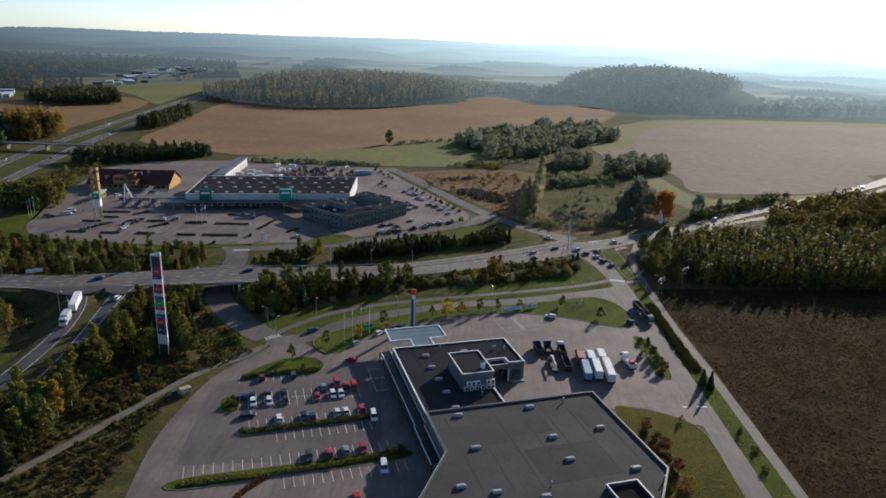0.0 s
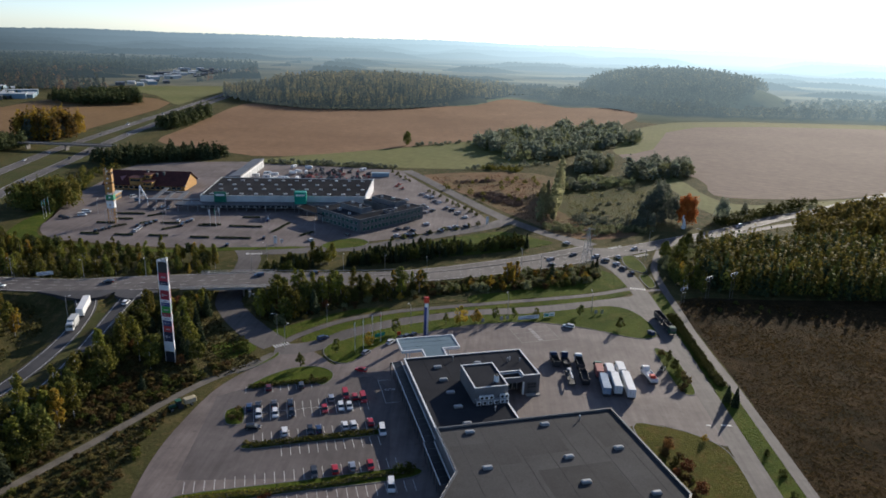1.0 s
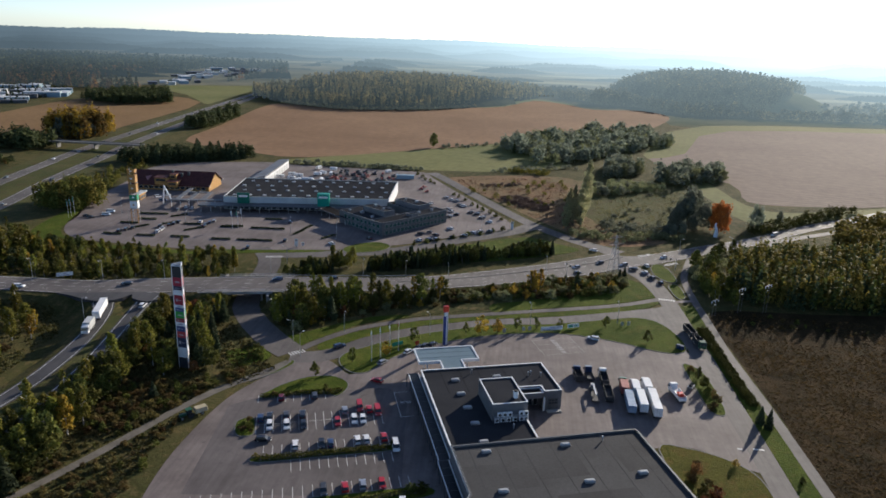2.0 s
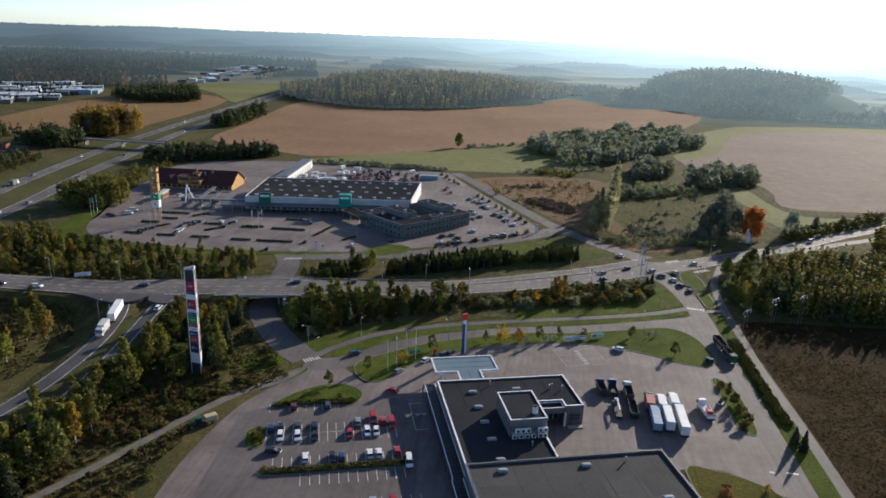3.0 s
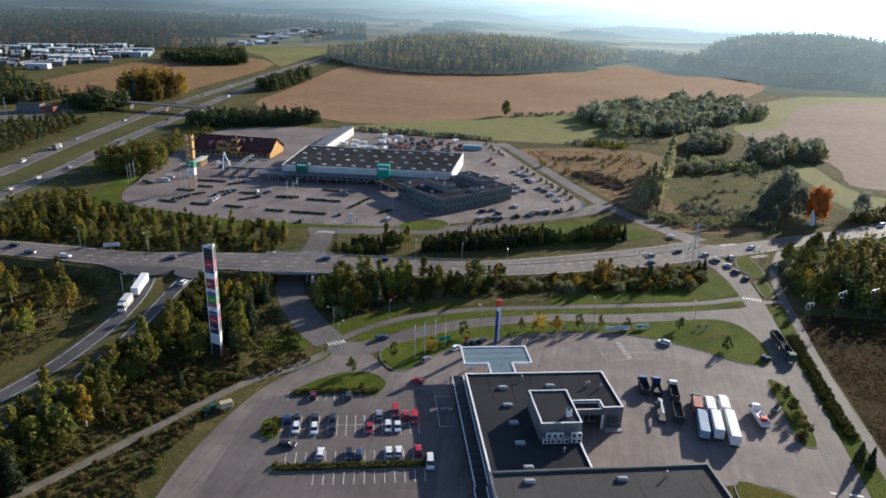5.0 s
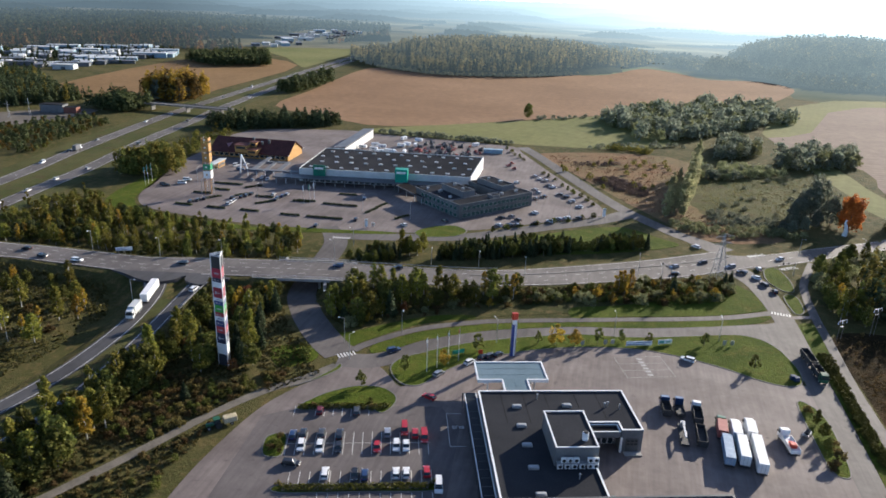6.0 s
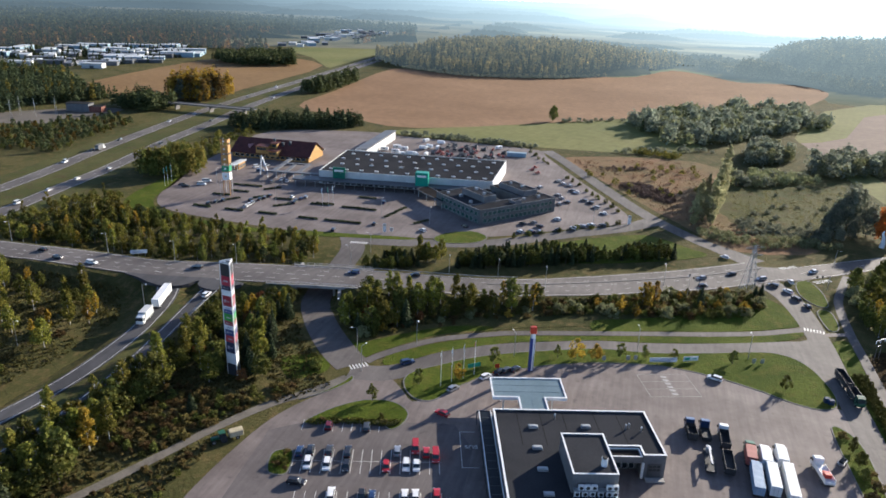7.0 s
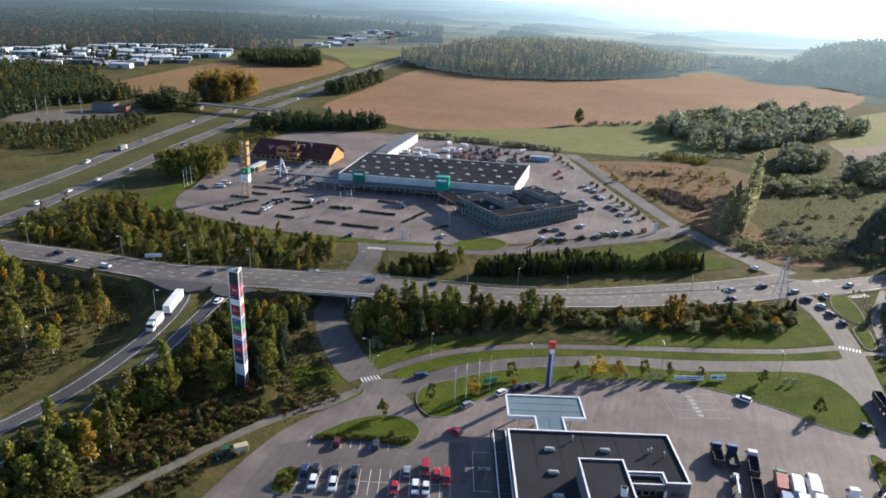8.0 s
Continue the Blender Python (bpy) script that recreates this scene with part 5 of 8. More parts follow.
def clear_of_path(x, y):
    """True off the gravel path and the car park."""
    return clear_of_tower(x, y) and abs(x + 84 + (197 - y) * (0.47 if y < 197 else -0.75)) > 2.6 and not inside(x, y, LOT)


# the wood round the advertising tower
grove([(-127, 150), (-125, 180), (-124, 215), (-128, 238), (-126, 246), (-121, 225), (-117, 190), (-112, 160), (-118, 140), (-128, 120), (-140, 120)], 66, 2.9, [(BIRCH, 4), (GOLD, 1.3), (ALDER, 2.6), (SPRUCE, 0.6)], 0.85, 1.35, clear_of_tower)
grove([(-140, 120), (-128, 120), (-118, 140), (-112, 155), (-118, 108), (-128, 90), (-145, 95)], 48, 2.6, [(BIRCH, 2), (GOLD, 0.3), (ALDER, 3), (SPRUCE, 1.5)], 0.95, 1.3)
grove([(-122, 215), (-114, 250), (-106, 255), (-103, 235), (-96, 222), (-92, 212), (-98, 204), (-110, 200)], 44, 3.0, [(SPRUCE, 3), (ALDER, 2), (BIRCH, 1.5), (RUSTY, 0.7)], 0.6, 1.05, clear_of_tower)
grove([(-126, 245), (-116, 262), (-109, 262), (-110, 245), (-118, 232)], 12, 3.2, [(ALDER, 2), (GOLD, 1), (RUSTY, 1)], 0.7, 1.0)
grove([(-117, 196), (-92, 200), (-88, 208), (-80, 206), (-88, 190), (-100, 165), (-112, 165)], 110, 2.0, [(SHRUB, 2), (BUSH, 4), (SPRUCE, 0.15)], 0.4, 0.95, clear_of_path)
grove([(-108, 160), (-90, 184), (-88, 170), (-87, 130), (-100, 110), (-120, 115)], 90, 2.3, [(BUSH, 3), (SHRUB, 1)], 0.35, 0.75, clear_of_path)
# bank of the main road
grove([(-84, 248), (-90, 262), (-72, 278), (-45, 288), (-22, 298), (-20, 288), (-38, 276), (-58, 264), (-72, 248)], 62, 3.1, [(BIRCH, 5), (ALDER, 3.5), (SPRUCE, 0.8), (RUSTY, 0.9), (GOLD, 0.4)], 0.55, 1.15)
grove([(-20, 283), (0, 290.5), (20, 297), (38, 301.5), (54, 309), (64, 321), (60, 333), (40, 330), (20, 318), (0, 306), (-20, 295)], 190, 1.9, [(SHRUB, 4), (WILLOW, 1), (BUSH, 3.5), (RUSTY, 0.15), (MAPLE, 0.35)], 0.6, 1.1)
grove([(-80, 248), (-62, 264), (-40, 277), (-16, 290), (14, 305), (44, 322), (46, 317), (16, 299), (-14, 285), (-38, 271), (-58, 257), (-74, 244)], 62, 2.6, [(SHRUB, 2.5), (WILLOW, 2), (SPRUCE, 0.4), (BUSH, 2.5), (MAPLE, 0.4)], 0.5, 0.95)
for x, y, s in ((17, 306, 1.15), (21.5, 309, 1.05), (19.5, 303.5, 0.95), (18.6, 308.6, 1.1)):
    GOLD.plant(x, y, s)
for x, y in ((61, 332), (63.5, 334)):
    SPRUCE.plant(x, y, 0.6)
# west of the slip road
grove([(-255, 246), (-240, 180), (-180, 165), (-167, 180), (-166, 222), (-176, 242)], 95, 4.2, [(BIRCH, 5), (GOLD, 1.5), (RUSTY, 0.3), (BUSH, 2), (SHRUB, 2), (ALDER, 1)], 0.65, 1.1)
# north of the main road
grove([(-262, 275), (-190, 274), (-150, 281), (-122, 291), (-124, 318), (-150, 322), (-200, 324), (-255, 326)], 230, 2.7, [(BIRCH, 5), (PINE, 1.6), (ALDER, 3), (GOLD, 1.0), (SHRUB, 3), (BUSH, 2)], 0.55, 0.95)
grove([(-98, 302), (-78, 309), (-74, 322), (-92, 318)], 26, 2.6, [(SPRUCE, 2), (ALDER, 3)], 0.5, 0.85)
grove([(-62, 318), (-40, 326), (-10, 344), (2, 353), (-8, 358), (-35, 343), (-58, 330)], 120, 2.1, [(PINE, 1), (SPRUCE, 3), (ALDER, 3)], 0.55, 0.85)
grove([(4, 352), (30, 365), (26, 374), (6, 364)], 44, 2.1, [(SPRUCE, 2), (ALDER, 3)], 0.5, 0.8)
grove([(-84, 318), (-68, 318), (-64, 330), (-80, 328)], 5, 3, [(BIRCH, 2), (ALDER, 1)], 0.7, 0.95)
# verge of the side road
for x, y in ((85.2, 201), (86.8, 198.2)):
    SPRUCE.plant(x, y, 0.66)
for x, y in ((86.4, 171), (87, 161), (86.2, 152)):
    SHRUB.plant(x, y, 0.7)

# ---- woods of countless trees ----
def woods(name, places, kind, leaf, h, w, n, size, label, seed, rise=None, kind_tag="stuff", category="wood", least=0.7, most=1.2):
    """Many trees in one mesh, from a few grown shapes; rise gives the height of the land."""
    r = np.random.default_rng(seed)
    shapes = []
    for i in range(5):
        p, out = crown_points(kind, h, w, n, r)
        shapes.append(leaf_quads(p, out, size, r))
    rows = []
    for x, y in places:
        v = shapes[int(r.integers(5))]
        a, s = r.uniform(0, 6.28), r.uniform(least, most)
        c, q = math.cos(a) * s * r.uniform(0.85, 1.15), math.sin(a) * s
        z = rise(x, y) if rise else land_at(x, y)
        rows.append(np.stack([v[:, 0] * c - v[:, 1] * q + x, v[:, 0] * q + v[:, 1] * c + y, v[:, 2] * s * r.uniform(0.9, 1.1) + z], 1))
    ob = new(name, quads_mesh(name, np.concatenate(rows), leaf))
    return tagged(ob, label, category, kind=kind_tag)


def split(places, *shares):
    """Deals places out at random by shares."""
    r = np.random.default_rng(len(places))
    u = r.uniform(0, sum(shares), len(places))
    edges = np.cumsum((0,) + shares)
    return [[p for p, q in zip(places, u) if a <= q < b] for a, b in zip(edges[:-1], edges[1:])]


# clipped hedge along the verge of the side road
verge = scatter([(84.4, 274), (84.6, 245), (85, 212), (88.4, 212), (87.8, 256), (88, 274)], 210, 1.05, np.random.default_rng(61))
woods("verge_hedge", verge, "shrub", LEAF["green"], 2.6, 1.9, 416, 0.2, "low dark green hedge along the verge", 62, category="hedge", least=0.4, most=0.6)
# young dense wood beside the side road
east = scatter([(112, 322), (117, 305), (135, 303), (170, 303), (230, 302), (420, 298), (420, 402), (300, 395), (245, 380), (211, 384), (173, 374), (142, 376), (118, 352)], 3600, 2.2, np.random.default_rng(3))
a, b, c = split(east, 4, 1.6, 2.2)
woods("young_wood", a, "column", LEAF["wood"], 13.5, 1.5, 60, 0.55, "dense young birch wood turning yellow", 1)
woods("green_wood", b, "column", LEAF["green"], 12.5, 1.5, 60, 0.55, "dense green wood of young alders", 2)
woods("spruce_wood", c, "spruce", LEAF["spruce"], 13.5, 1.8, 70, 0.55, "dark spruces among young birches", 3)
behind = scatter([(190, 402), (225, 408), (268, 415), (420, 440), (420, 560), (332, 512), (262, 478), (213, 446)], 420, 4.6, np.random.default_rng(4))
woods("back_wood", behind, "dome", LEAF["wood"], 13, 3.0, 150, 0.7, "yellowing wood beside the country road", 21)
grove([(97, 312), (104, 296), (113, 303), (112, 325), (104, 348), (98, 338)], 16, 3.6, [(ALDER, 3), (BIRCH, 2), (GOLD, 1)], 0.7, 1.0)
grove([(95, 350), (99, 330), (112, 352), (130, 378), (146, 396), (128, 388), (108, 370)], 26, 3.4, [(WILLOW, 2), (ALDER, 3), (SHRUB, 1)], 0.7, 1.2)
grove([(99, 286), (112, 281), (135, 278), (160, 281), (135, 290), (104, 296)], 18, 3.5, [(BUSH, 2), (SHRUB, 1)], 0.4, 0.7)

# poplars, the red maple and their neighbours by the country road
# leaf colour paled and greyed to stand for haze
HAZE_LEAF = foliage("haze_paled_leaves", (0.11, 0.14, 0.10), (0.29, 0.305, 0.22), 0.02, 0.3, 0.55)
POPLAR_LEAF = foliage("poplar_leaves", (0.22, 0.23, 0.12), (0.42, 0.40, 0.22), 0.01, 0.12, 0.6)
POPLAR = Kind("poplar_tree", "poplar", POPLAR_LEAF, 25, 3.7, 2200, 0.45, "tall slim pale green poplar", count=3)
for i, (x, y, s) in enumerate(((50, 428, 1.0), (51.5, 438, 0.94), (54, 450, 1.02), (56, 463, 0.9), (58, 477, 1.0), (60, 491, 0.92), (62, 505, 0.97), (64, 520, 0.9), (66, 536, 0.95), (41, 424, 0.72), (43, 436, 0.66), (45, 452, 0.74), (48, 470, 0.62), (52, 490, 0.6))):
    POPLAR.plant(x, y, s)
for x, y, s in ((46, 432, 1.0), (48, 446, 1.1), (50, 462, 1.05), (54, 478, 1.0), (57, 498, 0.9)):
    POPLAR.plant(x, y, s * 0.5)
TALL = Kind("tall_alder_tree", "dome", HAZE_LEAF, 20, 5.5, 2600, 0.5, "broad tall dark green tree", count=2)
FLAME = Kind("red_maple_tree", "dome", LEAF["orange"], 19, 5.4, 5200, 0.42, "broad maple in flaming orange-red leaf", count=1)
FLAME.plant(135.5, 433, 1.15)
for x, y, s in ((128, 440, 0.85), (121, 452, 1.1), (114, 446, 0.85), (127, 462, 1.0), (108, 437, 0.6), (119, 432, 0.5), (163, 449, 0.75), (112, 425, 0.4), (105, 420, 0.35), (182, 462, 0.45)):
    TALL.plant(x, y, s)
GREY_BRUSH = foliage("heather_brush", (0.10, 0.075, 0.06), (0.20, 0.15, 0.12), 0.02, 0.3, 0.35)
lane = scatter([(150, 440), (200, 478), (240, 510), (255, 512), (205, 470), (160, 432)], 40, 4, np.random.default_rng(50))
woods("lane_shrubs", lane, "dome", LEAF["green"], 5.5, 2.6, 160, 0.42, "shrubs along the field lane", 51)
bank = scatter([(40, 405), (75, 395), (110, 412), (100, 420), (70, 412), (45, 418)], 60, 2.2, np.random.default_rng(52))
woods("lane_willows", bank, "dome", LEAF["willow"], 3.0, 1.8, 130, 0.3, "pale willow scrub beside the country road", 53)
brush = scatter([(0, 492), (14, 470), (30, 462), (34, 478), (24, 494), (8, 506)], 90, 1.9, np.random.default_rng(54)) + scatter([(-20, 530), (10, 540), (20, 548), (-6, 548)], 14, 3, np.random.default_rng(55))
woods("heather_brush", brush, "dome", GREY_BRUSH, 1.9, 1.9, 90, 0.3, "low grey-brown brush on the dry scrubland", 56)
bushes = scatter([(-30, 520), (45, 580), (60, 470), (20, 455)], 24, 7, np.random.default_rng(57)) + scatter([(4, 598), (38, 590), (40, 606), (12, 612)], 26, 3.4, np.random.default_rng(58))
woods("scrub_bushes", bushes, "dome", LEAF["birch"], 3.2, 1.8, 110, 0.34, "yellowing bushes on the dry scrubland", 59)
CLEARING = [(28, 668), (50, 672), (60, 700), (40, 706)]
thicket = scatter([(-4, 735), (8, 700), (28, 650), (62, 655), (92, 690), (140, 756), (187, 806), (190, 850), (176, 915), (101, 898), (24, 812)], 560, 4.4, np.random.default_rng(5), lambda x, y: not inside(x, y, CLEARING) and noise.noise(Vector((x * 0.035, y * 0.02, 3))) > -0.3)
front = scatter([(86, 592), (104, 596), (122, 622), (122, 650), (104, 668), (92, 640)], 70, 3.8, np.random.default_rng(6)) + scatter([(124, 572), (152, 578), (190, 600), (196, 640), (165, 640), (132, 606)], 80, 4.2, np.random.default_rng(66))
a, b, c = split(thicket, 2.4, 3, 0.5)
# haze over the thicket is painted into its leaf colours
woods("thicket", a, "dome", HAZE_LEAF, 11, 3.8, 170, 0.7, "dull green thicket between the fields", 4, least=0.5, most=1.45)
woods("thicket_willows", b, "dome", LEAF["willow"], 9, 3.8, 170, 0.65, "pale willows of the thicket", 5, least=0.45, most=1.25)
woods("thicket_spruces", c, "spruce", LEAF["pine"], 14, 2.6, 150, 0.6, "dark spruces standing in the thicket", 6)
a, b = split(front, 1, 1)
woods("thicket_edge", a, "dome", HAZE_LEAF, 13, 3.8, 220, 0.65, "round crowned alders at the edge of the thicket", 60, least=0.5, most=1.3)
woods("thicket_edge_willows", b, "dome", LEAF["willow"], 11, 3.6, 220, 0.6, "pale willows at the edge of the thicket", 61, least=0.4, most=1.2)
low = scatter([(66, 532), (80, 522), (114, 545), (128, 556), (124, 572), (92, 566), (72, 562)], 70, 3.2, np.random.default_rng(62))
a, b = split(low, 1, 1)
woods("willow_scrub", a, "dome", LEAF["willow"], 5.5, 3.0, 170, 0.45, "pale willow scrub round the rough meadow", 63, least=0.4, most=1.3)
woods("alder_scrub", b, "dome", HAZE_LEAF, 5, 2.8, 170, 0.45, "dull green alder scrub round the rough meadow", 64, least=0.4, most=1.4)
clumps = scatter([(70, 450), (108, 445), (128, 474), (150, 486), (142, 545), (112, 535), (78, 516)], 16, 6, np.random.default_rng(67), lambda x, y: noise.noise(Vector((x * 0.07, y * 0.07, 6))) > 0.02) + scatter([(62, 414), (104, 424), (112, 440), (66, 446)], 50, 3.6, np.random.default_rng(68))
woods("meadow_clumps", clumps, "dome", HAZE_LEAF, 2.2, 2.0, 110, 0.36, "low dull green clumps on the rough meadow", 69, least=0.5, most=1.3)
hedge_pts = scatter([(-75, 712), (10, 770), (12, 764), (-72, 704)], 14, 5, np.random.default_rng(9)) + scatter([(-15, 600), (60, 640), (66, 628), (-10, 590)], 16, 5, np.random.default_rng(10)) + scatter([(-70, 590), (-180, 590), (-180, 586), (-68, 584)], 40, 3, np.random.default_rng(12))
woods("field_hedge", hedge_pts, "dome", HAZE_LEAF, 3.6, 2.4, 90, 0.5, "bushes along the field ditches", 7)
ALDER.plant(-74, 716, 1.7)

# along the motorway
corner = scatter([(-258, 392), (-250, 412), (-263, 432), (-286, 430), (-284, 392)], 46, 3.6, np.random.default_rng(70))
a, b = split(corner, 1.6, 1)
woods("corner_wood", a, "dome", LEAF["wood"], 15, 3.2, 420, 0.5, "dense olive birch wood beside the car park", 71)
woods("corner_wood_alders", b, "dome", LEAF["green"], 14, 3.2, 420, 0.5, "dense green alders beside the car park", 72)
verge = scatter([(-285, 296), (-268, 280), (-225, 281), (-205, 326), (-245, 334), (-262, 352), (-280, 350)], 150, 3.0, np.random.default_rng(73)) + scatter([(-270, 440), (-296, 440), (-310, 520), (-290, 540), (-280, 480)], 50, 4, np.random.default_rng(74))
a, b, c = split(verge, 2, 2, 1)
woods("verge_scrub", a, "dome", LEAF["birch"], 3.6, 1.8, 150, 0.34, "yellowing scrub on the motorway verge", 75)
woods("verge_bushes", b, "dome", LEAF["green"], 3.4, 1.8, 150, 0.34, "green bushes on the motorway verge", 76)
woods("verge_birches", c, "birch", LEAF["birch"], 7.5, 1.7, 260, 0.34, "young birches on the motorway verge", 77)
row_s = scatter([(-325, 560), (-300, 548), (-235, 590), (-222, 612), (-250, 612), (-300, 590)], 150, 3.8, np.random.default_rng(13))
a, b = split(row_s, 2, 1)
woods("roadside_spruces", a, "spruce", LEAF["spruce"], 13, 3.4, 200, 0.65, "dark spruces along the motorway", 8)
woods("roadside_alders", b, "dome", LEAF["pine"], 11, 3.2, 200, 0.65, "dark alders along the motorway", 78)
gold = scatter([(-448, 642), (-414, 652), (-410, 700), (-432, 708), (-450, 690)], 80, 4.4, np.random.default_rng(14))
a, b, c = split(gold, 1.7, 1, 0.8)
woods("golden_grove", a, "dome", LEAF["gold"], 24, 4.6, 300, 0.9, "grove in golden autumn leaf", 9)
woods("green_grove", b, "dome", LEAF["wood"], 23, 4.6, 300, 0.9, "olive trees of the grove by the motorway", 10)
woods("grey_grove", c, "dome", HAZE_LEAF, 20, 4.6, 300, 0.9, "grey-green trees of the grove by the motorway", 79)
dark = scatter([(-470, 588), (-420, 580), (-415, 612), (-450, 625)], 56, 4.2, np.random.default_rng(15)) + scatter([(-360, 758), (-342, 765), (-340, 830), (-350, 905), (-362, 900), (-358, 820)], 70, 4.4, np.random.default_rng(16)) + scatter([(-640, 1010), (-560, 960), (-500, 1010), (-560, 1120), (-620, 1110)], 230, 6, np.random.default_rng(17))
woods("dark_grove", dark, "dome", LEAF["pine"], 14, 4.2, 170, 0.9, "dark green trees along the fields", 11)
west = scatter([(-515, 484), (-532, 555), (-515, 588), (-502, 628), (-560, 655), (-615, 690), (-650, 735), (-760, 735), (-840, 700), (-760, 560), (-600, 440)], 1300, 5.2, np.random.default_rng(18))
a, b, c = split(west, 4, 1.6, 0.7)
woods("west_wood", a, "spruce", LEAF["spruce"], 16, 3.4, 120, 0.8, "dark spruce wood beyond the motorway", 12)
woods("west_wood_pines", b, "dome", LEAF["pine"], 14, 3.2, 120, 0.8, "dull green pines in the spruce wood", 80)
woods("west_wood_birches", c, "dome", LEAF["wood"], 14, 2.8, 120, 0.8, "yellowing birches at the edge of the spruce wood", 13)
near_west = scatter([(-470, 400), (-372, 420), (-400, 540), (-430, 545), (-470, 470)], 240, 4.4, np.random.default_rng(19))
a, b, c = split(near_west, 1, 1.4, 1)
woods("roadside_birches", a, "birch", LEAF["wood"], 6.0, 2.0, 150, 0.42, "young birches beside the motorway", 14)
woods("roadside_pines", b, "dome", LEAF["pine"], 6.5, 2.0, 130, 0.5, "young pines beside the motorway", 15)
woods("roadside_bushes", c, "dome", LEAF["green"], 3.2, 1.8, 120, 0.4, "green bushes beside the motorway", 81)


# ---- hills, far woods and the horizon: the backdrop, its haze painted in as glow ----
def hill(cx, cy, rx, ry, top, turn=0.0, flat=0.55):
    c, s = math.cos(turn), math.sin(turn)

    def rise(x, y):
        u, v = ((x - cx) * c + (y - cy) * s) / rx, (-(x - cx) * s + (y - cy) * c) / ry
        return top * max(0.0, 1 - u * u - v * v) ** flat

    return rise


def mound(name, cx, cy, rx, ry, top, turn, material, label):
    rise, n = hill(cx, cy, rx, ry, top, turn), 24
    v = []
    for j in range(n + 1):
        for i in range(n + 1):
            a, b = rx * (2 * i / n - 1), ry * (2 * j / n - 1)
            x, y = cx + a * math.cos(turn) - b * math.sin(turn), cy + a * math.sin(turn) + b * math.cos(turn)
            v.append((x, y, rise(x, y) - 0.2))
    f = [(j * (n + 1) + i, j * (n + 1) + i + 1, (j + 1) * (n + 1) + i + 1, (j + 1) * (n + 1) + i) for j in range(n) for i in range(n)]
    setting(mesh_part(name, v, f, material, smooth=True), label, "hill")
    return rise


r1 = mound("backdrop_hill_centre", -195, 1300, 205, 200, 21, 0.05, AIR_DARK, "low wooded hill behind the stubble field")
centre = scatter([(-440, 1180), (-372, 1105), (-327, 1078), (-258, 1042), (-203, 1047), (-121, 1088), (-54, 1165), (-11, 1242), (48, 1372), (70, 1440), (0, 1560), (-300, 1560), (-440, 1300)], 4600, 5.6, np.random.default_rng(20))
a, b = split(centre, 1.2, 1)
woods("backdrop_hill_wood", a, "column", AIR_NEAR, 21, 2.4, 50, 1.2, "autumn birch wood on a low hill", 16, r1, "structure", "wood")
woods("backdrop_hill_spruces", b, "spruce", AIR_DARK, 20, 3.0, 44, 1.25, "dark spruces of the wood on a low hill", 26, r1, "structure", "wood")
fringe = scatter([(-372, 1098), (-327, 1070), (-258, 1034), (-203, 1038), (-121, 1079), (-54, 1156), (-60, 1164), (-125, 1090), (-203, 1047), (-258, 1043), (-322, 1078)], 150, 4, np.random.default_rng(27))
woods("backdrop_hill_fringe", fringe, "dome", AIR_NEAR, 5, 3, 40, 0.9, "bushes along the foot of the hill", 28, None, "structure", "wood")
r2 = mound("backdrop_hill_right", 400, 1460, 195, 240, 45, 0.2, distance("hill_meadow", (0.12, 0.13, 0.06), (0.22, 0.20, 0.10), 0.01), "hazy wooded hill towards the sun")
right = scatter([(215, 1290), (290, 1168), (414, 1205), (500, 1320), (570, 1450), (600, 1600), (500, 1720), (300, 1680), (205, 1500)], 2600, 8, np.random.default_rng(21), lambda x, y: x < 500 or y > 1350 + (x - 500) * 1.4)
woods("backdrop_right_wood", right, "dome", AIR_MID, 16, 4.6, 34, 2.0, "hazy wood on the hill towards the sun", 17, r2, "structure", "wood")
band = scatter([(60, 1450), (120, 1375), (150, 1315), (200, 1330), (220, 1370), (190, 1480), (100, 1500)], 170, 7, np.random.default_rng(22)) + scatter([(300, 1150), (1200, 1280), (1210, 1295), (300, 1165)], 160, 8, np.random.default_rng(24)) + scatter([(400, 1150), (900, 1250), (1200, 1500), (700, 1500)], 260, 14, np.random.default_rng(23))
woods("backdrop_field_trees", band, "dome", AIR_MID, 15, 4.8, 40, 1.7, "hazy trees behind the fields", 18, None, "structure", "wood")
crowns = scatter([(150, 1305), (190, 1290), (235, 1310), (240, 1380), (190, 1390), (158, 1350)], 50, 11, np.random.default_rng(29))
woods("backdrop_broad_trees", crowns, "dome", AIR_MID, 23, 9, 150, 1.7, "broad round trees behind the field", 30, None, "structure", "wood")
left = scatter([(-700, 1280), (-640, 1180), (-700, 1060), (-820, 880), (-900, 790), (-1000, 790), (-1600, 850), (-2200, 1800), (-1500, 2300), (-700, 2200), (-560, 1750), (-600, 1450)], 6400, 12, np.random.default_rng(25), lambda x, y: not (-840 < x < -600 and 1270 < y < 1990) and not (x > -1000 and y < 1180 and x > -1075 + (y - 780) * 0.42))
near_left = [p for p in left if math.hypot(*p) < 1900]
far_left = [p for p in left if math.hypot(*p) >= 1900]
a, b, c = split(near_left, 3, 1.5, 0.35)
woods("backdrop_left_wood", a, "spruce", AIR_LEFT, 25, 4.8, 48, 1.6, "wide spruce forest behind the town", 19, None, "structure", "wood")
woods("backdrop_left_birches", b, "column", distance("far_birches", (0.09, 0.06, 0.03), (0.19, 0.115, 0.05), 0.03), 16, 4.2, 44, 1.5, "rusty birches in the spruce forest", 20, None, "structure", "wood")
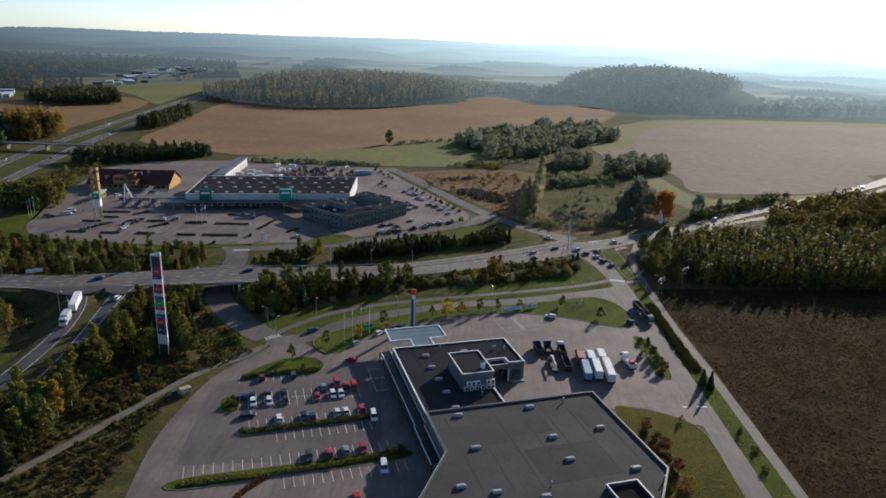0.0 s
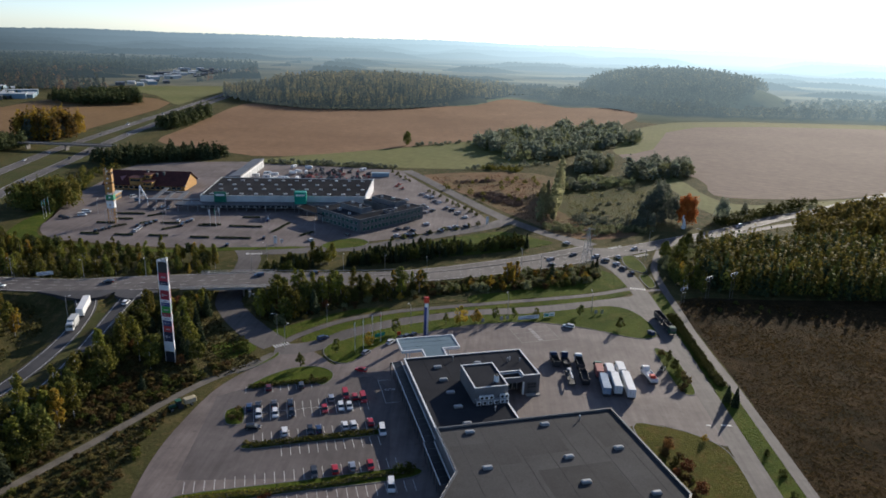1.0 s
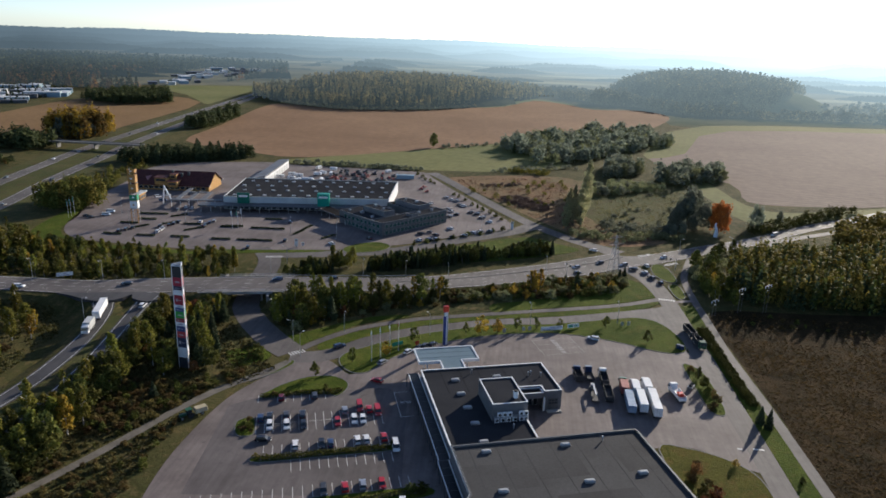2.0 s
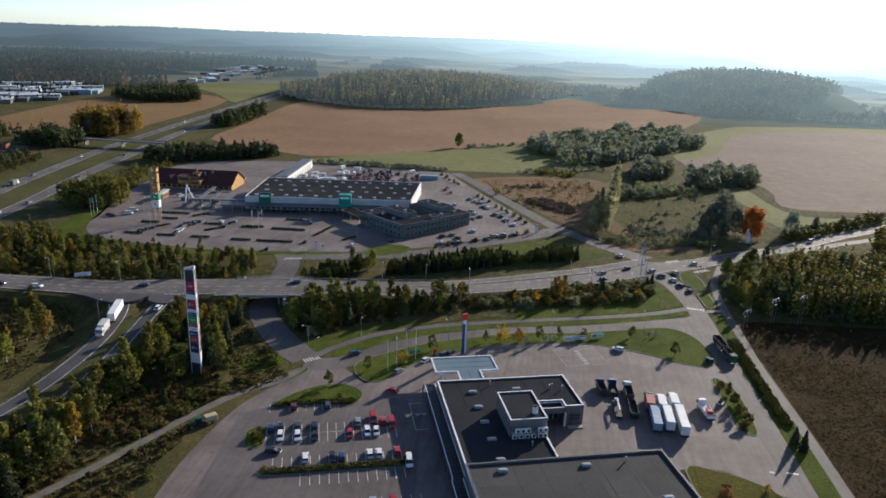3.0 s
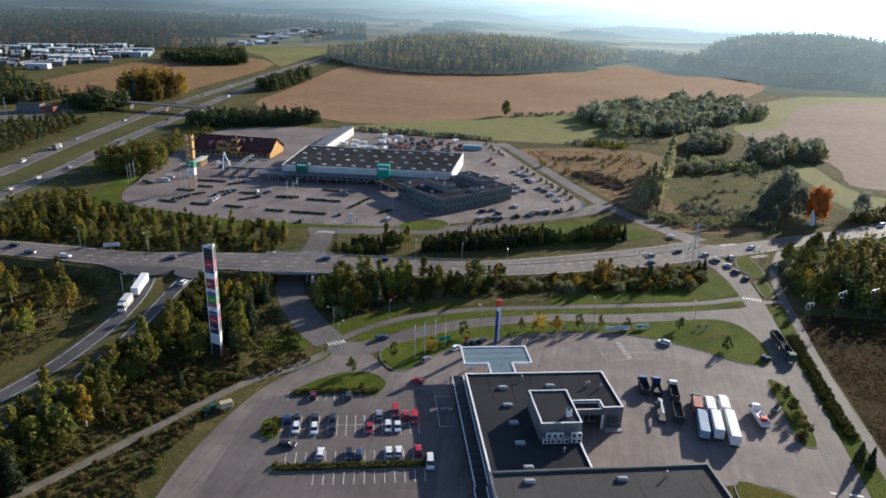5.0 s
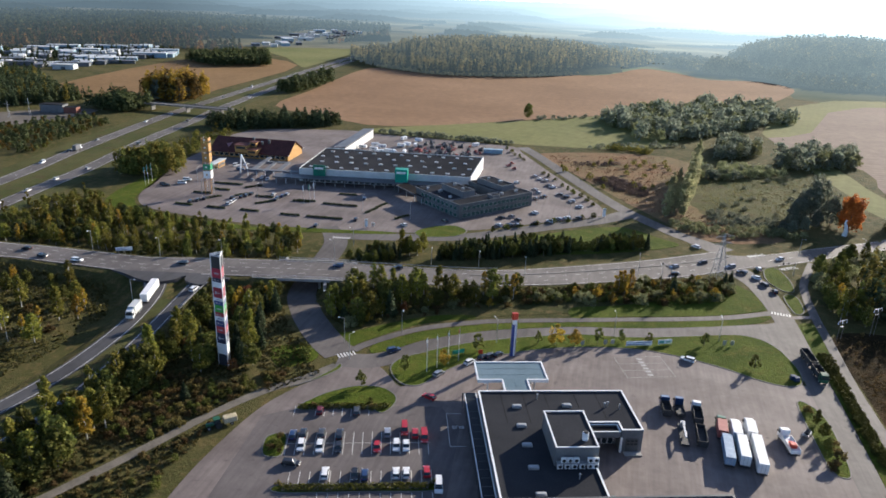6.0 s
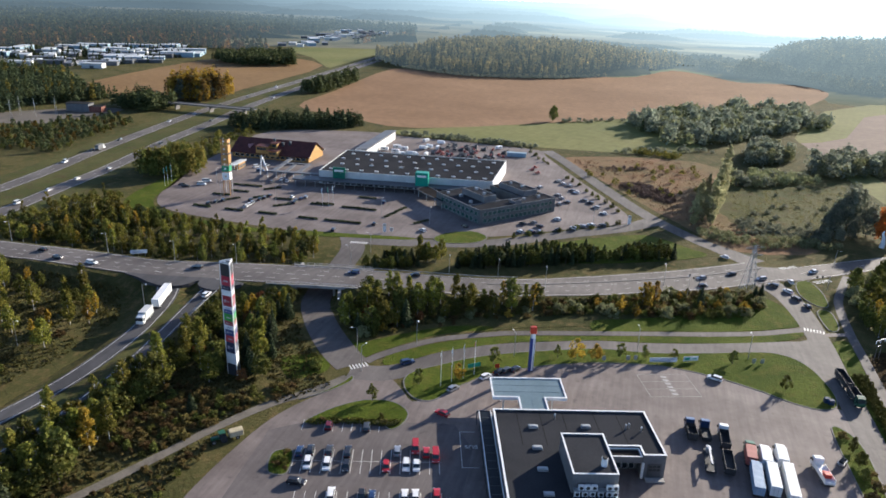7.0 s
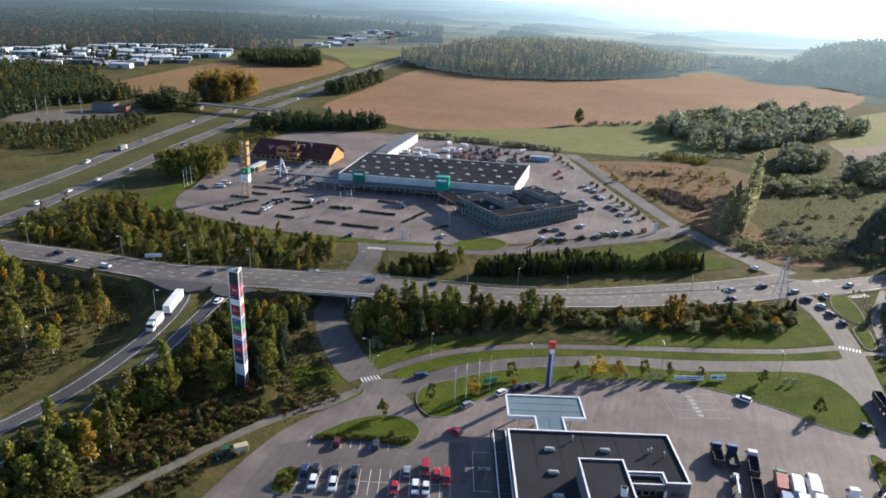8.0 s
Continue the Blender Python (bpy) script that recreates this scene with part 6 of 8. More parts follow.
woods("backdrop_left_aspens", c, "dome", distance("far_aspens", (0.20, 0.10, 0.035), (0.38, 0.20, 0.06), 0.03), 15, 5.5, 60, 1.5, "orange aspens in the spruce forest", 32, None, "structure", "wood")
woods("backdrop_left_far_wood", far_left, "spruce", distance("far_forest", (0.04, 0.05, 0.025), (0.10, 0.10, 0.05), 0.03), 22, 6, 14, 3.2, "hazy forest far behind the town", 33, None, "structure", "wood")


def tree_line(name, dist, height, seed, gaps, step=0.1):
    """A far line of woods: bands with a ragged top that taper out between clearings."""
    r = np.random.default_rng(seed)
    v, f = [], []
    for i, a in enumerate(np.arange(-62, 58, step)):
        t = radians(a)
        d = dist * (1 + noise.noise(Vector((a * 0.07, seed * 3.1, 0))) * 0.05)
        full = min(max((noise.noise(Vector((a * 0.13, seed * 1.7, 5))) + 0.42 - gaps) * 2.6, 0), 1) if gaps > 0 else 1.0
        hh = height * (0.9 if dist < 3500 else 1.0) * (0.92 + 0.16 * noise.noise(Vector((a * 0.12, seed * 7.7, 1)))) * full + r.uniform(0, 6) * full
        if abs(a - (-16.6 + 5.1 * (d - 1600) / 1450)) < 1.3 and d < 3300:
            hh = 0.0
        x, y = d * math.sin(t), d * math.cos(t)
        v += [(x, y, -1), (x, y, hh), (x * 1.02, y * 1.02, hh * 0.97), (x * 1.02, y * 1.02, -1)]
        if i:
            p, q = 4 * (i - 1), 4 * i
            f += [(p, q, q + 1, p + 1), (p + 1, q + 1, q + 2, p + 2), (p + 2, q + 2, q + 3, p + 3)]
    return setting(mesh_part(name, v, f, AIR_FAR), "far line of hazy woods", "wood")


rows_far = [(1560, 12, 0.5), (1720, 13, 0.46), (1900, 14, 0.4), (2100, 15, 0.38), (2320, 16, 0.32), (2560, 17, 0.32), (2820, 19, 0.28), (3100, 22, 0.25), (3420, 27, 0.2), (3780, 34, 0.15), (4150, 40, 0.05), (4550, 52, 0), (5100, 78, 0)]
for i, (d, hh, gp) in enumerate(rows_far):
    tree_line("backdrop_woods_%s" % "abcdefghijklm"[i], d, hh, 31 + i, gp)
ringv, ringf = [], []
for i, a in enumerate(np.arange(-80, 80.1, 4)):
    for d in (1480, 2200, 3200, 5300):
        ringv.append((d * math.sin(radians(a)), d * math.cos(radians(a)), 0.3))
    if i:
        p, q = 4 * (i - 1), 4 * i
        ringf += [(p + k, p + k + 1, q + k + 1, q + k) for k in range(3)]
# glowing sheet over the dark shaded ground, haze painted into its material
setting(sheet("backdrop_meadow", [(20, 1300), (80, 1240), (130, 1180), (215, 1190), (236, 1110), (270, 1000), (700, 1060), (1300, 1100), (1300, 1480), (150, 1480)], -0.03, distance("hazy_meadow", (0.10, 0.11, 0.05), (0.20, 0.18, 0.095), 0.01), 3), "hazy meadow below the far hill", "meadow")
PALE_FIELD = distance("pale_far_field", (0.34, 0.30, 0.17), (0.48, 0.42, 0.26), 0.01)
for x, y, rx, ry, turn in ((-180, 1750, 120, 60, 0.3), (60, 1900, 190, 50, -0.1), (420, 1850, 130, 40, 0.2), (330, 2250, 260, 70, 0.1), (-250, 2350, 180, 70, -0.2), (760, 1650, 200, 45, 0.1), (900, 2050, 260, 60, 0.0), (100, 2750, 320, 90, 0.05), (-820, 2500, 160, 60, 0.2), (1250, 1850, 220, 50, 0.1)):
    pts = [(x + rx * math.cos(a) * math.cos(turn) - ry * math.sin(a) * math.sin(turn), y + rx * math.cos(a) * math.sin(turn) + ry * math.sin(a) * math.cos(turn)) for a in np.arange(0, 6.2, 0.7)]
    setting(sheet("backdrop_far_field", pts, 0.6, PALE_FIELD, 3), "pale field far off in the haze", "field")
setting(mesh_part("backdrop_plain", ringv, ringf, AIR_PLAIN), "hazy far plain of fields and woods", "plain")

# ---- the town behind the motorway ----
TOWN_WALLS = [BEIGE, GREY_WALL, BEIGE, paint("blue_cladding", (0.22, 0.33, 0.40), 0.5), DARK_WALL]


def warehouse(i, x, y, w, d, h, turn, pale):
    t = thing("warehouse", pose(x, y, 0, 0, 0, turn), "low %s warehouse with a flat roof" % ("pale", "grey", "beige", "pale blue", "dark grey")[i], "building", "warehouses of the town")
    part("wall", boxes((-w / 2, w / 2, -d / 2, d / 2, 0, h)), TOWN_WALLS[i], t)
    part("roof", boxes((-w / 2 - 0.4, w / 2 + 0.4, -d / 2 - 0.4, d / 2 + 0.4, h, h + 0.4)), BEIGE if pale else GREY_WALL, t)
    for k in (1,):
        part("bay_door", boxes((-w / 2 + (k + 0.6) * w / 4, -w / 2 + (k + 1.4) * w / 4, -d / 2 - 0.1, -d / 2 - 0.02, 0.1, h * 0.6)), DARK_WALL, t)
    return t


tr = np.random.default_rng(40)
models = [warehouse(i, -700 - 14 * i, 830 + 34 * i, (26, 38, 22, 44, 30)[i], (15, 14, 16, 18, 14)[i], (6, 5, 5, 6.5, 5)[i], 20 + 7 * i, i in (0, 2, 3)) for i in range(5)]
yards = scatter([(-1000, 850), (-860, 775), (-738, 815), (-684, 925), (-690, 1040), (-760, 1170), (-860, 1150), (-930, 1010)], 74, 23, tr) + scatter([(-760, 1560), (-700, 1480), (-640, 1700), (-690, 1950), (-800, 1900)], 30, 34, tr) + scatter([(-700, 1330), (-650, 1300), (-640, 1420), (-690, 1460)], 8, 34, tr)
for x, y in yards:
    w = copy_thing(models[int(tr.integers(5))], pose(x, y, 0, 0, 0, 28 + 90 * int(tr.integers(2)) + tr.uniform(-6, 6)))
    w.scale = (tr.uniform(0.6, 1.2), tr.uniform(0.7, 1.15), tr.uniform(0.7, 1.15))
town_trees = scatter([(-1000, 850), (-860, 775), (-738, 815), (-684, 925), (-690, 1040), (-760, 1170), (-860, 1150), (-930, 1010)], 330, 8, np.random.default_rng(41))
woods("town_trees", town_trees, "spruce", LEAF["spruce"], 9, 2.6, 70, 0.8, "dark trees between the buildings of the town", 42)
vans = scatter([(-770, 850), (-735, 840), (-690, 935), (-720, 960)], 80, 5.2, np.random.default_rng(43))
vv, vf = [], []
for k, (x, y) in enumerate(vans):
    l, w, hh = 3.4, 1.4, 2.4 + 0.6 * (k % 3)
    vv += [(x + a * l, y + b * w, z) for z in (0.3, hh) for a, b in ((-1, -1), (1, -1), (1, 1), (-1, 1))]
    vf += [tuple(8 * k + j for j in q) for q in ((0, 1, 5, 4), (1, 2, 6, 5), (2, 3, 7, 6), (3, 0, 4, 7), (4, 5, 6, 7))]
tagged(mesh_part("parked_caravans", vv, vf, WHITE), "tight rows of white caravans parked in a yard", "caravans", kind="stuff")
# ---- vehicles ----
def profile(bm, pts, w0, w1=None):
    """A side outline (x, z) given width: w0 wide at the bottom, w1 at the top."""
    w1 = w0 if w1 is None else w1
    zs = [z for _, z in pts]
    lo, hi = min(zs), max(zs)
    rows = []
    for s in (-1, 1):
        rows.append([bm.verts.new((x, s * (w0 + (w1 - w0) * (z - lo) / max(hi - lo, 1e-6)) / 2, z)) for x, z in pts])
    k = len(pts)
    bm.faces.new(rows[0])
    bm.faces.new(rows[1][::-1])
    for i in range(k):
        j = (i + 1) % k
        bm.faces.new((rows[0][j], rows[0][i], rows[1][i], rows[1][j]))
    bmesh.ops.recalc_face_normals(bm, faces=bm.faces)
    return bm


def wheels(t, places, r=0.32, w=0.22):
    first = None
    for x, y in places:
        if first is None:
            bm = bmesh.new()
            tube(bm, (0, -w / 2, 0), (0, w / 2, 0), r, n=14)
            first = part("wheel", bm, BLACK, t)
            bm = bmesh.new()
            tube(bm, (0, -w / 2 - 0.015, 0), (0, w / 2 + 0.015, 0), r * 0.6, n=10)
            rim = part("rim", bm, STEEL, first)
            first.matrix_basis = pose(x, y, r)
        else:
            o = shared("wheel", first, t, pose(x, y, r))
            shared("rim", rim, o, Matrix())


CAR_PAINT = {
    "white": paint("white_car_paint", (0.78, 0.78, 0.78), 0.3, 0, 0.5), "silver": paint("silver_car_paint", (0.42, 0.43, 0.45), 0.3, 0.6, 0.5),
    "grey": paint("grey_car_paint", (0.075, 0.078, 0.084), 0.3, 0.4, 0.5), "black": paint("black_car_paint", (0.018, 0.018, 0.022), 0.25, 0, 0.6),
    "blue": paint("blue_car_paint", (0.02, 0.05, 0.13), 0.3, 0.2, 0.5), "red": paint("red_car_paint", (0.42, 0.012, 0.018), 0.3, 0, 0.5), "dark red": paint("dark_red_car_paint", (0.16, 0.012, 0.02), 0.3, 0.2, 0.5),
}
LAMP_GLASS = glass_dark("lamp_glass", (0.7, 0.7, 0.68), 0.1)
TAIL = paint("tail_lamp_red", (0.4, 0.01, 0.01), 0.2)
SHAPES = {
    "car": ("hatchback car", 4.3, 1.78, [(-2.12, 0.26), (2.1, 0.26), (2.16, 0.5), (2.0, 0.76), (1.15, 0.9), (-1.95, 0.95), (-2.15, 0.78)], [(1.2, 0.9), (0.42, 1.42), (-1.45, 1.44), (-2.0, 0.95)]),
    "estate_car": ("estate car", 4.7, 1.82, [(-2.3, 0.26), (2.25, 0.26), (2.34, 0.5), (2.15, 0.75), (1.2, 0.88), (-2.2, 0.95), (-2.34, 0.8)], [(1.25, 0.88), (0.5, 1.42), (-1.9, 1.46), (-2.25, 0.95)]),
    "van": ("tall van", 5.0, 1.95, [(-2.45, 0.3), (2.4, 0.3), (2.5, 0.6), (2.35, 0.95), (1.75, 1.15), (-2.5, 1.2)], [(1.78, 1.15), (1.1, 1.9), (-2.35, 1.98), (-2.48, 1.2)]),
}
cars_made = {}


def car(x, y, turn, colour="white", shape="car", z=0.05, group="parked cars"):
    """A car at x, y heading along turn degrees."""
    m = pose(x, y, z, 0, 0, turn)
    if (colour, shape) in cars_made:
        return copy_thing(cars_made[colour, shape], m)
    words, length, w, low, top = SHAPES[shape]
    t = thing(shape, m, "%s %s standing on grey asphalt" % (colour, words), "van" if shape == "van" else "car", group)
    bm = profile(bmesh.new(), low, w)
    bmesh.ops.bevel(bm, geom=bm.edges[:], offset=0.06, segments=2, affect="EDGES", clamp_overlap=True)
    part("body", bm, CAR_PAINT[colour], t)
    part("glasshouse", profile(bmesh.new(), top, w - 0.1, w - 0.42), GLASS, t, "dark tinted windows")
    x0, x1, zt = top[2][0], top[1][0], max(q[1] for q in top)
    bm = boxes((x0 - 0.06, x1 + 0.04, -(w - 0.44) / 2, (w - 0.44) / 2, zt - 0.03, zt + 0.03), bevel=0.02)
    part("roof", bm, CAR_PAINT[colour], t)
    h = low[3][1]
    f = max(q[0] for q in low)
    for s in (-1, 1):
        part("headlight", boxes((f - 0.22, f - 0.03, s * w * 0.36 - 0.18, s * w * 0.36 + 0.18, h - 0.2, h - 0.06)), LAMP_GLASS, t)
        part("tail_light", boxes((-f - 0.01, -f + 0.12, s * w * 0.38 - 0.12, s * w * 0.38 + 0.12, h - 0.02, h + 0.12)), TAIL, t)
    wheels(t, [(a * length * 0.31, b * (w / 2 - 0.1)) for a in (1, -1) for b in (1, -1)])
    cars_made[colour, shape] = t
    return t


UP, DOWN = 107.6, -72.4
for x, y, turn, c_, s_ in (
        (-63.5, 192.6, UP, "dark red", "car"), (-53.6, 195.4, UP, "grey", "estate_car"),
        (-65.7, 179.8, UP, "blue", "car"), (-63.3, 181.1, UP, "black", "car"), (-58.7, 182.6, UP, "grey", "car"), (-54.0, 183.6, UP, "black", "estate_car"), (-42.1, 188.0, UP, "silver", "car"),
        (-38.1, 190.7, DOWN, "red", "van"), (-34.9, 189.9, UP, "red", "car"), (-32.1, 189.0, DOWN, "red", "van"),
        (-61.7, 176.2, DOWN, "white", "estate_car"), (-56.9, 177.2, DOWN, "white", "estate_car"), (-52.1, 178.2, DOWN, "black", "car"), (-42.7, 181.3, DOWN, "red", "car"), (-38.1, 183.3, DOWN, "white", "estate_car"), (-35.6, 183.9, DOWN, "white", "car"),
        (-51.4, 167.7, UP, "white", "estate_car"), (-44.3, 169.3, DOWN, "black", "car"), (-41.9, 169.9, UP, "blue", "car"), (-34.8, 172.7, UP, "white", "car"), (-32.4, 173.5, UP, "white", "car"), (-27.7, 175.4, UP, "red", "car"),
        (-23.5, 171.0, -75, "white", "van"), (-38.4, 149.2, DOWN, "grey", "estate_car"), (-33.3, 151.1, UP, "red", "car"), (-29.0, 152.7, UP, "silver", "car"), (-24.3, 153.9, DOWN, "red", "car"),
        (-17.6, 145.4, -80, "white", "van"), (-23.1, 132.7, UP, "red", "car"), (-61, 169.0, 8, "black", "estate_car"),
        (-36.0, 208.4, 160, "red", "car"), (-36.6, 222.0, 62, "silver", "car"), (-28.9, 232.2, 62, "white", "car"), (-25.4, 236.5, 62, "black", "car"), (-23.4, 238.2, 62, "grey", "car"), (-20.9, 239.8, 62, "black", "car"), (40.2, 256.0, 160, "white", "estate_car")):
    car(x, y, turn, c_, s_)
for x, y, turn, c_, s_ in ((-224, 260, 183, "black", "car"), (-212, 255.5, 5, "black", "car"), (-196, 256, 5, "white", "estate_car"), (-155, 266.5, 190, "black", "estate_car"), (-95, 284, 197, "blue", "estate_car"), (-72, 292, 200, "black", "car")):
    car(x, y, turn, c_, s_, land_at(x, y) + 0.19, "cars on the road")
car(-137.6, 247, 95, "white", "estate_car", land_at(-137.6, 247) + 0.21, "cars on the road")
for x, y, turn, c_, s_ in ((41, 344, 210, "silver", "car"), (41, 335, 30, "black", "car"), (54, 354, 210, "grey", "car"), (66, 353, 210, "silver", "estate_car"), (70, 347, 160, "black", "estate_car"), (75, 342, 130, "white", "car"), (77, 335, 115, "grey", "estate_car"), (80, 328, 100, "black", "car"), (53, 376, 150, "white", "car"), (78, 354, 100, "white", "car"), (169, 433, 220, "white", "van"), (-54.6, 232.4, 42, "blue", "estate_car"), (90, 371, 215, "white", "car"), (250, 494, 40, "white", "car"), (300, 537, 220, "silver", "van"), (338, 566, 40, "white", "car")):
    car(x, y, turn, c_, s_, 0.12, "cars on the road")
for x, y, c_ in ((-211, 358, "black"), (-209, 362, "grey"), (-207, 366, "black"), (-190, 361, "white"), (-190, 364.5, "white"), (-190.5, 368, "silver"), (-190, 375, "black"), (-189, 379, "grey"), (-188, 383, "black"), (-176, 386, "white"), (-170, 377, "black"), (-171, 381, "grey"), (-170, 385, "blue"), (-169, 389, "silver"), (-194, 372, "black"), (-116, 359, "black"), (-131, 343, "black"), (-125, 397, "blue"), (-90, 359, "white"), (-72, 373, "black"),
                 (-48, 466, "white"), (-39, 486, "silver"), (-35, 480, "white"), (-31, 477, "silver"), (-28, 466, "grey"), (-25, 463, "white"), (-19, 447, "grey"), (-15, 443, "black"), (-11, 435, "silver"), (-6, 425, "white"), (-35, 452, "silver"), (-32, 446, "white"), (-28, 439, "black"), (-32, 433, "silver"), (-29, 404, "white"), (-45, 389, "grey"), (-40, 393, "silver"), (-36, 388, "grey"), (-44, 376, "white"), (-39, 378, "black"), (-35, 379, "silver"), (-26, 386, "grey"), (-19, 392, "white"), (-15, 397, "silver"), (-11, 401, "white"), (-5, 403, "grey"), (-200, 418, "white"), (-195, 416, "white"), (-202, 410, "silver")):
    car(x, y, 100 if x < -100 else (152 if x > -30 and y > 410 else 140), c_, ("car", "estate_car")[int(abs(x)) % 2])
for x, y, turn, c_, s_ in ((-236.5, 389, 20, "white", "van"), (-238, 396.5, 20, "white", "van"), (-242, 381.5, 25, "black", "estate_car"), (-246, 384, 25, "grey", "car"), (-230, 440, 70, "white", "van"), (-226, 446, 70, "white", "car"), (-222, 431, 15, "blue", "van")):
    car(x, y, turn, c_, s_)
hr = np.random.default_rng(50)
for line, way in ((HIGH_A, 1), (HIGH_B, -1)):
    pts = smooth_line(line, 10)
    for i in list(range(14, 92, 5)):
        if hr.uniform() < 0.75:
            p, q = pts[i], pts[i + 1]
            a = math.degrees(math.atan2(q[1] - p[1], q[0] - p[0]))
            o = hr.choice((-1.9, 1.9))
            car(p[0] + o, p[1], a if way < 0 else a + 180, str(hr.choice(["white", "silver", "grey", "black", "white"])), str(hr.choice(["car", "estate_car", "van"])), 0.1, "cars on the road")

GREEN_PAINT = paint("green_cab_paint", (0.02, 0.10, 0.05), 0.35)
TARP_RED = surface("red_tarpaulin", (0.26, 0.07, 0.06), (0.36, 0.11, 0.095), 0.5, 3.0, 0.6)
TARP_BLUE = surface("pale_blue_tarpaulin", (0.17, 0.25, 0.36), (0.27, 0.36, 0.47), 0.5, 3.0, 0.5)
CHASSIS = surface("dark_chassis", (0.03, 0.03, 0.032), (0.055, 0.055, 0.056), 0.6, 4.0, 0.7)


def cab(t, x0, material):
    """A lorry cab whose front is at x0 + 2.1."""
    bm = profile(bmesh.new(), [(x0, 0.6), (x0 + 2.1, 0.6), (x0 + 2.15, 1.6), (x0 + 1.85, 3.1), (x0 + 0.4, 3.4), (x0, 3.4)], 2.45, 2.3)
    bmesh.ops.bevel(bm, geom=bm.edges[:], offset=0.08, segments=2, affect="EDGES")
    c_ = part("cab", bm, material, t)
    part("windscreen", profile(bmesh.new(), [(x0 + 2.10, 1.75), (x0 + 2.18, 1.75), (x0 + 1.95, 2.85), (x0 + 1.86, 2.85)], 2.2, 2.1), GLASS, c_)
    for s in (-1, 1):
        part("side_window", boxes((x0 + 0.7, x0 + 1.7, s * 1.2 - 0.03, s * 1.2 + 0.03, 1.8, 2.6)), GLASS, c_)
        part("mirror", boxes((x0 + 1.7, x0 + 1.9, s * 1.42 - 0.12, s * 1.42 + 0.12, 1.7, 2.4)), BLACK, c_)


def load_box(t, name, x0, x1, material, z0=1.05, z1=3.9, open_top=False, label=""):
    if open_top:
        bm = boxes((x0, x1, -1.25, 1.25, z0, z0 + 0.15), (x0, x1, -1.25, -1.13, z0, z1), (x0, x1, 1.13, 1.25, z0, z1), (x0, x0 + 0.12, -1.13, 1.13, z0, z1), (x1 - 0.12, x1, -1.13, 1.13, z0, z1))
        b = part(name, bm, material, t, label)
        for i in range(5):
            xx = x0 + 0.3 + i * (x1 - x0 - 0.6) / 4
            part("rib", boxes((xx - 0.06, xx + 0.06, -1.32, -1.25, z0, z1), (xx - 0.06, xx + 0.06, 1.25, 1.32, z0, z1)), material, b)
    else:
        b = part(name, boxes((x0, x1, -1.27, 1.27, z0, z1), bevel=0.05), material, t, label)
        part("door_bar", boxes((x0 - 0.05, x0 - 0.005, -0.5, -0.42, z0 + 0.1, z1 - 0.1), (x0 - 0.05, x0 - 0.005, 0.42, 0.5, z0 + 0.1, z1 - 0.1)), STEEL, b)
        part("skirt", boxes((x0 + 0.3, x1 - 0.3, -1.26, -1.2, z0 - 0.35, z0 - 0.005), (x0 + 0.3, x1 - 0.3, 1.2, 1.26, z0 - 0.35, z0 - 0.005)), CHASSIS, b)
    return b


def lorry(x, y, turn, length, cab_mat, box_mat, label, z=0.05, open_top=False, z1=3.9, name="lorry"):
    t = thing(name, pose(x, y, z, 0, 0, turn), label, "lorry")
    h = length / 2
    part("chassis", boxes((-h, h - 0.3, -0.5, 0.5, 0.55, 0.95), (-h, -h + 0.2, -1.2, 1.2, 0.5, 0.8)), CHASSIS, t)
    cab(t, h - 2.2, cab_mat)
    load_box(t, "load_body", -h, h - 2.5, box_mat, 1.0, z1, open_top)
    wheels(t, [(a, b * 1.05) for a in (h - 1.3, -h + 1.6, -h + 2.9) for b in (1, -1)], 0.5, 0.34)
    return t


def trailer(x, y, turn, length, box_mat, label, z=0.05, open_top=False, z1=3.9):
    t = thing("trailer", pose(x, y, z, 0, 0, turn), label, "trailer")
    h = length / 2
    part("chassis", boxes((-h, h, -0.5, 0.5, 0.6, 0.95), (-h, -h + 0.2, -1.2, 1.2, 0.5, 0.8)), CHASSIS, t)
    part("drawbar", boxes((h, h + 1.3, -0.12, 0.12, 0.6, 0.8)), CHASSIS, t)
    load_box(t, "load_body", -h, h, box_mat, 1.05, z1, open_top)
    wheels(t, [(a, b * 1.05) for a in (h - 1.5, -h + 1.4, -h + 2.7) for b in (1, -1)], 0.5, 0.34)
    return t


lorry(45.9, 215.8, 88, 8.6, GREEN_PAINT, TARP_RED, "green lorry with a red tarpaulin body", z1=3.4)
trailer(46.3, 205.0, 88, 11.0, TARP_BLUE, "trailer with pale blue tarpaulin roof", z1=3.4)
lorry(49.4, 215.0, 89, 8.4, WHITE, WHITE, "white box lorry parked beside its trailer")
trailer(50.0, 205.5, 89, 10.2, surface("green_white_body", (0.66, 0.67, 0.66), (0.78, 0.78, 0.77), 0.3, 2.5, 0.45), "white box trailer with green stripe")
part("stripe", boxes((-5.0, 5.0, -1.3, -1.275, 1.1, 2.3)), GREEN_PAINT, bpy.data.objects["trailer.001"])
lorry(53.4, 216.8, 89, 8.4, WHITE, WHITE, "white box lorry with a white cab")
trailer(53.9, 205.0, 89, 13.4, WHITE, "long white box trailer")
lorry(31.4, 222.5, 96, 7.8, CAR_PAINT["blue"], CHASSIS, "dark blue tipper lorry with empty body", open_top=True, z1=2.6, name="tipper_lorry")
lorry(35.3, 223.2, 94, 7.4, CAR_PAINT["blue"], CHASSIS, "dark blue flatbed lorry", open_top=True, z1=1.6, name="flatbed_lorry")
lorry(40.0, 221.6, 91, 9.2, WHITE, CHASSIS, "tipper lorry with a white cab and dark body", open_top=True, z1=2.6, name="tipper_lorry")
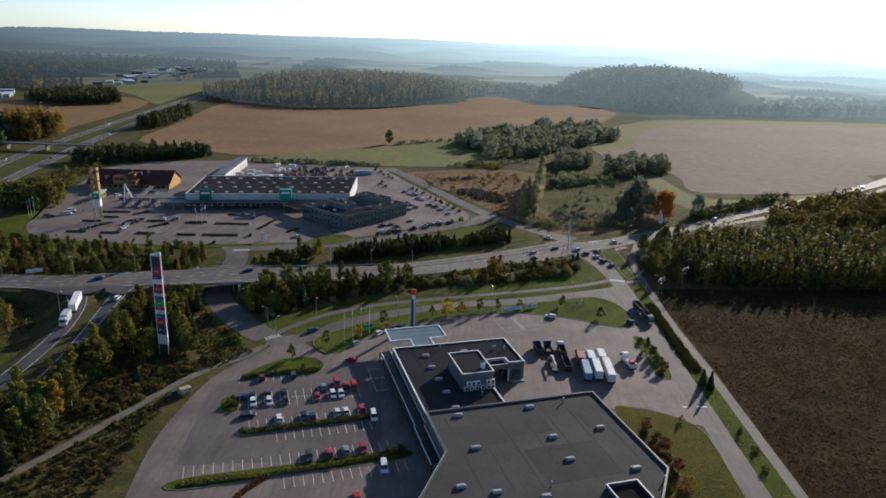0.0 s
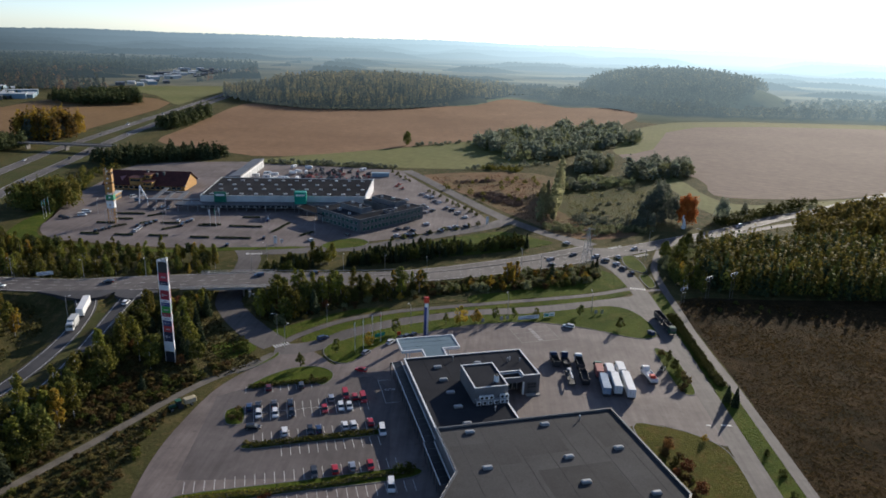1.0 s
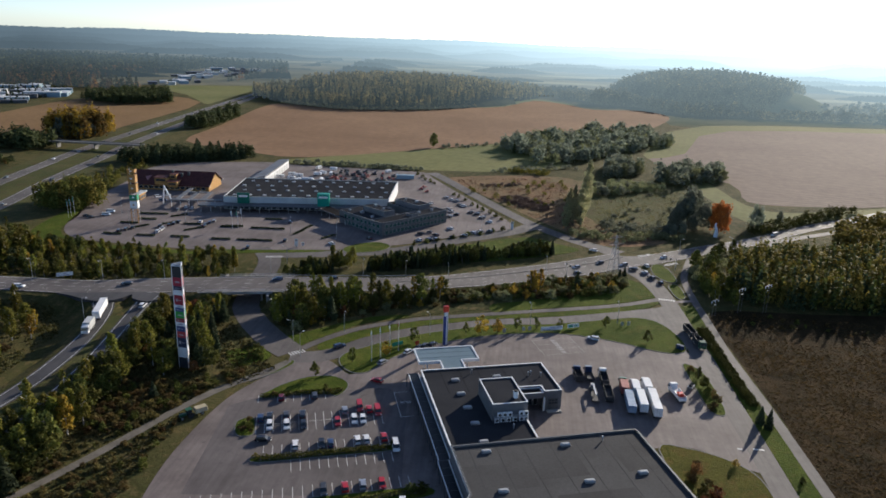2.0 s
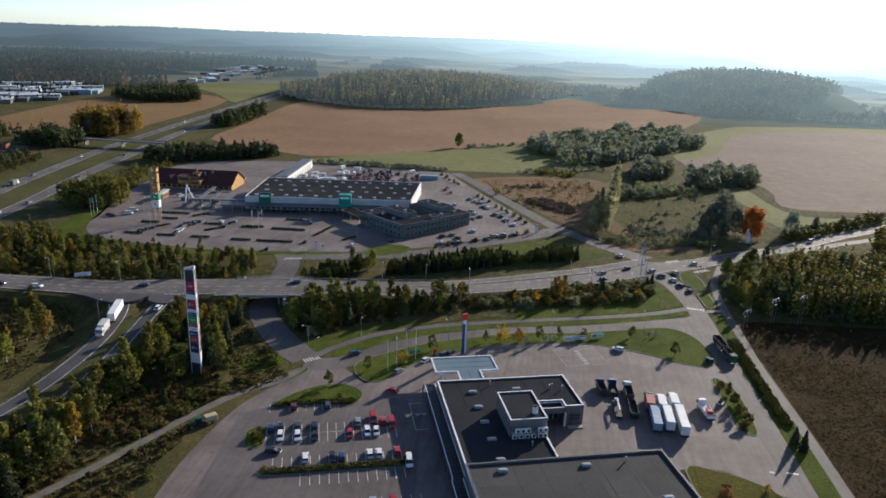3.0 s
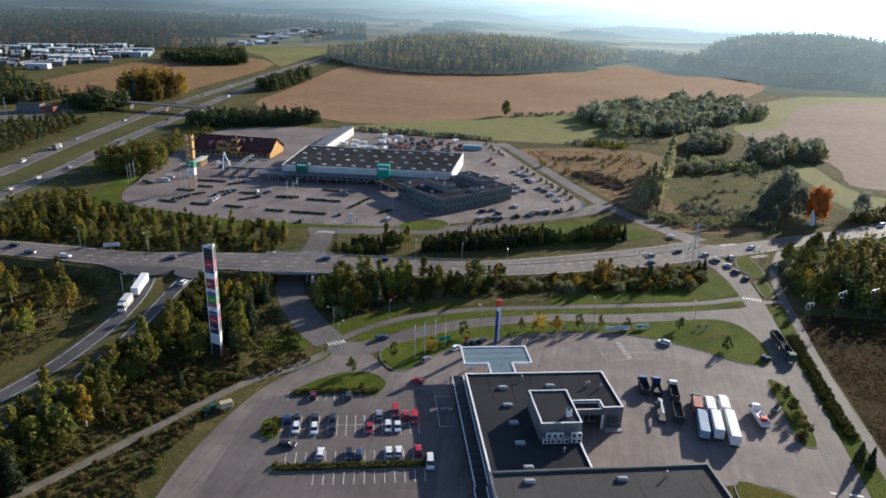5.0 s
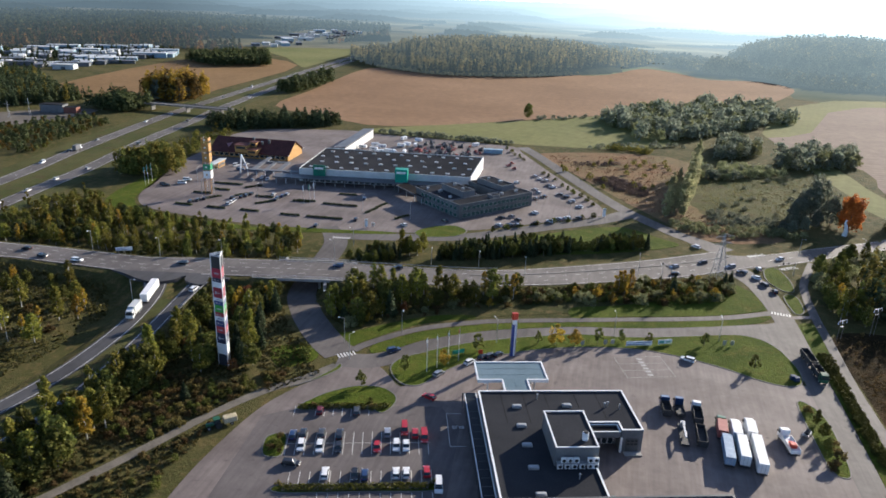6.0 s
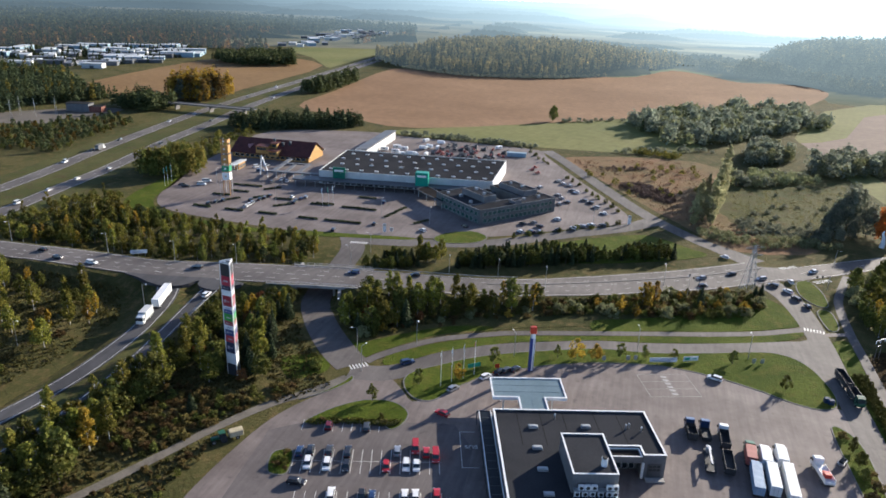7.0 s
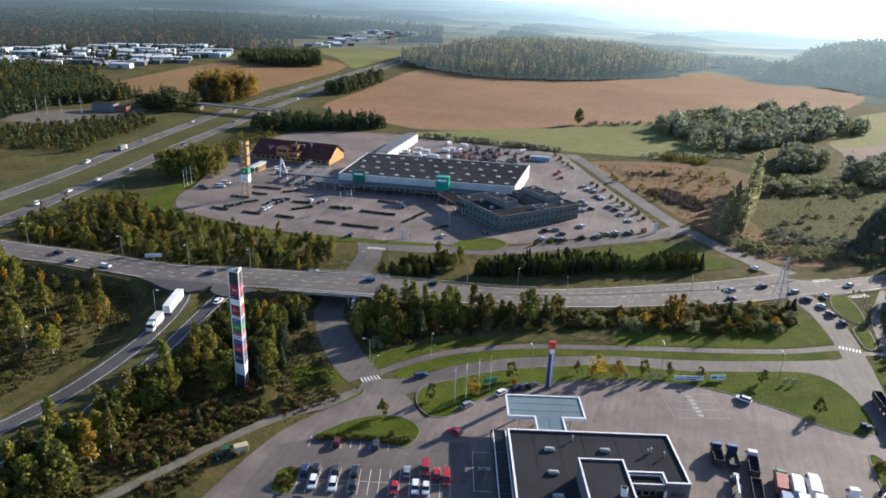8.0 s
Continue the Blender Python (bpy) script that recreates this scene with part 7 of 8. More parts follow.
trailer(40.2, 210.4, 91, 8.4, CHASSIS, "dark empty tipper trailer", open_top=True, z1=2.4)
low = thing("low_loader", pose(35.6, 211.0, 0.05, 0, 0, 92), "low loader trailer with a folded grey crane", "trailer")
part("deck", boxes((-5.5, 4.5, -1.2, 1.2, 0.7, 0.95), bevel=0.03), CHASSIS, low)
bm = boxes((2.2, 4.0, -0.6, 0.6, 0.95, 2.3), (-4.5, 3.2, -0.25, 0.25, 2.3, 2.7))
tube(bm, (-4.4, 0, 2.5), (-1.5, 0, 1.3), 0.18)
part("crane", bm, STEEL, low, "grey folded crane arm")
wheels(low, [(a, b * 1.05) for a in (-4.2, -2.9, 3.4) for b in (1, -1)], 0.5, 0.34)
pump = lorry(63.0, 214.3, 100, 9.6, WHITE, WHITE, "white lorry with red machinery on its deck", z1=1.7, name="machine_lorry")
part("machine", boxes((-3.4, -1.8, -0.8, 0.8, 1.75, 2.9), (-1.6, -0.6, -0.5, 0.5, 1.75, 2.3), bevel=0.08), PYLON_RED, pump, "red machine on the deck")
part("rail", boxes((-4.6, 2.2, -1.3, -1.2, 1.7, 2.3), (-4.6, 2.2, 1.2, 1.3, 1.7, 2.3)), WHITE, pump)
small = thing("car_trailer", pose(69.2, 221.2, 0.1, 0, 0, 60), "small open car trailer with a dark load", "trailer")
part("bed", boxes((-1.6, 1.6, -0.8, 0.8, 0.5, 1.0)), STEEL, small)
part("load", boxes((-1.3, 1.2, -0.6, 0.6, 1.0, 1.5), bevel=0.1), BLACK, small)
part("drawbar", boxes((1.6, 2.8, -0.06, 0.06, 0.5, 0.6)), STEEL, small)
wheels(small, [(0, 0.9), (0, -0.9)], 0.3, 0.2)
lorry(80.6, 257.0, -84, 8.6, GREEN_PAINT, CHASSIS, "dark timber lorry with a green cab", 0.1, True, 2.8, "timber_lorry")
trailer(79.6, 267.6, -84, 9.6, CHASSIS, "dark open timber trailer", 0.1, True, 2.8)
# the articulated lorry on the slip road, pitched with the slope
lorry(-146.6, 224.5, -74, 8.8, WHITE, BEIGE, "white box lorry driving down the slip road", land_at(-146.6, 224.5) + 0.21)
tr2 = trailer(-150.2, 238.6, -72, 13.4, WHITE, "long white box trailer behind a lorry", land_at(-150.2, 238.6) + 0.1)
tr2.rotation_euler[1] = radians(2.5)
lorry(-352, 440, 103, 9, WHITE, GREY_WALL, "grey lorry on the motorway", 0.1)

tractor = thing("tractor", pose(-87.2, 177.5, 0.02, 0, 0, 225), "green tractor with yellow wheels on the verge", "tractor")
part("bonnet", boxes((0.3, 2.4, -0.45, 0.45, 0.9, 1.7), bevel=0.08), GREEN_PAINT, tractor)
cb = part("cab", boxes((-1.2, 0.3, -0.75, 0.75, 1.0, 2.6), bevel=0.1), GLASS, tractor, "glazed cab")
part("cab_roof", boxes((-1.3, 0.4, -0.85, 0.85, 2.6, 2.75)), GREEN_PAINT, cb)
wheels(tractor, [(1.8, 0.8), (1.8, -0.8)], 0.55, 0.4)
for s in (-1, 1):
    bm = bmesh.new()
    tube(bm, (-0.8, s * 0.7, 0.9), (-0.8, s * 1.25, 0.9), 0.9, n=18)
    part("rear_wheel", bm, BLACK, tractor)
cart = thing("farm_trailer", pose(-84.4, 180.4, 0.02, 0, 0, 225), "tan tarpaulin-covered farm trailer behind the tractor", "trailer")
part("body", boxes((-1.8, 1.8, -1.1, 1.1, 0.8, 2.4), bevel=0.15), surface("tan_canvas", (0.36, 0.30, 0.19), (0.48, 0.41, 0.28), 0.5, 3, 0.8), cart)
part("drawbar", boxes((1.8, 3.0, -0.08, 0.08, 0.6, 0.75)), CHASSIS, cart)
wheels(cart, [(-0.2, 1.0), (-0.2, -1.0)], 0.5, 0.35)

# caravans, containers and machinery in the yard behind the store
cv = thing("caravan", pose(-167, 535, 0.03, 0, 0, 15), "white caravan for sale in the yard", "caravan", "caravans in the yard")
part("body", boxes((-3, 3, -1.2, 1.2, 0.6, 2.9), bevel=0.3), WHITE, cv)
part("window", boxes((-1, 1, -1.23, -1.19, 1.6, 2.2)), GLASS, cv)
wheels(cv, [(0, 1.0), (0, -1.0)], 0.35, 0.25)
yr = np.random.default_rng(60)
for x, y in ((-156, 514), (-173, 524), (-160, 531), (-151, 518), (-145, 547), (-139, 519), (-148, 541), (-141, 565), (-154, 567), (-95, 566), (-146, 517), (-163, 520), (-138, 545)):
    copy_thing(cv, pose(x, y, 0.03, 0, 0, yr.uniform(0, 180)))
mc = thing("farm_machine", pose(-130, 532, 0.03), "red farm machine in the yard", "machine", "machines in the yard")
part("frame", boxes((-1.6, 1.6, -1.0, 1.0, 0.4, 1.0), (-1.0, 0.4, -0.7, 0.7, 1.0, 1.9), (0.6, 2.6, -0.15, 0.15, 0.8, 1.1), bevel=0.06), TARP_RED, mc)
wheels(mc, [(-0.9, 1.0), (-0.9, -1.0)], 0.55, 0.3)
md = thing("excavator", pose(-110, 540, 0.03), "dark excavator in the yard", "machine", "machines in the yard")
part("body", boxes((-1.6, 1.4, -1.2, 1.2, 0.8, 2.2), (0.2, 1.4, -1.1, 0.1, 2.2, 3.0), bevel=0.1), DARK_WALL, md)
part("track_unit", boxes((-1.9, 1.9, -1.4, -0.8, 0, 0.8), (-1.9, 1.9, 0.8, 1.4, 0, 0.8), bevel=0.2), BLACK, md)
bm = bmesh.new()
tube(bm, (1.2, 0.5, 1.6), (3.2, 0.5, 3.6), 0.2)
tube(bm, (3.2, 0.5, 3.6), (4.6, 0.5, 1.4), 0.16)
part("arm", bm, DARK_WALL, md)
for x, y in scatter([(-140, 522), (-92, 517), (-84, 540), (-92, 562), (-128, 565), (-138, 545)], 42, 4.2, yr):
    copy_thing(mc if yr.uniform() < 0.4 else md, pose(x, y, 0.03, 0, 0, yr.uniform(0, 360)))
for x, y in ((-59, 517), (-55, 502), (-60, 509)):
    copy_thing(mc, pose(x, y, 0.03, 0, 0, yr.uniform(0, 360)))
ct = thing("site_hut", pose(-78, 548, 0.03, 0, 0, 8), "blue site hut in the yard", "hut")
part("wall", boxes((-7, 7, -2, 2, 0, 2.8), bevel=0.05), TOWN_WALLS[3], ct)
part("roof", boxes((-7.3, 7.3, -2.3, 2.3, 2.8, 3.0)), TOWN_WALLS[3], ct)

# ---- painted lines ----
def marking(parent, m, mesh_ob):
    return shared("paint_line", mesh_ob, parent, m)


lot_ob = bpy.data.objects["pavement_lot"]
line_a = part("paint_line", boxes((-0.07, 0.07, -2.4, 2.4, 0.05, 0.058)), LINE, lot_ob)
line_a.matrix_basis = NEAR @ pose(-51.5, 0.6, 0)
line_b = part("paint_line", boxes((-0.07, 0.07, -4.8, 4.8, 0.05, 0.058)), LINE, lot_ob)
line_b.matrix_basis = NEAR @ pose(-51.5, -14.6, 0)
for i in range(7):
    marking(lot_ob, NEAR @ pose(-45.6 + i * 2.48, 0.3, 0), line_a)
for i in range(1, 16):
    marking(lot_ob, NEAR @ pose(-51.5 + i * 2.46, -14.6, 0), line_b)
for v, u0, n in ((-28.4, -49.0, 15), (-36.6, -41.6, 12), (-48.2, -66.0, 23), (-58.8, -41.0, 14)):
    for i in range(n):
        marking(lot_ob, NEAR @ pose(u0 + i * 2.48, v, 0), line_a)
line_c = part("paint_line", boxes((-19, 19, -0.05, 0.05, 0.05, 0.057)), LINE, lot_ob)
line_c.matrix_basis = NEAR @ pose(-33, -14.6, 0)
# bus bay by the arcade
bus = part("paint_line", boxes((-8.9, -8.75, -16.5, -1.2, 0.05, 0.058), (-8.9, -4.6, -1.35, -1.2, 0.05, 0.058), (-8.9, -4.6, -16.5, -16.35, 0.05, 0.058)), LINE, lot_ob)
bus.matrix_basis = NEAR.copy()
txt = bpy.data.curves.new("bus_word", "FONT")
txt.body, txt.size, txt.align_x, txt.align_y, txt.extrude = "BUS", 2.0, "CENTER", "CENTER", 0.004
txt.materials.append(LINE)
word = new("bus_word", txt)
word.parent, word.matrix_basis = lot_ob, NEAR @ pose(-6.0, -7.8, 0.06, 0, 0, 180)
FADED = surface("worn_road_paint", (0.22, 0.21, 0.20), (0.40, 0.39, 0.37), 0.5, 2.5, 0.7, tone=0.5)
# hatched box for large vehicles
bay = part("paint_line", boxes((-8, 8, -6.6, -6.45, 0.05, 0.058), (-8, 8, 6.45, 6.6, 0.05, 0.058), (-8, -7.85, -6.6, 6.6, 0.05, 0.058), (7.85, 8, -6.6, 6.6, 0.05, 0.058), (-8, 8, -2.2, -2.05, 0.05, 0.058), (-8, 8, 2.1, 2.25, 0.05, 0.058)), FADED, lot_ob)
bay.matrix_basis = pose(26, 247.3, 0, 0, 0, 20)
for i in range(6):
    b_ = part("paint_line", boxes((-0.9, 0.9, -0.6, 0.6, 0.05, 0.058)), FADED, lot_ob)
    b_.matrix_basis = pose(26, 247.3, 0, 0, 0, 20) @ pose(0.2, -5 + i * 2.0, 0)


def side_points(rows, off, n=8):
    """The line of a road moved sideways by off(half width)."""
    r = smooth_line(rows, n)
    d = np.gradient(r[:, :2], axis=0)
    d /= np.linalg.norm(d, axis=1)[:, None]
    s = np.stack([-d[:, 1], d[:, 0]], 1)
    return [(x + s[i][0] * off(w), y + s[i][1] * off(w), z, math.atan2(d[i][1], d[i][0])) for i, (x, y, z, w) in enumerate(r)]


def edge_line(road, rows, off, lift, width=0.09):
    ribbon("paint_line", [(x, y, z, width) for x, y, z, _ in side_points(rows, off)], LINE, bpy.data.objects[road], lift, n=1)


dash = None


def dashes(road, rows, off, lift, every=9.0, length=3.0, x_range=(-9999, 9999)):
    global dash
    p = np.array(side_points(rows, off, 16))
    run = np.concatenate([[0], np.cumsum(np.hypot(*np.diff(p[:, :2], axis=0).T))])
    for s in np.arange(2, run[-1] - 3, every):
        x, y, z = (np.interp(s, run, p[:, k]) for k in range(3))
        a = math.degrees(np.interp(s, run, np.unwrap(p[:, 3])))
        if not x_range[0] < x < x_range[1]:
            continue
        if dash is None:
            dash = part("lane_dash", boxes((-1.5, 1.5, -0.075, 0.075, 0, 0.008)), LINE)
            dash.parent, dash.matrix_basis = bpy.data.objects[road], pose(x, y, z + lift, 0, 0, a)
        else:
            shared("lane_dash", dash, bpy.data.objects[road], pose(x, y, z + lift, 0, 0, a))


for off in (lambda w: w - 0.7, lambda w: -w + 0.7):
    edge_line("road_main", MAIN[1:], off, 0.135)
    edge_line("road_ramp_down", RAMP_DOWN, off, 0.155)
    edge_line("road_ramp_up", RAMP_UP, off, 0.155)
    edge_line("road_highway_west", HIGH_A, off, 0.07, 0.12)
    edge_line("road_highway_east", HIGH_B, off, 0.07, 0.12)
    edge_line("road_main_east", EAST_MAIN[1:], off, 0.07)
dashes("road_main", MAIN[2:], lambda w: 0.0, 0.13, 6.0)
dashes("road_main", MAIN[2:], lambda w: w * 0.48, 0.13, 9.0, 3, (-230, 60))
dashes("road_main", MAIN[2:], lambda w: -w * 0.48, 0.13, 9.0, 3, (-230, 60))
dashes("road_main_east", EAST_MAIN[1:], lambda w: 0.0, 0.065, 12.0)
dashes("road_highway_west", HIGH_A[:8], lambda w: 0.0, 0.065, 15.0)
dashes("road_highway_east", HIGH_B[:8], lambda w: 0.0, 0.065, 15.0)


def zebra(road, x, y, turn, n, length=2.6):
    first = None
    for i in range(n):
        m = pose(x, y, 0, 0, 0, turn) @ pose(0, (i - (n - 1) / 2) * 1.05, 0)
        if first is None:
            first = part("crossing_bar", boxes((-length / 2, length / 2, -0.25, 0.25, 0.062, 0.07)), LINE, bpy.data.objects[road])
            first.matrix_basis = m
        else:
            shared("crossing_bar", first, bpy.data.objects[road], m)


zebra("road_underpass", -68.6, 225.6, -48, 6)
zebra("road_side", 78.4, 306, 83, 7, 2.4)
zebra("road_underpass", -112.8, 331.5, -78, 8)
zebra("road_main_east", 80, 374, 125, 9)
zebra("road_main_east", 92, 361, 125, 9)
for x, y in ((74.6, 185.5), (79.2, 186), (80.9, 186)):
    part("paint_line", boxes((-0.7, 0.7, -0.35, 0.35, 0.062, 0.07)), LINE, bpy.data.objects["road_side"]).matrix_basis = pose(x, y, 0)

# ---- bridge over the access road ----
bridge = thing("road_bridge", pose(0, 0, 0), "concrete road bridge over the access road", "bridge")
bp = [q for q in side_points(MAIN, lambda w: 0.0) if -126 < q[0] < -84]
for s in (-1, 1):
    e = [q for q in side_points(MAIN, lambda w: s * (w + 0.9)) if -124 < q[0] < -86]
    ribbon("edge_beam", [(x, y, z, 0.3) for x, y, z, _ in e], CONCRETE, bridge, 0.22, 1.15, 1)
    for k in range(len(e) - 1):
        (x0, y0, z0, _), (x1, y1, z1, _) = e[k], e[k + 1]
        n = max(1, int(math.hypot(x1 - x0, y1 - y0) / 2))
        for i in range(n):
            f = i / n
            x, y, z = x0 + (x1 - x0) * f, y0 + (y1 - y0) * f, z0 + (z1 - z0) * f + 0.2
            part("rail_post", boxes((x - 0.05, x + 0.05, y - 0.05, y + 0.05, z, z + 1.0)), STEEL, bridge)
    for h_ in (0.55, 0.95):
        ribbon("rail", [(x, y, z, 0.04) for x, y, z, _ in e], STEEL, bridge, 0.2 + h_ + 0.08, 0.08, 1)
for s in (-1, 1):
    a = (-104.5 + s * 9.6)
    part("abutment", boxes((-0.5, 0.5, -12, 12, 0, 4.55)), CONCRETE, bridge).matrix_basis = pose(a - 2.2, 277.5, 0, 0, 0, 17.5)
for q in range(3):
    bm = bmesh.new()
    tube(bm, (0, 0, 0), (0, 0, 4.6), 0.45, n=12)
    part("column", bm, CONCRETE, bridge).matrix_basis = pose(-98.2 - q * 1.8, 272 + q * 5.5, 0)


def guard_rail(rows, off, i0, i1, lift, label="grey steel guard rail along the road"):
    pts = side_points(rows, off)[i0:i1]
    t = thing("guard_rail", pose(0, 0, 0), label, "guard rail", "guard rails")
    for z0, hh in ((0.75, 0.3),):
        ribbon("beam", [(x, y, z, 0.05) for x, y, z, _ in pts], STEEL, t, lift + z0, hh, 1)
    for x, y, z, _ in pts[::2]:
        part("post", boxes((x - 0.05, x + 0.05, y - 0.05, y + 0.05, z - 0.2, z + lift + 0.7)), STEEL, t)


guard_rail(RAMP_UP, lambda w: w + 0.5, 3, 22, 0.1)
guard_rail(MAIN, lambda w: w + 0.7, 60, 78, 0.1)


# ---- street lamps ----
def street_lamp(h=9.0, arm=1.6):
    t = thing("street_lamp", pose(0, 0, 0), "slim grey steel street lamp", "street lamp", "street lamps")
    bm = bmesh.new()
    tube(bm, (0, 0, -0.3), (0, 0, h), 0.11, 0.07, 8)
    part("pole", bm, STEEL, t)
    bm = bmesh.new()
    tube(bm, (0, 0, h - 0.05), (arm, 0, h + 0.25), 0.05, n=6)
    part("arm", bm, STEEL, t)
    part("lantern", boxes((arm - 0.2, arm + 0.55, -0.16, 0.16, h + 0.17, h + 0.33), bevel=0.04), WHITE, t, "pale lantern")
    return t


lamp_first = street_lamp()
lamp_first.matrix_basis = pose(-21, 303, land_at(-21, 303), 0, 0, 100)
for x, y, a in ((25, 329, 100), (34, 320, 110), (-199, 268.6, 270), (-168, 270.5, 270), (-143, 276, 280), (-105, 304, 200), (-23, 248.6, 130), (16, 266.3, 110), (-66.5, 223, 60), (-153.5, 233, 0), (-85.6, 252.4, 200), (-103, 322, 180), (-245, 265, 270), (62, 343, 120), (-60, 300, 290), (-42, 312, 290), (-72.4, 233.6, 200), (-56, 246, -60), (130, 388, 130), (100, 380, 310), (-176, 200, 0), (52, 274, 100)):
    copy_thing(lamp_first, pose(x, y, land_at(x, y), 0, 0, a))
for x, y in ((-212, 371), (-180, 375), (-150, 378), (-118, 375), (-230, 395), (-190, 400), (-90, 370), (-30, 420), (-10, 400)):
    copy_thing(lamp_first, pose(x, y, 0.03, 0, 0, 90))

# ---- flags ----
FLAG_WHITE = surface("white_flag", (0.65, 0.66, 0.66), (0.8, 0.8, 0.8), 0.8, 3, 0.8)
FLAG_GREEN = surface("green_flag", (0.02, 0.22, 0.14), (0.03, 0.3, 0.2), 0.8, 3, 0.8)


def flagpole(x, y, h, cloth, turn, label, broad=0.1):
    t = thing("flagpole", pose(x, y, land_at(x, y), 0, 0, turn), label, "flagpole")
    bm = bmesh.new()
    tube(bm, (0, 0, -0.2), (0, 0, h), 0.09, 0.05, 8)
    part("pole", bm, WHITE, t)
    bm = bmesh.new()
    tube(bm, (0, 0, h), (0, 0, h + 0.2), 0.1, 0.02, 8)
    part("finial", bm, STEEL, t)
    n, v, f = 7, [], []
    for i in range(n):
        for k in range(5):
            v.append((0.08 + broad * i * (1 - 0.06 * k), broad * math.sin(i * 1.3 + k * 0.4), h - 0.3 - k * 0.75 * min(1, broad * 10) - 0.12 * i))
    for i in range(n - 1):
        for k in range(4):
            f.append((i * 5 + k, i * 5 + 5 + k, i * 5 + 6 + k, i * 5 + 1 + k))
    fl = mesh_part("flag", v, f, cloth, t, smooth=True)
    md_ = fl.modifiers.new("thick", "SOLIDIFY")
    md_.thickness = 0.02
    return t


for (x, y), cl in zip(((-40.7, 222.8), (-38.2, 226), (-35.4, 229.5), (-32.7, 232.6)), (FLAG_WHITE, FLAG_WHITE, FLAG_WHITE, PYLON_RED)):
    flagpole(x, y, 12.0, cl, 200, "tall white flagpole with a limp flag on the lawn", 0.04)
for (x, y), cl in zip(((-153, 377), (-151, 380), (-150, 384)), (FLAG_WHITE, FLAG_GREEN, FLAG_WHITE)):
    flagpole(x, y, 11.0, cl, 180, "flagpole with a hanging banner in the car park")
for x, y in ((-254, 379), (-255, 383), (-256, 388)):
    flagpole(x, y, 11.0, FLAG_GREEN, 180, "flagpole at the edge of the car park")

# ---- hedges, planting and small things of the lot ----
def hedge(name, rows, w, h, leaf, label, n, seed, size=0.2):
    """A clipped hedge: leaf sprays filling a long strip, over a dark core of twigs."""
    r = np.random.default_rng(seed)
    pts = smooth_line(rows, 10)
    run = np.concatenate([[0], np.cumsum(np.hypot(*np.diff(pts, axis=0).T))])
    s = r.uniform(0, run[-1], n)
    x, y = np.interp(s, run, pts[:, 0]), np.interp(s, run, pts[:, 1])
    bumps = 0.75 + 0.35 * np.array([noise.noise(Vector((a * 0.45, seed, 0))) for a in s])
    ang = r.uniform(0, np.pi, n)
    o = np.stack([r.uniform(-1, 1, n) * w / 2, r.uniform(-1, 1, n) * w / 2, np.abs(np.sin(ang)) * h * bumps * r.uniform(0.5, 1, n) + 0.05], 1)
    c_ = np.stack([x, y, np.zeros(n)], 1) + o
    t = thing(name, pose(0, 0, 0), label, "hedge")
    q = new("foliage", quads_mesh("foliage", leaf_quads(c_, o * np.array([1, 1, 0.5]), size, r), leaf))
    q.parent = t
    ribbon("twig_core", [(a, b, 0, w * 0.36) for a, b in rows], BARK, t, h * 0.4, h * 0.4, 4)
    return t


def near(u, v):
    p = NEAR @ Vector((u, v, 0))
    return (p.x, p.y)


def strip(name, u0, u1, v0, v1, label):
    return lawn([near(u0, v0), near((u0 + u1) / 2, v0), near(u1, v0), near(u1, v1), near((u0 + u1) / 2, v1), near(u0, v1)], label, name)


strip("lawn_row_a", -50.5, -14.2, -30.9, -33.7, "narrow planted strip between parking rows")
strip("lawn_row_b", -67, -9, -51.0, -55.6, "grass strip with a hedge between parking rows")
hedge("hedge", [near(-50, -32.3), near(-40, -32.4), near(-28, -32.2), near(-15, -32.3)], 2.2, 1.25, LEAF["green"], "low dark green hedge between parking rows", 3600, 71)
hedge("hedge", [near(-45, -54.4), near(-30, -54.2), near(-18, -53.2), near(-10, -53)], 1.8, 1.1, LEAF["green"], "low hedge in a grass strip", 2600, 72)
hedge("hedge", [near(-66, -53.4), near(-56, -53.6), near(-45, -54.5)], 2.2, 1.2, LEAF["birch"], "yellowing hedge at the end of the car park", 1900, 73)
hedge("hedge", [near(-45, -55), near(-51, -60), near(-57, -68)], 1.6, 0.9, LEAF["rust"], "rust-brown hedge across the parking rows", 1500, 74)
hedge("hedge", [(-69.5, 192.5), (-64, 194.8), (-57, 197.2), (-49, 198.8), (-46.5, 201)], 2.0, 1.3, LEAF["green"], "green hedge along the grass island", 2800, 75)
for u, v, s in ((-53.6, -11.8, 0.6), (-54.6, -14.0, 0.7), (-53.2, -16.2, 0.65), (-55.5, -16.8, 0.6), (-52.6, -18.6, 0.5), (-46.5, 2.5, 0.6), (-30.5, 4.0, 0.65), (-29.5, 2.0, 0.6), (-9.5, -53, 1.0), (-11.5, -52.5, 0.9), (-13.5, -31.8, 0.7), (-12.8, -33, 0.6), (-51, -31, 0.5)):
    x, y = near(u, v)
    (SHRUB if s > 0.62 else BUSH).plant(x, y, s, 0.1)
lawn([near(-52.2, -10.6), near(-56.6, -11), near(-57.5, -15), near(-56.5, -19.5), near(-52.2, -19.5)], "planted kerbed island with low bushes", "lawn_bushes")
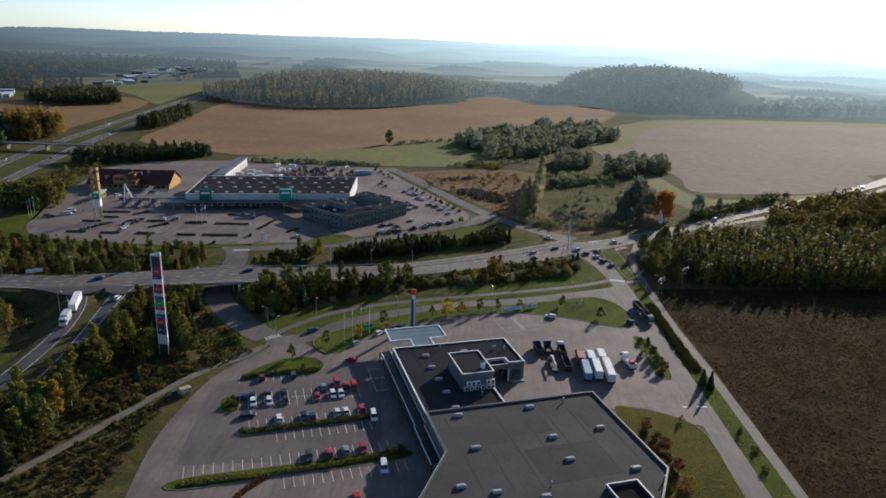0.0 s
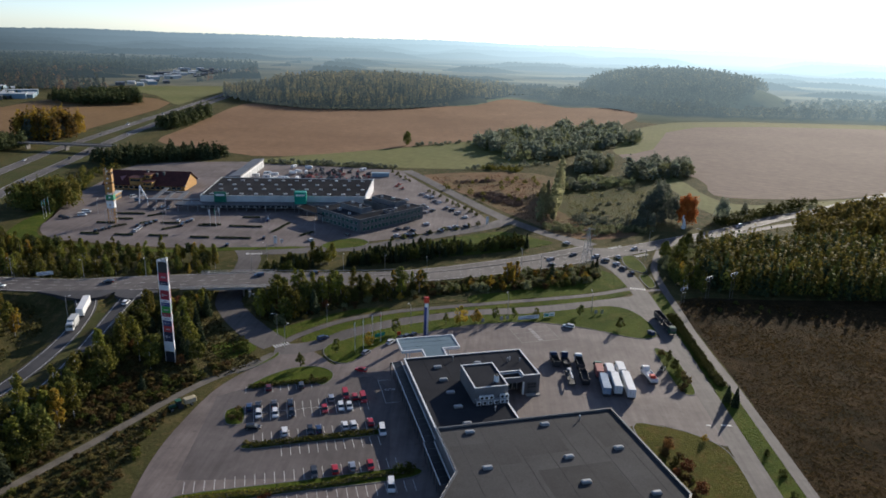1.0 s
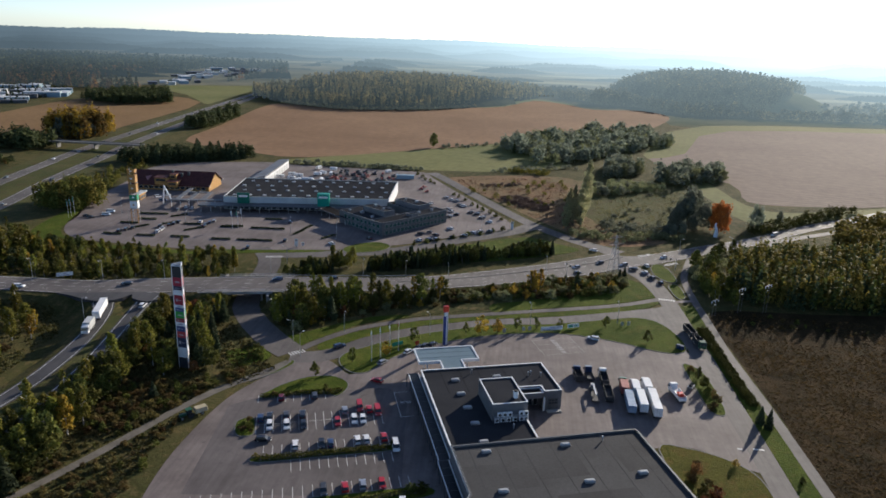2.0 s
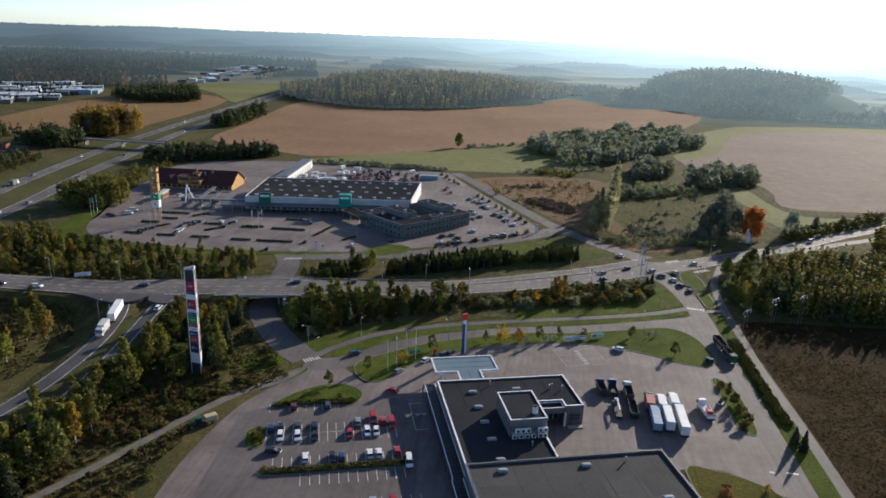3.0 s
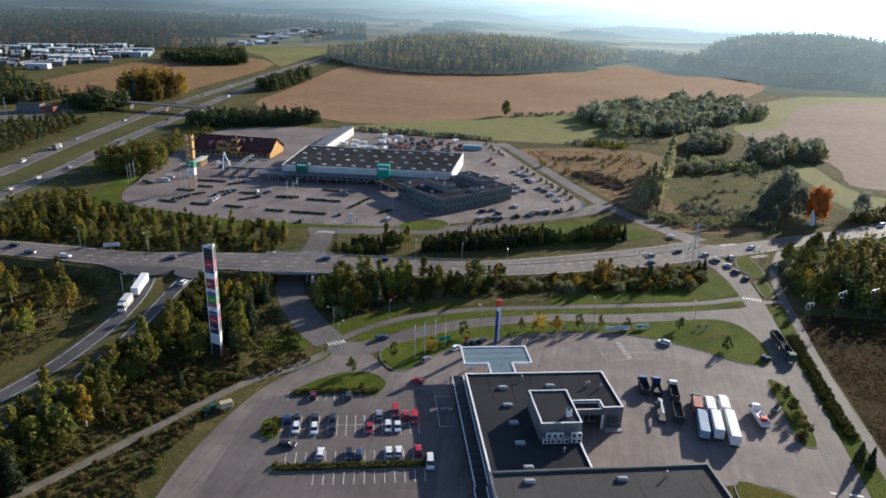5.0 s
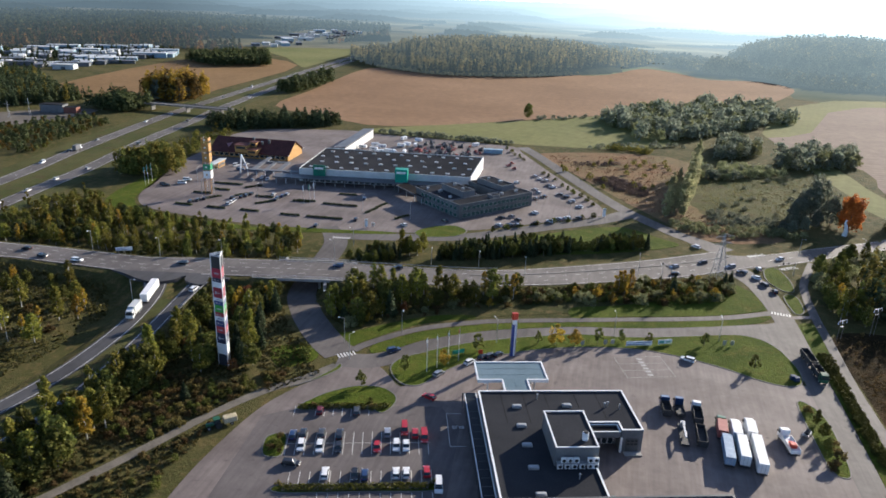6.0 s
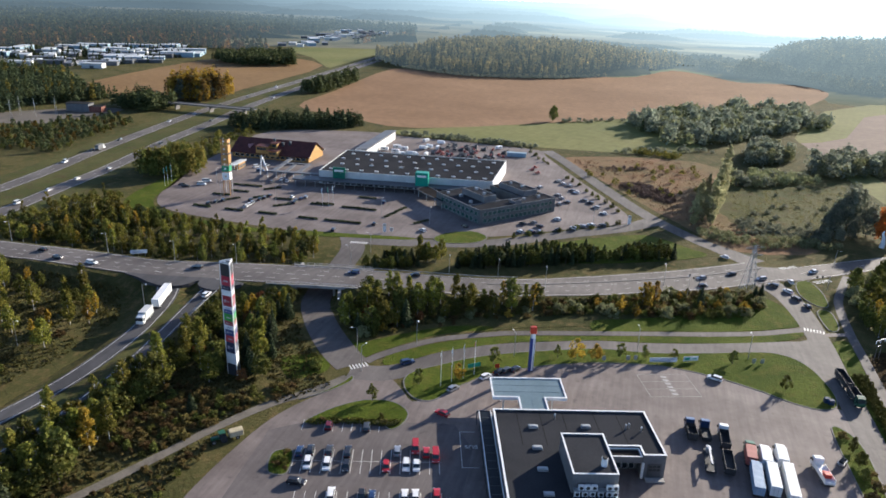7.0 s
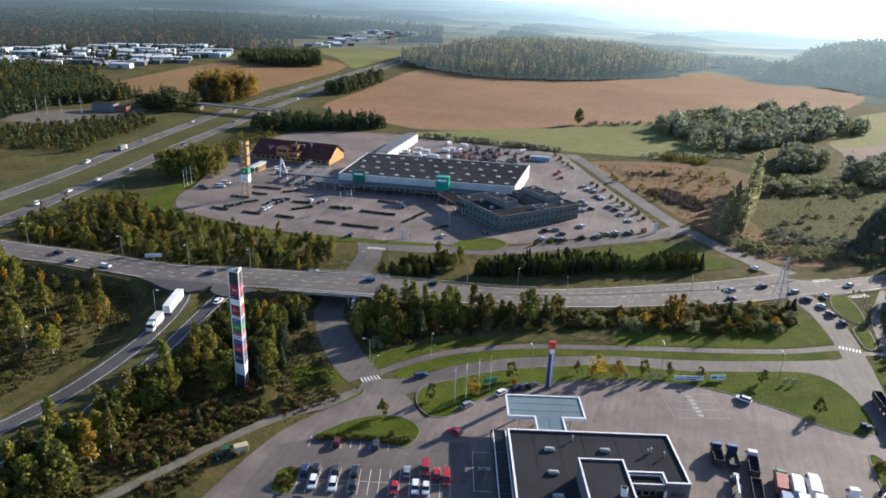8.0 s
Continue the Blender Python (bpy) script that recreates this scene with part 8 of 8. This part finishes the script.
for x, y, k, s in ((-28.2, 241.0, YOUNG, 1.15), (-9.2, 252.2, YOUNG, 0.85), (-3.5, 254.0, MAPLE, 1.2), (3.0, 256.3, MAPLE, 0.95), (10.7, 259.2, YOUNG, 1.05), (18.4, 262.6, YOUNG, 0.8), (27.9, 264.6, YOUNG, 0.75), (46.6, 268.8, YOUNG, 0.85), (60.9, 256.5, YOUNG, 0.95), (-57.1, 208.2, YOUNG, 0.95), (-47.2, 221.4, YOUNG, 1.0), (-36.5, 228.8, MAPLE, 0.85), (-80.5, 219.5, SHRUB, 1.1), (-82.5, 224, SHRUB, 0.9)):
    k.plant(x, y, s * 1.25, 0.14)
for x, y, k, s in ((72.4, 234, BUSH, 0.9), (73.2, 228, ALDER, 0.5), (73.6, 222, ALDER, 0.55), (73, 215.5, ALDER, 0.45), (74.2, 211, BUSH, 1.3), (72.8, 207.5, BUSH, 1.0), (75, 218, BUSH, 0.9)):
    k.plant(x, y, s, 0.14)
for x, y, k, s in ((58.5, 170, RUSTY, 0.7), (60, 165, BUSH, 1.0), (61, 160, RUSTY, 0.8), (59.5, 155, BUSH, 1.1), (62, 150, RUSTY, 0.75), (58, 146, BUSH, 1.1), (63.5, 144, MAPLE, 0.6), (60, 139, RUSTY, 0.9), (57.5, 134, BUSH, 1.0), (66.5, 132, MAPLE, 0.8), (70.5, 176, MAPLE, 0.5), (59.5, 174.5, BUSH, 0.8), (57, 168, BUSH, 0.9), (58.3, 163, SHRUB, 0.9), (57.6, 157.5, RUSTY, 0.5), (57, 151, BUSH, 1.0), (56.4, 141, SHRUB, 1.0), (59.4, 160.5, BUSH, 0.8), (60.6, 155.5, SHRUB, 0.8), (59.6, 148.6, BUSH, 0.9), (61.2, 142.6, RUSTY, 0.55)):
    k.plant(x, y, s, 0.14)
# shrubs round the shop car park
for x, y in ((-72, 566), (-67, 556), (-63, 546), (-58, 539), (-54, 532), (-36, 496), (-32, 489), (-27, 482), (-21, 468), (-17, 461), (-13, 454), (-8, 448), (-4, 440), (0, 432), (1, 409), (-5, 402), (-12, 395), (-19, 391), (-27, 384), (-35, 377), (-41, 372), (-47, 366)):
    SHRUB.plant(x + 1.5, y + 0.5, 0.8 + 0.25 * ((int(x) * 7) % 3) / 2, 0.05)
ip = thing("planted_bed", pose(-212, 353, 0.03), "narrow kerbed bed of low dark shrubs between parking bays", "planting bed", "beds of the shop car park")
part("kerb", boxes((-5.5, 5.5, -1.1, 1.1, 0, 0.15), bevel=0.03), KERB, ip)
rr = np.random.default_rng(77)
cc = np.stack([rr.uniform(-5.2, 5.2, 420), rr.uniform(-0.9, 0.9, 420), rr.uniform(0.15, 0.85, 420)], 1)
fo = new("foliage", quads_mesh("foliage", leaf_quads(cc, np.tile([0, 0, 1.0], (420, 1)), 0.26, rr), LEAF["spruce"]))
fo.parent = ip
for x, y, a in ((-193, 353.5, 3), (-174, 355, 3), (-151, 355.5, 4), (-137, 356.5, 4), (-128, 357.5, 4), (-174, 371, 50), (-192, 381, 50), (-215, 398, 5), (-208, 399, 5), (-209, 386, 5), (-195, 398, 50), (-154, 382, 5), (-215, 376, 5), (-179, 381, 5), (-138, 381, 5), (-129, 381.5, 5), (-137, 402, 5), (-114, 377, 75), (-112, 388, 75), (-156, 380, 5), (-205, 370, 55), (-95, 372, 60)):
    copy_thing(ip, pose(x, y, 0.03, 0, 0, a))

# billboards and boards on the lawn
bb = thing("banner_board", pose(24.4, 261.0, 0.14, 0, 0, 20), "long white advertising board on the lawn", "sign")
part("panel", boxes((-4.6, 4.6, -0.06, 0.06, 0.5, 2.1)), WHITE, bb)
part("printed_bar", boxes((-4.2, 2.4, -0.075, -0.065, 0.75, 1.0), (-1.0, 4.2, -0.075, -0.065, 1.5, 1.75)), PYLON_BLUE, bb)
for x in (-4, 0, 4):
    part("post", boxes((x - 0.05, x + 0.05, 0.07, 0.17, 0, 2.0)), STEEL, bb)
bc = thing("banner_board", pose(33.2, 265.3, 0.14, 0, 0, 25), "white board with two printed squares on the lawn", "sign")
part("panel", boxes((-2.6, 2.6, -0.06, 0.06, 0.4, 2.0)), WHITE, bc)
part("printed_bar", boxes((-2.2, -0.3, -0.075, -0.065, 0.7, 1.6), (0.4, 2.2, -0.075, -0.065, 0.9, 1.3)), FLAG_GREEN, bc)
for x in (-2.2, 2.2):
    part("post", boxes((x - 0.05, x + 0.05, 0.07, 0.17, 0, 2.0)), STEEL, bc)
sg = thing("road_sign", pose(-186.0, 271.4, land_at(-186.0, 271.4), 0, 0, 32), "long low white direction board beside the main road", "road sign")
part("panel", boxes((-3.2, 3.2, -0.05, 0.05, 1.3, 2.9)), WHITE, sg)
part("printed_bar", boxes((-2.6, 1.8, -0.07, -0.06, 1.7, 1.85), (-2.6, 0.8, -0.07, -0.06, 2.3, 2.45)), PYLON_BLUE, sg)
for x in (-2.4, 2.4):
    part("post", boxes((x - 0.06, x + 0.06, 0.06, 0.18, -0.3, 2.8)), STEEL, sg)
for x, y in ((53.4, 271), (56.1, 271.8), (5.6, 255.6), (13.2, 258.6), (15.6, 259.6)):
    t = thing("litter_shelter", pose(x, y, 0.14, 0, 0, 20), "small grey information stand on the lawn", "stand", "stands on the lawn")
    part("panel", boxes((-0.6, 0.6, -0.05, 0.05, 0.4, 2.0)), STEEL, t)
    part("post", boxes((-0.05, 0.05, 0.06, 0.16, 0, 1.9)), STEEL, t)
for x, y in ((73, 252.5), (72, 253.3)):
    t = thing("waste_bin", pose(x, y, 0.14, 0, 0, 15), "dark blue waste container at the lawn edge", "waste bin")
    part("body", boxes((-0.8, 0.8, -0.6, 0.6, 0, 1.4), bevel=0.06), CAR_PAINT["blue"], t)
    part("lid", boxes((-0.85, 0.85, -0.65, 0.65, 1.4, 1.55), bevel=0.04), CAR_PAINT["black"], t)
for x, y, hh in ((-107, 350, 4.5), (-104, 352, 2.2), (8, 411, 5.0)):
    t = thing("shop_sign", pose(x, y, 0.05, 0, 0, 20), "upright white and yellow shop sign", "sign")
    part("panel", boxes((-0.8, 0.8, -0.12, 0.12, 0.6, hh)), WHITE, t)
    part("foot", boxes((-0.3, 0.3, -0.1, 0.1, -0.05, 0.6)), STEEL, t)
    part("printed_bar", boxes((-0.5, 0.5, -0.14, -0.125, hh - 1.0, hh - 0.5)), ORANGE, t)
tk = thing("green_container", NEAR @ pose(28.5, -39.5, 0.05), "turquoise waste container beside the building", "container")
part("body", boxes((-2.2, 2.2, -1.2, 1.2, 0, 1.5), bevel=0.08), paint("turquoise_paint", (0.06, 0.28, 0.29), 0.4), tk)
part("lid", boxes((-2.2, 0.2, -1.2, 1.2, 1.5, 1.75), bevel=0.06), paint("turquoise_lid", (0.12, 0.38, 0.38), 0.4), tk)
yard = thing("yard_wall", NEAR @ pose(0, 0, 0), "low grey service yard wall", "wall")
part("wall", boxes((25.4, 33.5, -42.2, -41.9, 0, 2.2), (33.2, 33.5, -46.4, -42.2, 0, 2.2)), GREY_WALL, yard)
part("coping", boxes((25.4, 33.6, -42.3, -41.8, 2.2, 2.3), (33.1, 33.6, -46.4, -42.3, 2.2, 2.3)), WHITE, yard)


# traffic signals, lane arrows and small boards
def traffic_signal(x, y, turn, reach):
    t = thing("traffic_signal", pose(x, y, land_at(x, y), 0, 0, turn), "grey steel signal mast reaching over the lanes", "traffic light", "traffic signals of the junction")
    bm = bmesh.new()
    tube(bm, (0, 0, -0.2), (0, 0, 6.2), 0.13, 0.1, 8)
    part("mast", bm, STEEL, t)
    bm = bmesh.new()
    tube(bm, (0, 0, 6.0), (reach, 0, 6.5), 0.08, 0.06, 6)
    part("arm", bm, STEEL, t)
    for q in (reach * 0.55, reach - 0.3):
        head = part("signal_head", boxes((q - 0.2, q + 0.2, -0.18, 0.18, 5.3, 6.35), bevel=0.03), BLACK, t)
        for k in range(3):
            part("lens", boxes((q - 0.1, q + 0.1, -0.2, -0.185, 5.42 + k * 0.3, 5.62 + k * 0.3)), (paint("signal_green", (0.02, 0.12, 0.06)), paint("signal_amber", (0.25, 0.13, 0.02)), paint("signal_red", (0.25, 0.02, 0.02)))[k], head)
    return t


traffic_signal(38.4, 325.8, 122, 7.0)
traffic_signal(92.0, 352.0, 200, 6.0)
ARROW = None
for x, y, a in ((19.5, 325.6, 33), (23.5, 322.2, 33), (41.0, 338.5, 33), (46.5, 333.6, 33), (-24, 300.6, 27), (-26, 303.4, 27)):
    m_ = pose(x, y, 0.135 + float(np.interp(x, [q[0] for q in MAIN], [q[2] for q in MAIN])), 0, 0, a)
    if ARROW is None:
        ARROW = mesh_part("lane_arrow", [(-2.2, -0.12, 0), (0.9, -0.12, 0), (0.9, 0.12, 0), (-2.2, 0.12, 0), (0.9, -0.5, 0), (2.2, 0, 0), (0.9, 0.5, 0)], [(0, 1, 2, 3), (4, 5, 6)], LINE, bpy.data.objects["road_main"])
        ARROW.matrix_basis = m_
    else:
        shared("lane_arrow", ARROW, bpy.data.objects["road_main"], m_)
gb = thing("information_board", pose(-33.6, 236.4, 0.14, 0, 0, 40), "low green information board on the lawn", "sign")
part("panel", boxes((-2.2, 2.2, -0.06, 0.06, 0.5, 1.9)), FLAG_GREEN, gb)
for x in (-1.9, 1.9):
    part("post", boxes((x - 0.05, x + 0.05, 0.07, 0.17, 0, 1.8)), STEEL, gb)
rp = thing("red_sign", pose(-26.6, 238.6, 0.14, 0, 0, 30), "small red sign under a tree on the lawn", "sign")
part("panel", boxes((-0.7, 0.7, -0.08, 0.08, 0.4, 1.8), bevel=0.03), PYLON_RED, rp)
part("post", boxes((-0.06, 0.06, 0.09, 0.2, 0, 1.7)), STEEL, rp)


# ---- power line ----
def lattice_mast(x, y, h, turn):
    t = thing("lattice_pylon", pose(x, y, 0, 0, 0, turn), "grey steel lattice power pylon at the junction", "pylon")

    def corner(k, z):
        w = 2.0 * (1 - z / h) + 0.25
        return ((-w, w, w, -w)[k], (-w, -w, w, w)[k], z)

    for k in range(4):
        bm = bmesh.new()
        tube(bm, corner(k, 0), corner(k, h), 0.09, n=5)
        part("leg", bm, STEEL, t)
    for i in range(9):
        z0, z1 = h * (i / 9) ** 0.9, h * ((i + 1) / 9) ** 0.9
        for k in range(4):
            bm = bmesh.new()
            tube(bm, corner(k, z0), corner((k + 1) % 4, z1), 0.05, n=4)
            tube(bm, corner((k + 1) % 4, z0), corner(k, z1), 0.05, n=4)
            part("brace", bm, STEEL, t)
    for z in (h * 0.78, h * 0.95):
        bm = bmesh.new()
        tube(bm, (-4.5, 0, z), (4.5, 0, z), 0.1, n=5)
        tube(bm, (-4.5, 0, z), (0, 0, z + 1.2), 0.06, n=4)
        tube(bm, (4.5, 0, z), (0, 0, z + 1.2), 0.06, n=4)
        part("cross_arm", bm, STEEL, t)
    return t


lattice_mast(58.6, 338.2, 20, 30)
for x, y, hh in ((118.5, 298, 13), (94.4, 289, 8), (107.5, 297, 11)):
    t = thing("power_pole", pose(x, y, 0, 0, 0, 40), "pale twin-legged power pole at the wood's edge", "pole", "power poles")
    for s in (-1, 1):
        bm = bmesh.new()
        tube(bm, (s * 1.1, 0, -0.2), (s * 1.1, 0, hh), 0.1, 0.07, 8)
        part("leg", bm, BARK, t)
    part("cross_arm", boxes((-2.2, 2.2, -0.08, 0.08, hh - 0.3, hh - 0.1), (-1.1, 1.1, -0.05, 0.05, hh - 2.6, hh - 2.5)), STEEL, t)
    for x2 in (-2.3, 0, 2.3):
        bm = bmesh.new()
        tube(bm, (x2, 0, hh - 1.5), (x2, 0, hh - 0.4), 0.12, 0.08, 8)
        part("insulator", bm, WHITE, t)

# overpass across the motorway and the substation beside it
op = thing("overpass", pose(-378, 607, 0, 0, 0, 1), "grey concrete overpass across the motorway", "bridge")
part("deck", boxes((-48, 48, -4.5, 4.5, 5.2, 5.9)), KERB, op)
part("parapet", boxes((-48, 48, -4.7, -4.5, 5.3, 6.5), (-48, 48, 4.5, 4.7, 5.3, 6.5)), KERB, op)
for x in (-32, 4, 38):
    part("pier", boxes((x - 0.4, x + 0.4, -3, 3, 0, 5.2)), KERB, op)
BRICK = surface("red_brick", (0.16, 0.06, 0.045), (0.22, 0.09, 0.065), 0.4, 3, 0.85)
sb = thing("substation_building", pose(-470, 560, 0, 0, 0, 15), "grey and red brick substation building", "building")
part("wall", boxes((-16, 4, -5, 5, 0, 7)), GREY_WALL, sb)
part("brick_wing", boxes((4.1, 15, -4.5, 4.5, 0, 5)), BRICK, sb)
part("roof", boxes((-16.4, 4.4, -5.4, 5.4, 7, 7.4), (4.5, 15.4, -4.9, 4.9, 5, 5.3)), FELT, sb)
for x, y in ((-487, 520), (-497, 505), (-505, 522), (-480, 535)):
    t = thing("substation_mast", pose(x, y, 0), "grey steel mast of the substation", "mast", "substation masts")
    bm = bmesh.new()
    tube(bm, (-1, 0, 0), (0, 0, 15), 0.15, 0.1, 6)
    tube(bm, (1, 0, 0), (0, 0, 15), 0.15, 0.1, 6)
    tube(bm, (-3, 0, 11), (3, 0, 11), 0.12, n=6)
    part("frame", bm, STEEL, t)
setting(sheet("pavement_substation", [(-530, 480), (-450, 500), (-448, 580), (-480, 575), (-520, 530)], 0.02, DIRT, 2), "gravel yard of the substation", "yard")

# white roadside sculpture
sc = thing("roadside_sculpture", pose(131, 423, 0), "tall white curved sculpture beside the road", "sculpture")
bm = bmesh.new()
pp = [(0, 0, 0), (0.3, 0, 2.5), (0, 0, 5), (-0.8, 0, 7), (-0.4, 0, 8.6)]
for i in range(4):
    tube(bm, pp[i], pp[i + 1], 1.3 - 0.25 * i, 1.05 - 0.25 * i, 12)
part("body", bm, WHITE, sc)

# ---- rough grass: tufts that stand up and shade each other ----
def tufts(name, poly, n, h, material, label, seed, keep=None):
    r = np.random.default_rng(seed)
    p = np.array([(x, y) for x, y in zip(r.uniform(min(q[0] for q in poly), max(q[0] for q in poly), n), r.uniform(min(q[1] for q in poly), max(q[1] for q in poly), n)) if inside(x, y, poly) and (keep is None or keep(x, y))])
    k = len(p)
    z = np.array([land_at(x, y) for x, y in p])
    out = []
    for j in range(2):
        a = r.uniform(0, np.pi, k)
        d = np.stack([np.cos(a), np.sin(a), np.zeros(k)], 1)
        hh, w = h * r.uniform(0.5, 1.3, k)[:, None], r.uniform(0.22, 0.6, k)[:, None]
        b = np.stack([p[:, 0], p[:, 1], z - 0.05], 1)
        lean = r.normal(0, 0.25, (k, 3)) * hh
        lean[:, 2] = 0
        up = np.array([0, 0, 1.0]) * hh + lean
        out.append(np.stack([b - d * w, b + d * w * 0.9, b + d * w * 0.7 + up, b - d * w * 0.5 + up * 0.85], 1))
    ob = new(name, quads_mesh(name, np.concatenate(out).reshape(-1, 3), material))
    return tagged(ob, label, "grass", kind="stuff")


def patchy(scale, seed):
    """Keeps places in soft-edged patches."""
    r = np.random.default_rng(seed)

    def keep(x, y):
        v = 0.5 + 0.7 * noise.noise(Vector((x * scale, y * scale, seed))) + 0.35 * noise.noise(Vector((x * scale * 4, y * scale * 4, seed + 3)))
        return r.uniform() < v

    return keep


RANK = foliage("rank_grass", (0.05, 0.05, 0.016), (0.12, 0.10, 0.034), 0.01, 0.1, 0.3)
tufts("rank_grass", [(-132, 95), (-130, 200), (-134, 250), (-112, 262), (-84, 226), (-72, 212), (-86, 192), (-89, 165), (-87, 95)], 10000, 0.55, RANK, "rank autumn grass under the trees", 82, lambda x, y: abs(x + 84 + (197 - y) * (0.47 if y < 197 else -0.75)) > 2.4 and not inside(x, y, LOT) and clear_of_roads(x, y))
tufts("rank_grass_ramp", [(-262, 248), (-262, 170), (-168, 140), (-158, 195), (-160, 228), (-175, 246)], 20000, 0.6, RANK, "rank autumn grass beside the slip road", 83, patchy(0.05, 5))
tufts("bank_grass", [(-90, 248), (-88, 266), (-60, 283), (-20, 300), (30, 330), (58, 336), (40, 316), (0, 297), (-40, 275), (-75, 245)], 12000, 0.6, RANK, "rank grass on the bank of the main road", 84, clear_of_roads)
WITHERED = foliage("withered_grass", (0.036, 0.026, 0.012), (0.12, 0.078, 0.037), 0.02, 0.2, 0.5)
tufts("withered_grass", [(94, 120), (94, 290), (102, 294), (210, 292), (220, 240), (200, 150), (150, 110)], 52000, 0.32, WITHERED, "withered reddish brown grass of the wet meadow", 85, patchy(0.035, 2))
RUSHES = foliage("meadow_rushes", (0.10, 0.10, 0.042), (0.23, 0.20, 0.09), 0.02, 0.25, 0.5)
tufts("meadow_rushes", [(62, 446), (110, 440), (130, 470), (156, 482), (148, 556), (114, 543), (80, 524), (66, 528)], 6000, 0.42, RUSHES, "rank grass and rushes of the rough meadow", 86, patchy(0.06, 4))
DRY = foliage("dry_scrub_grass", (0.16, 0.10, 0.055), (0.30, 0.20, 0.11), 0.02, 0.2, 0.5)
tufts("dry_scrub_grass", [(-40, 556), (40, 584), (66, 520), (52, 440), (90, 408), (60, 394), (36, 424), (10, 466), (-18, 518)], 6000, 0.6, DRY, "rusty tussocks of the dry scrubland", 87, patchy(0.05, 9))
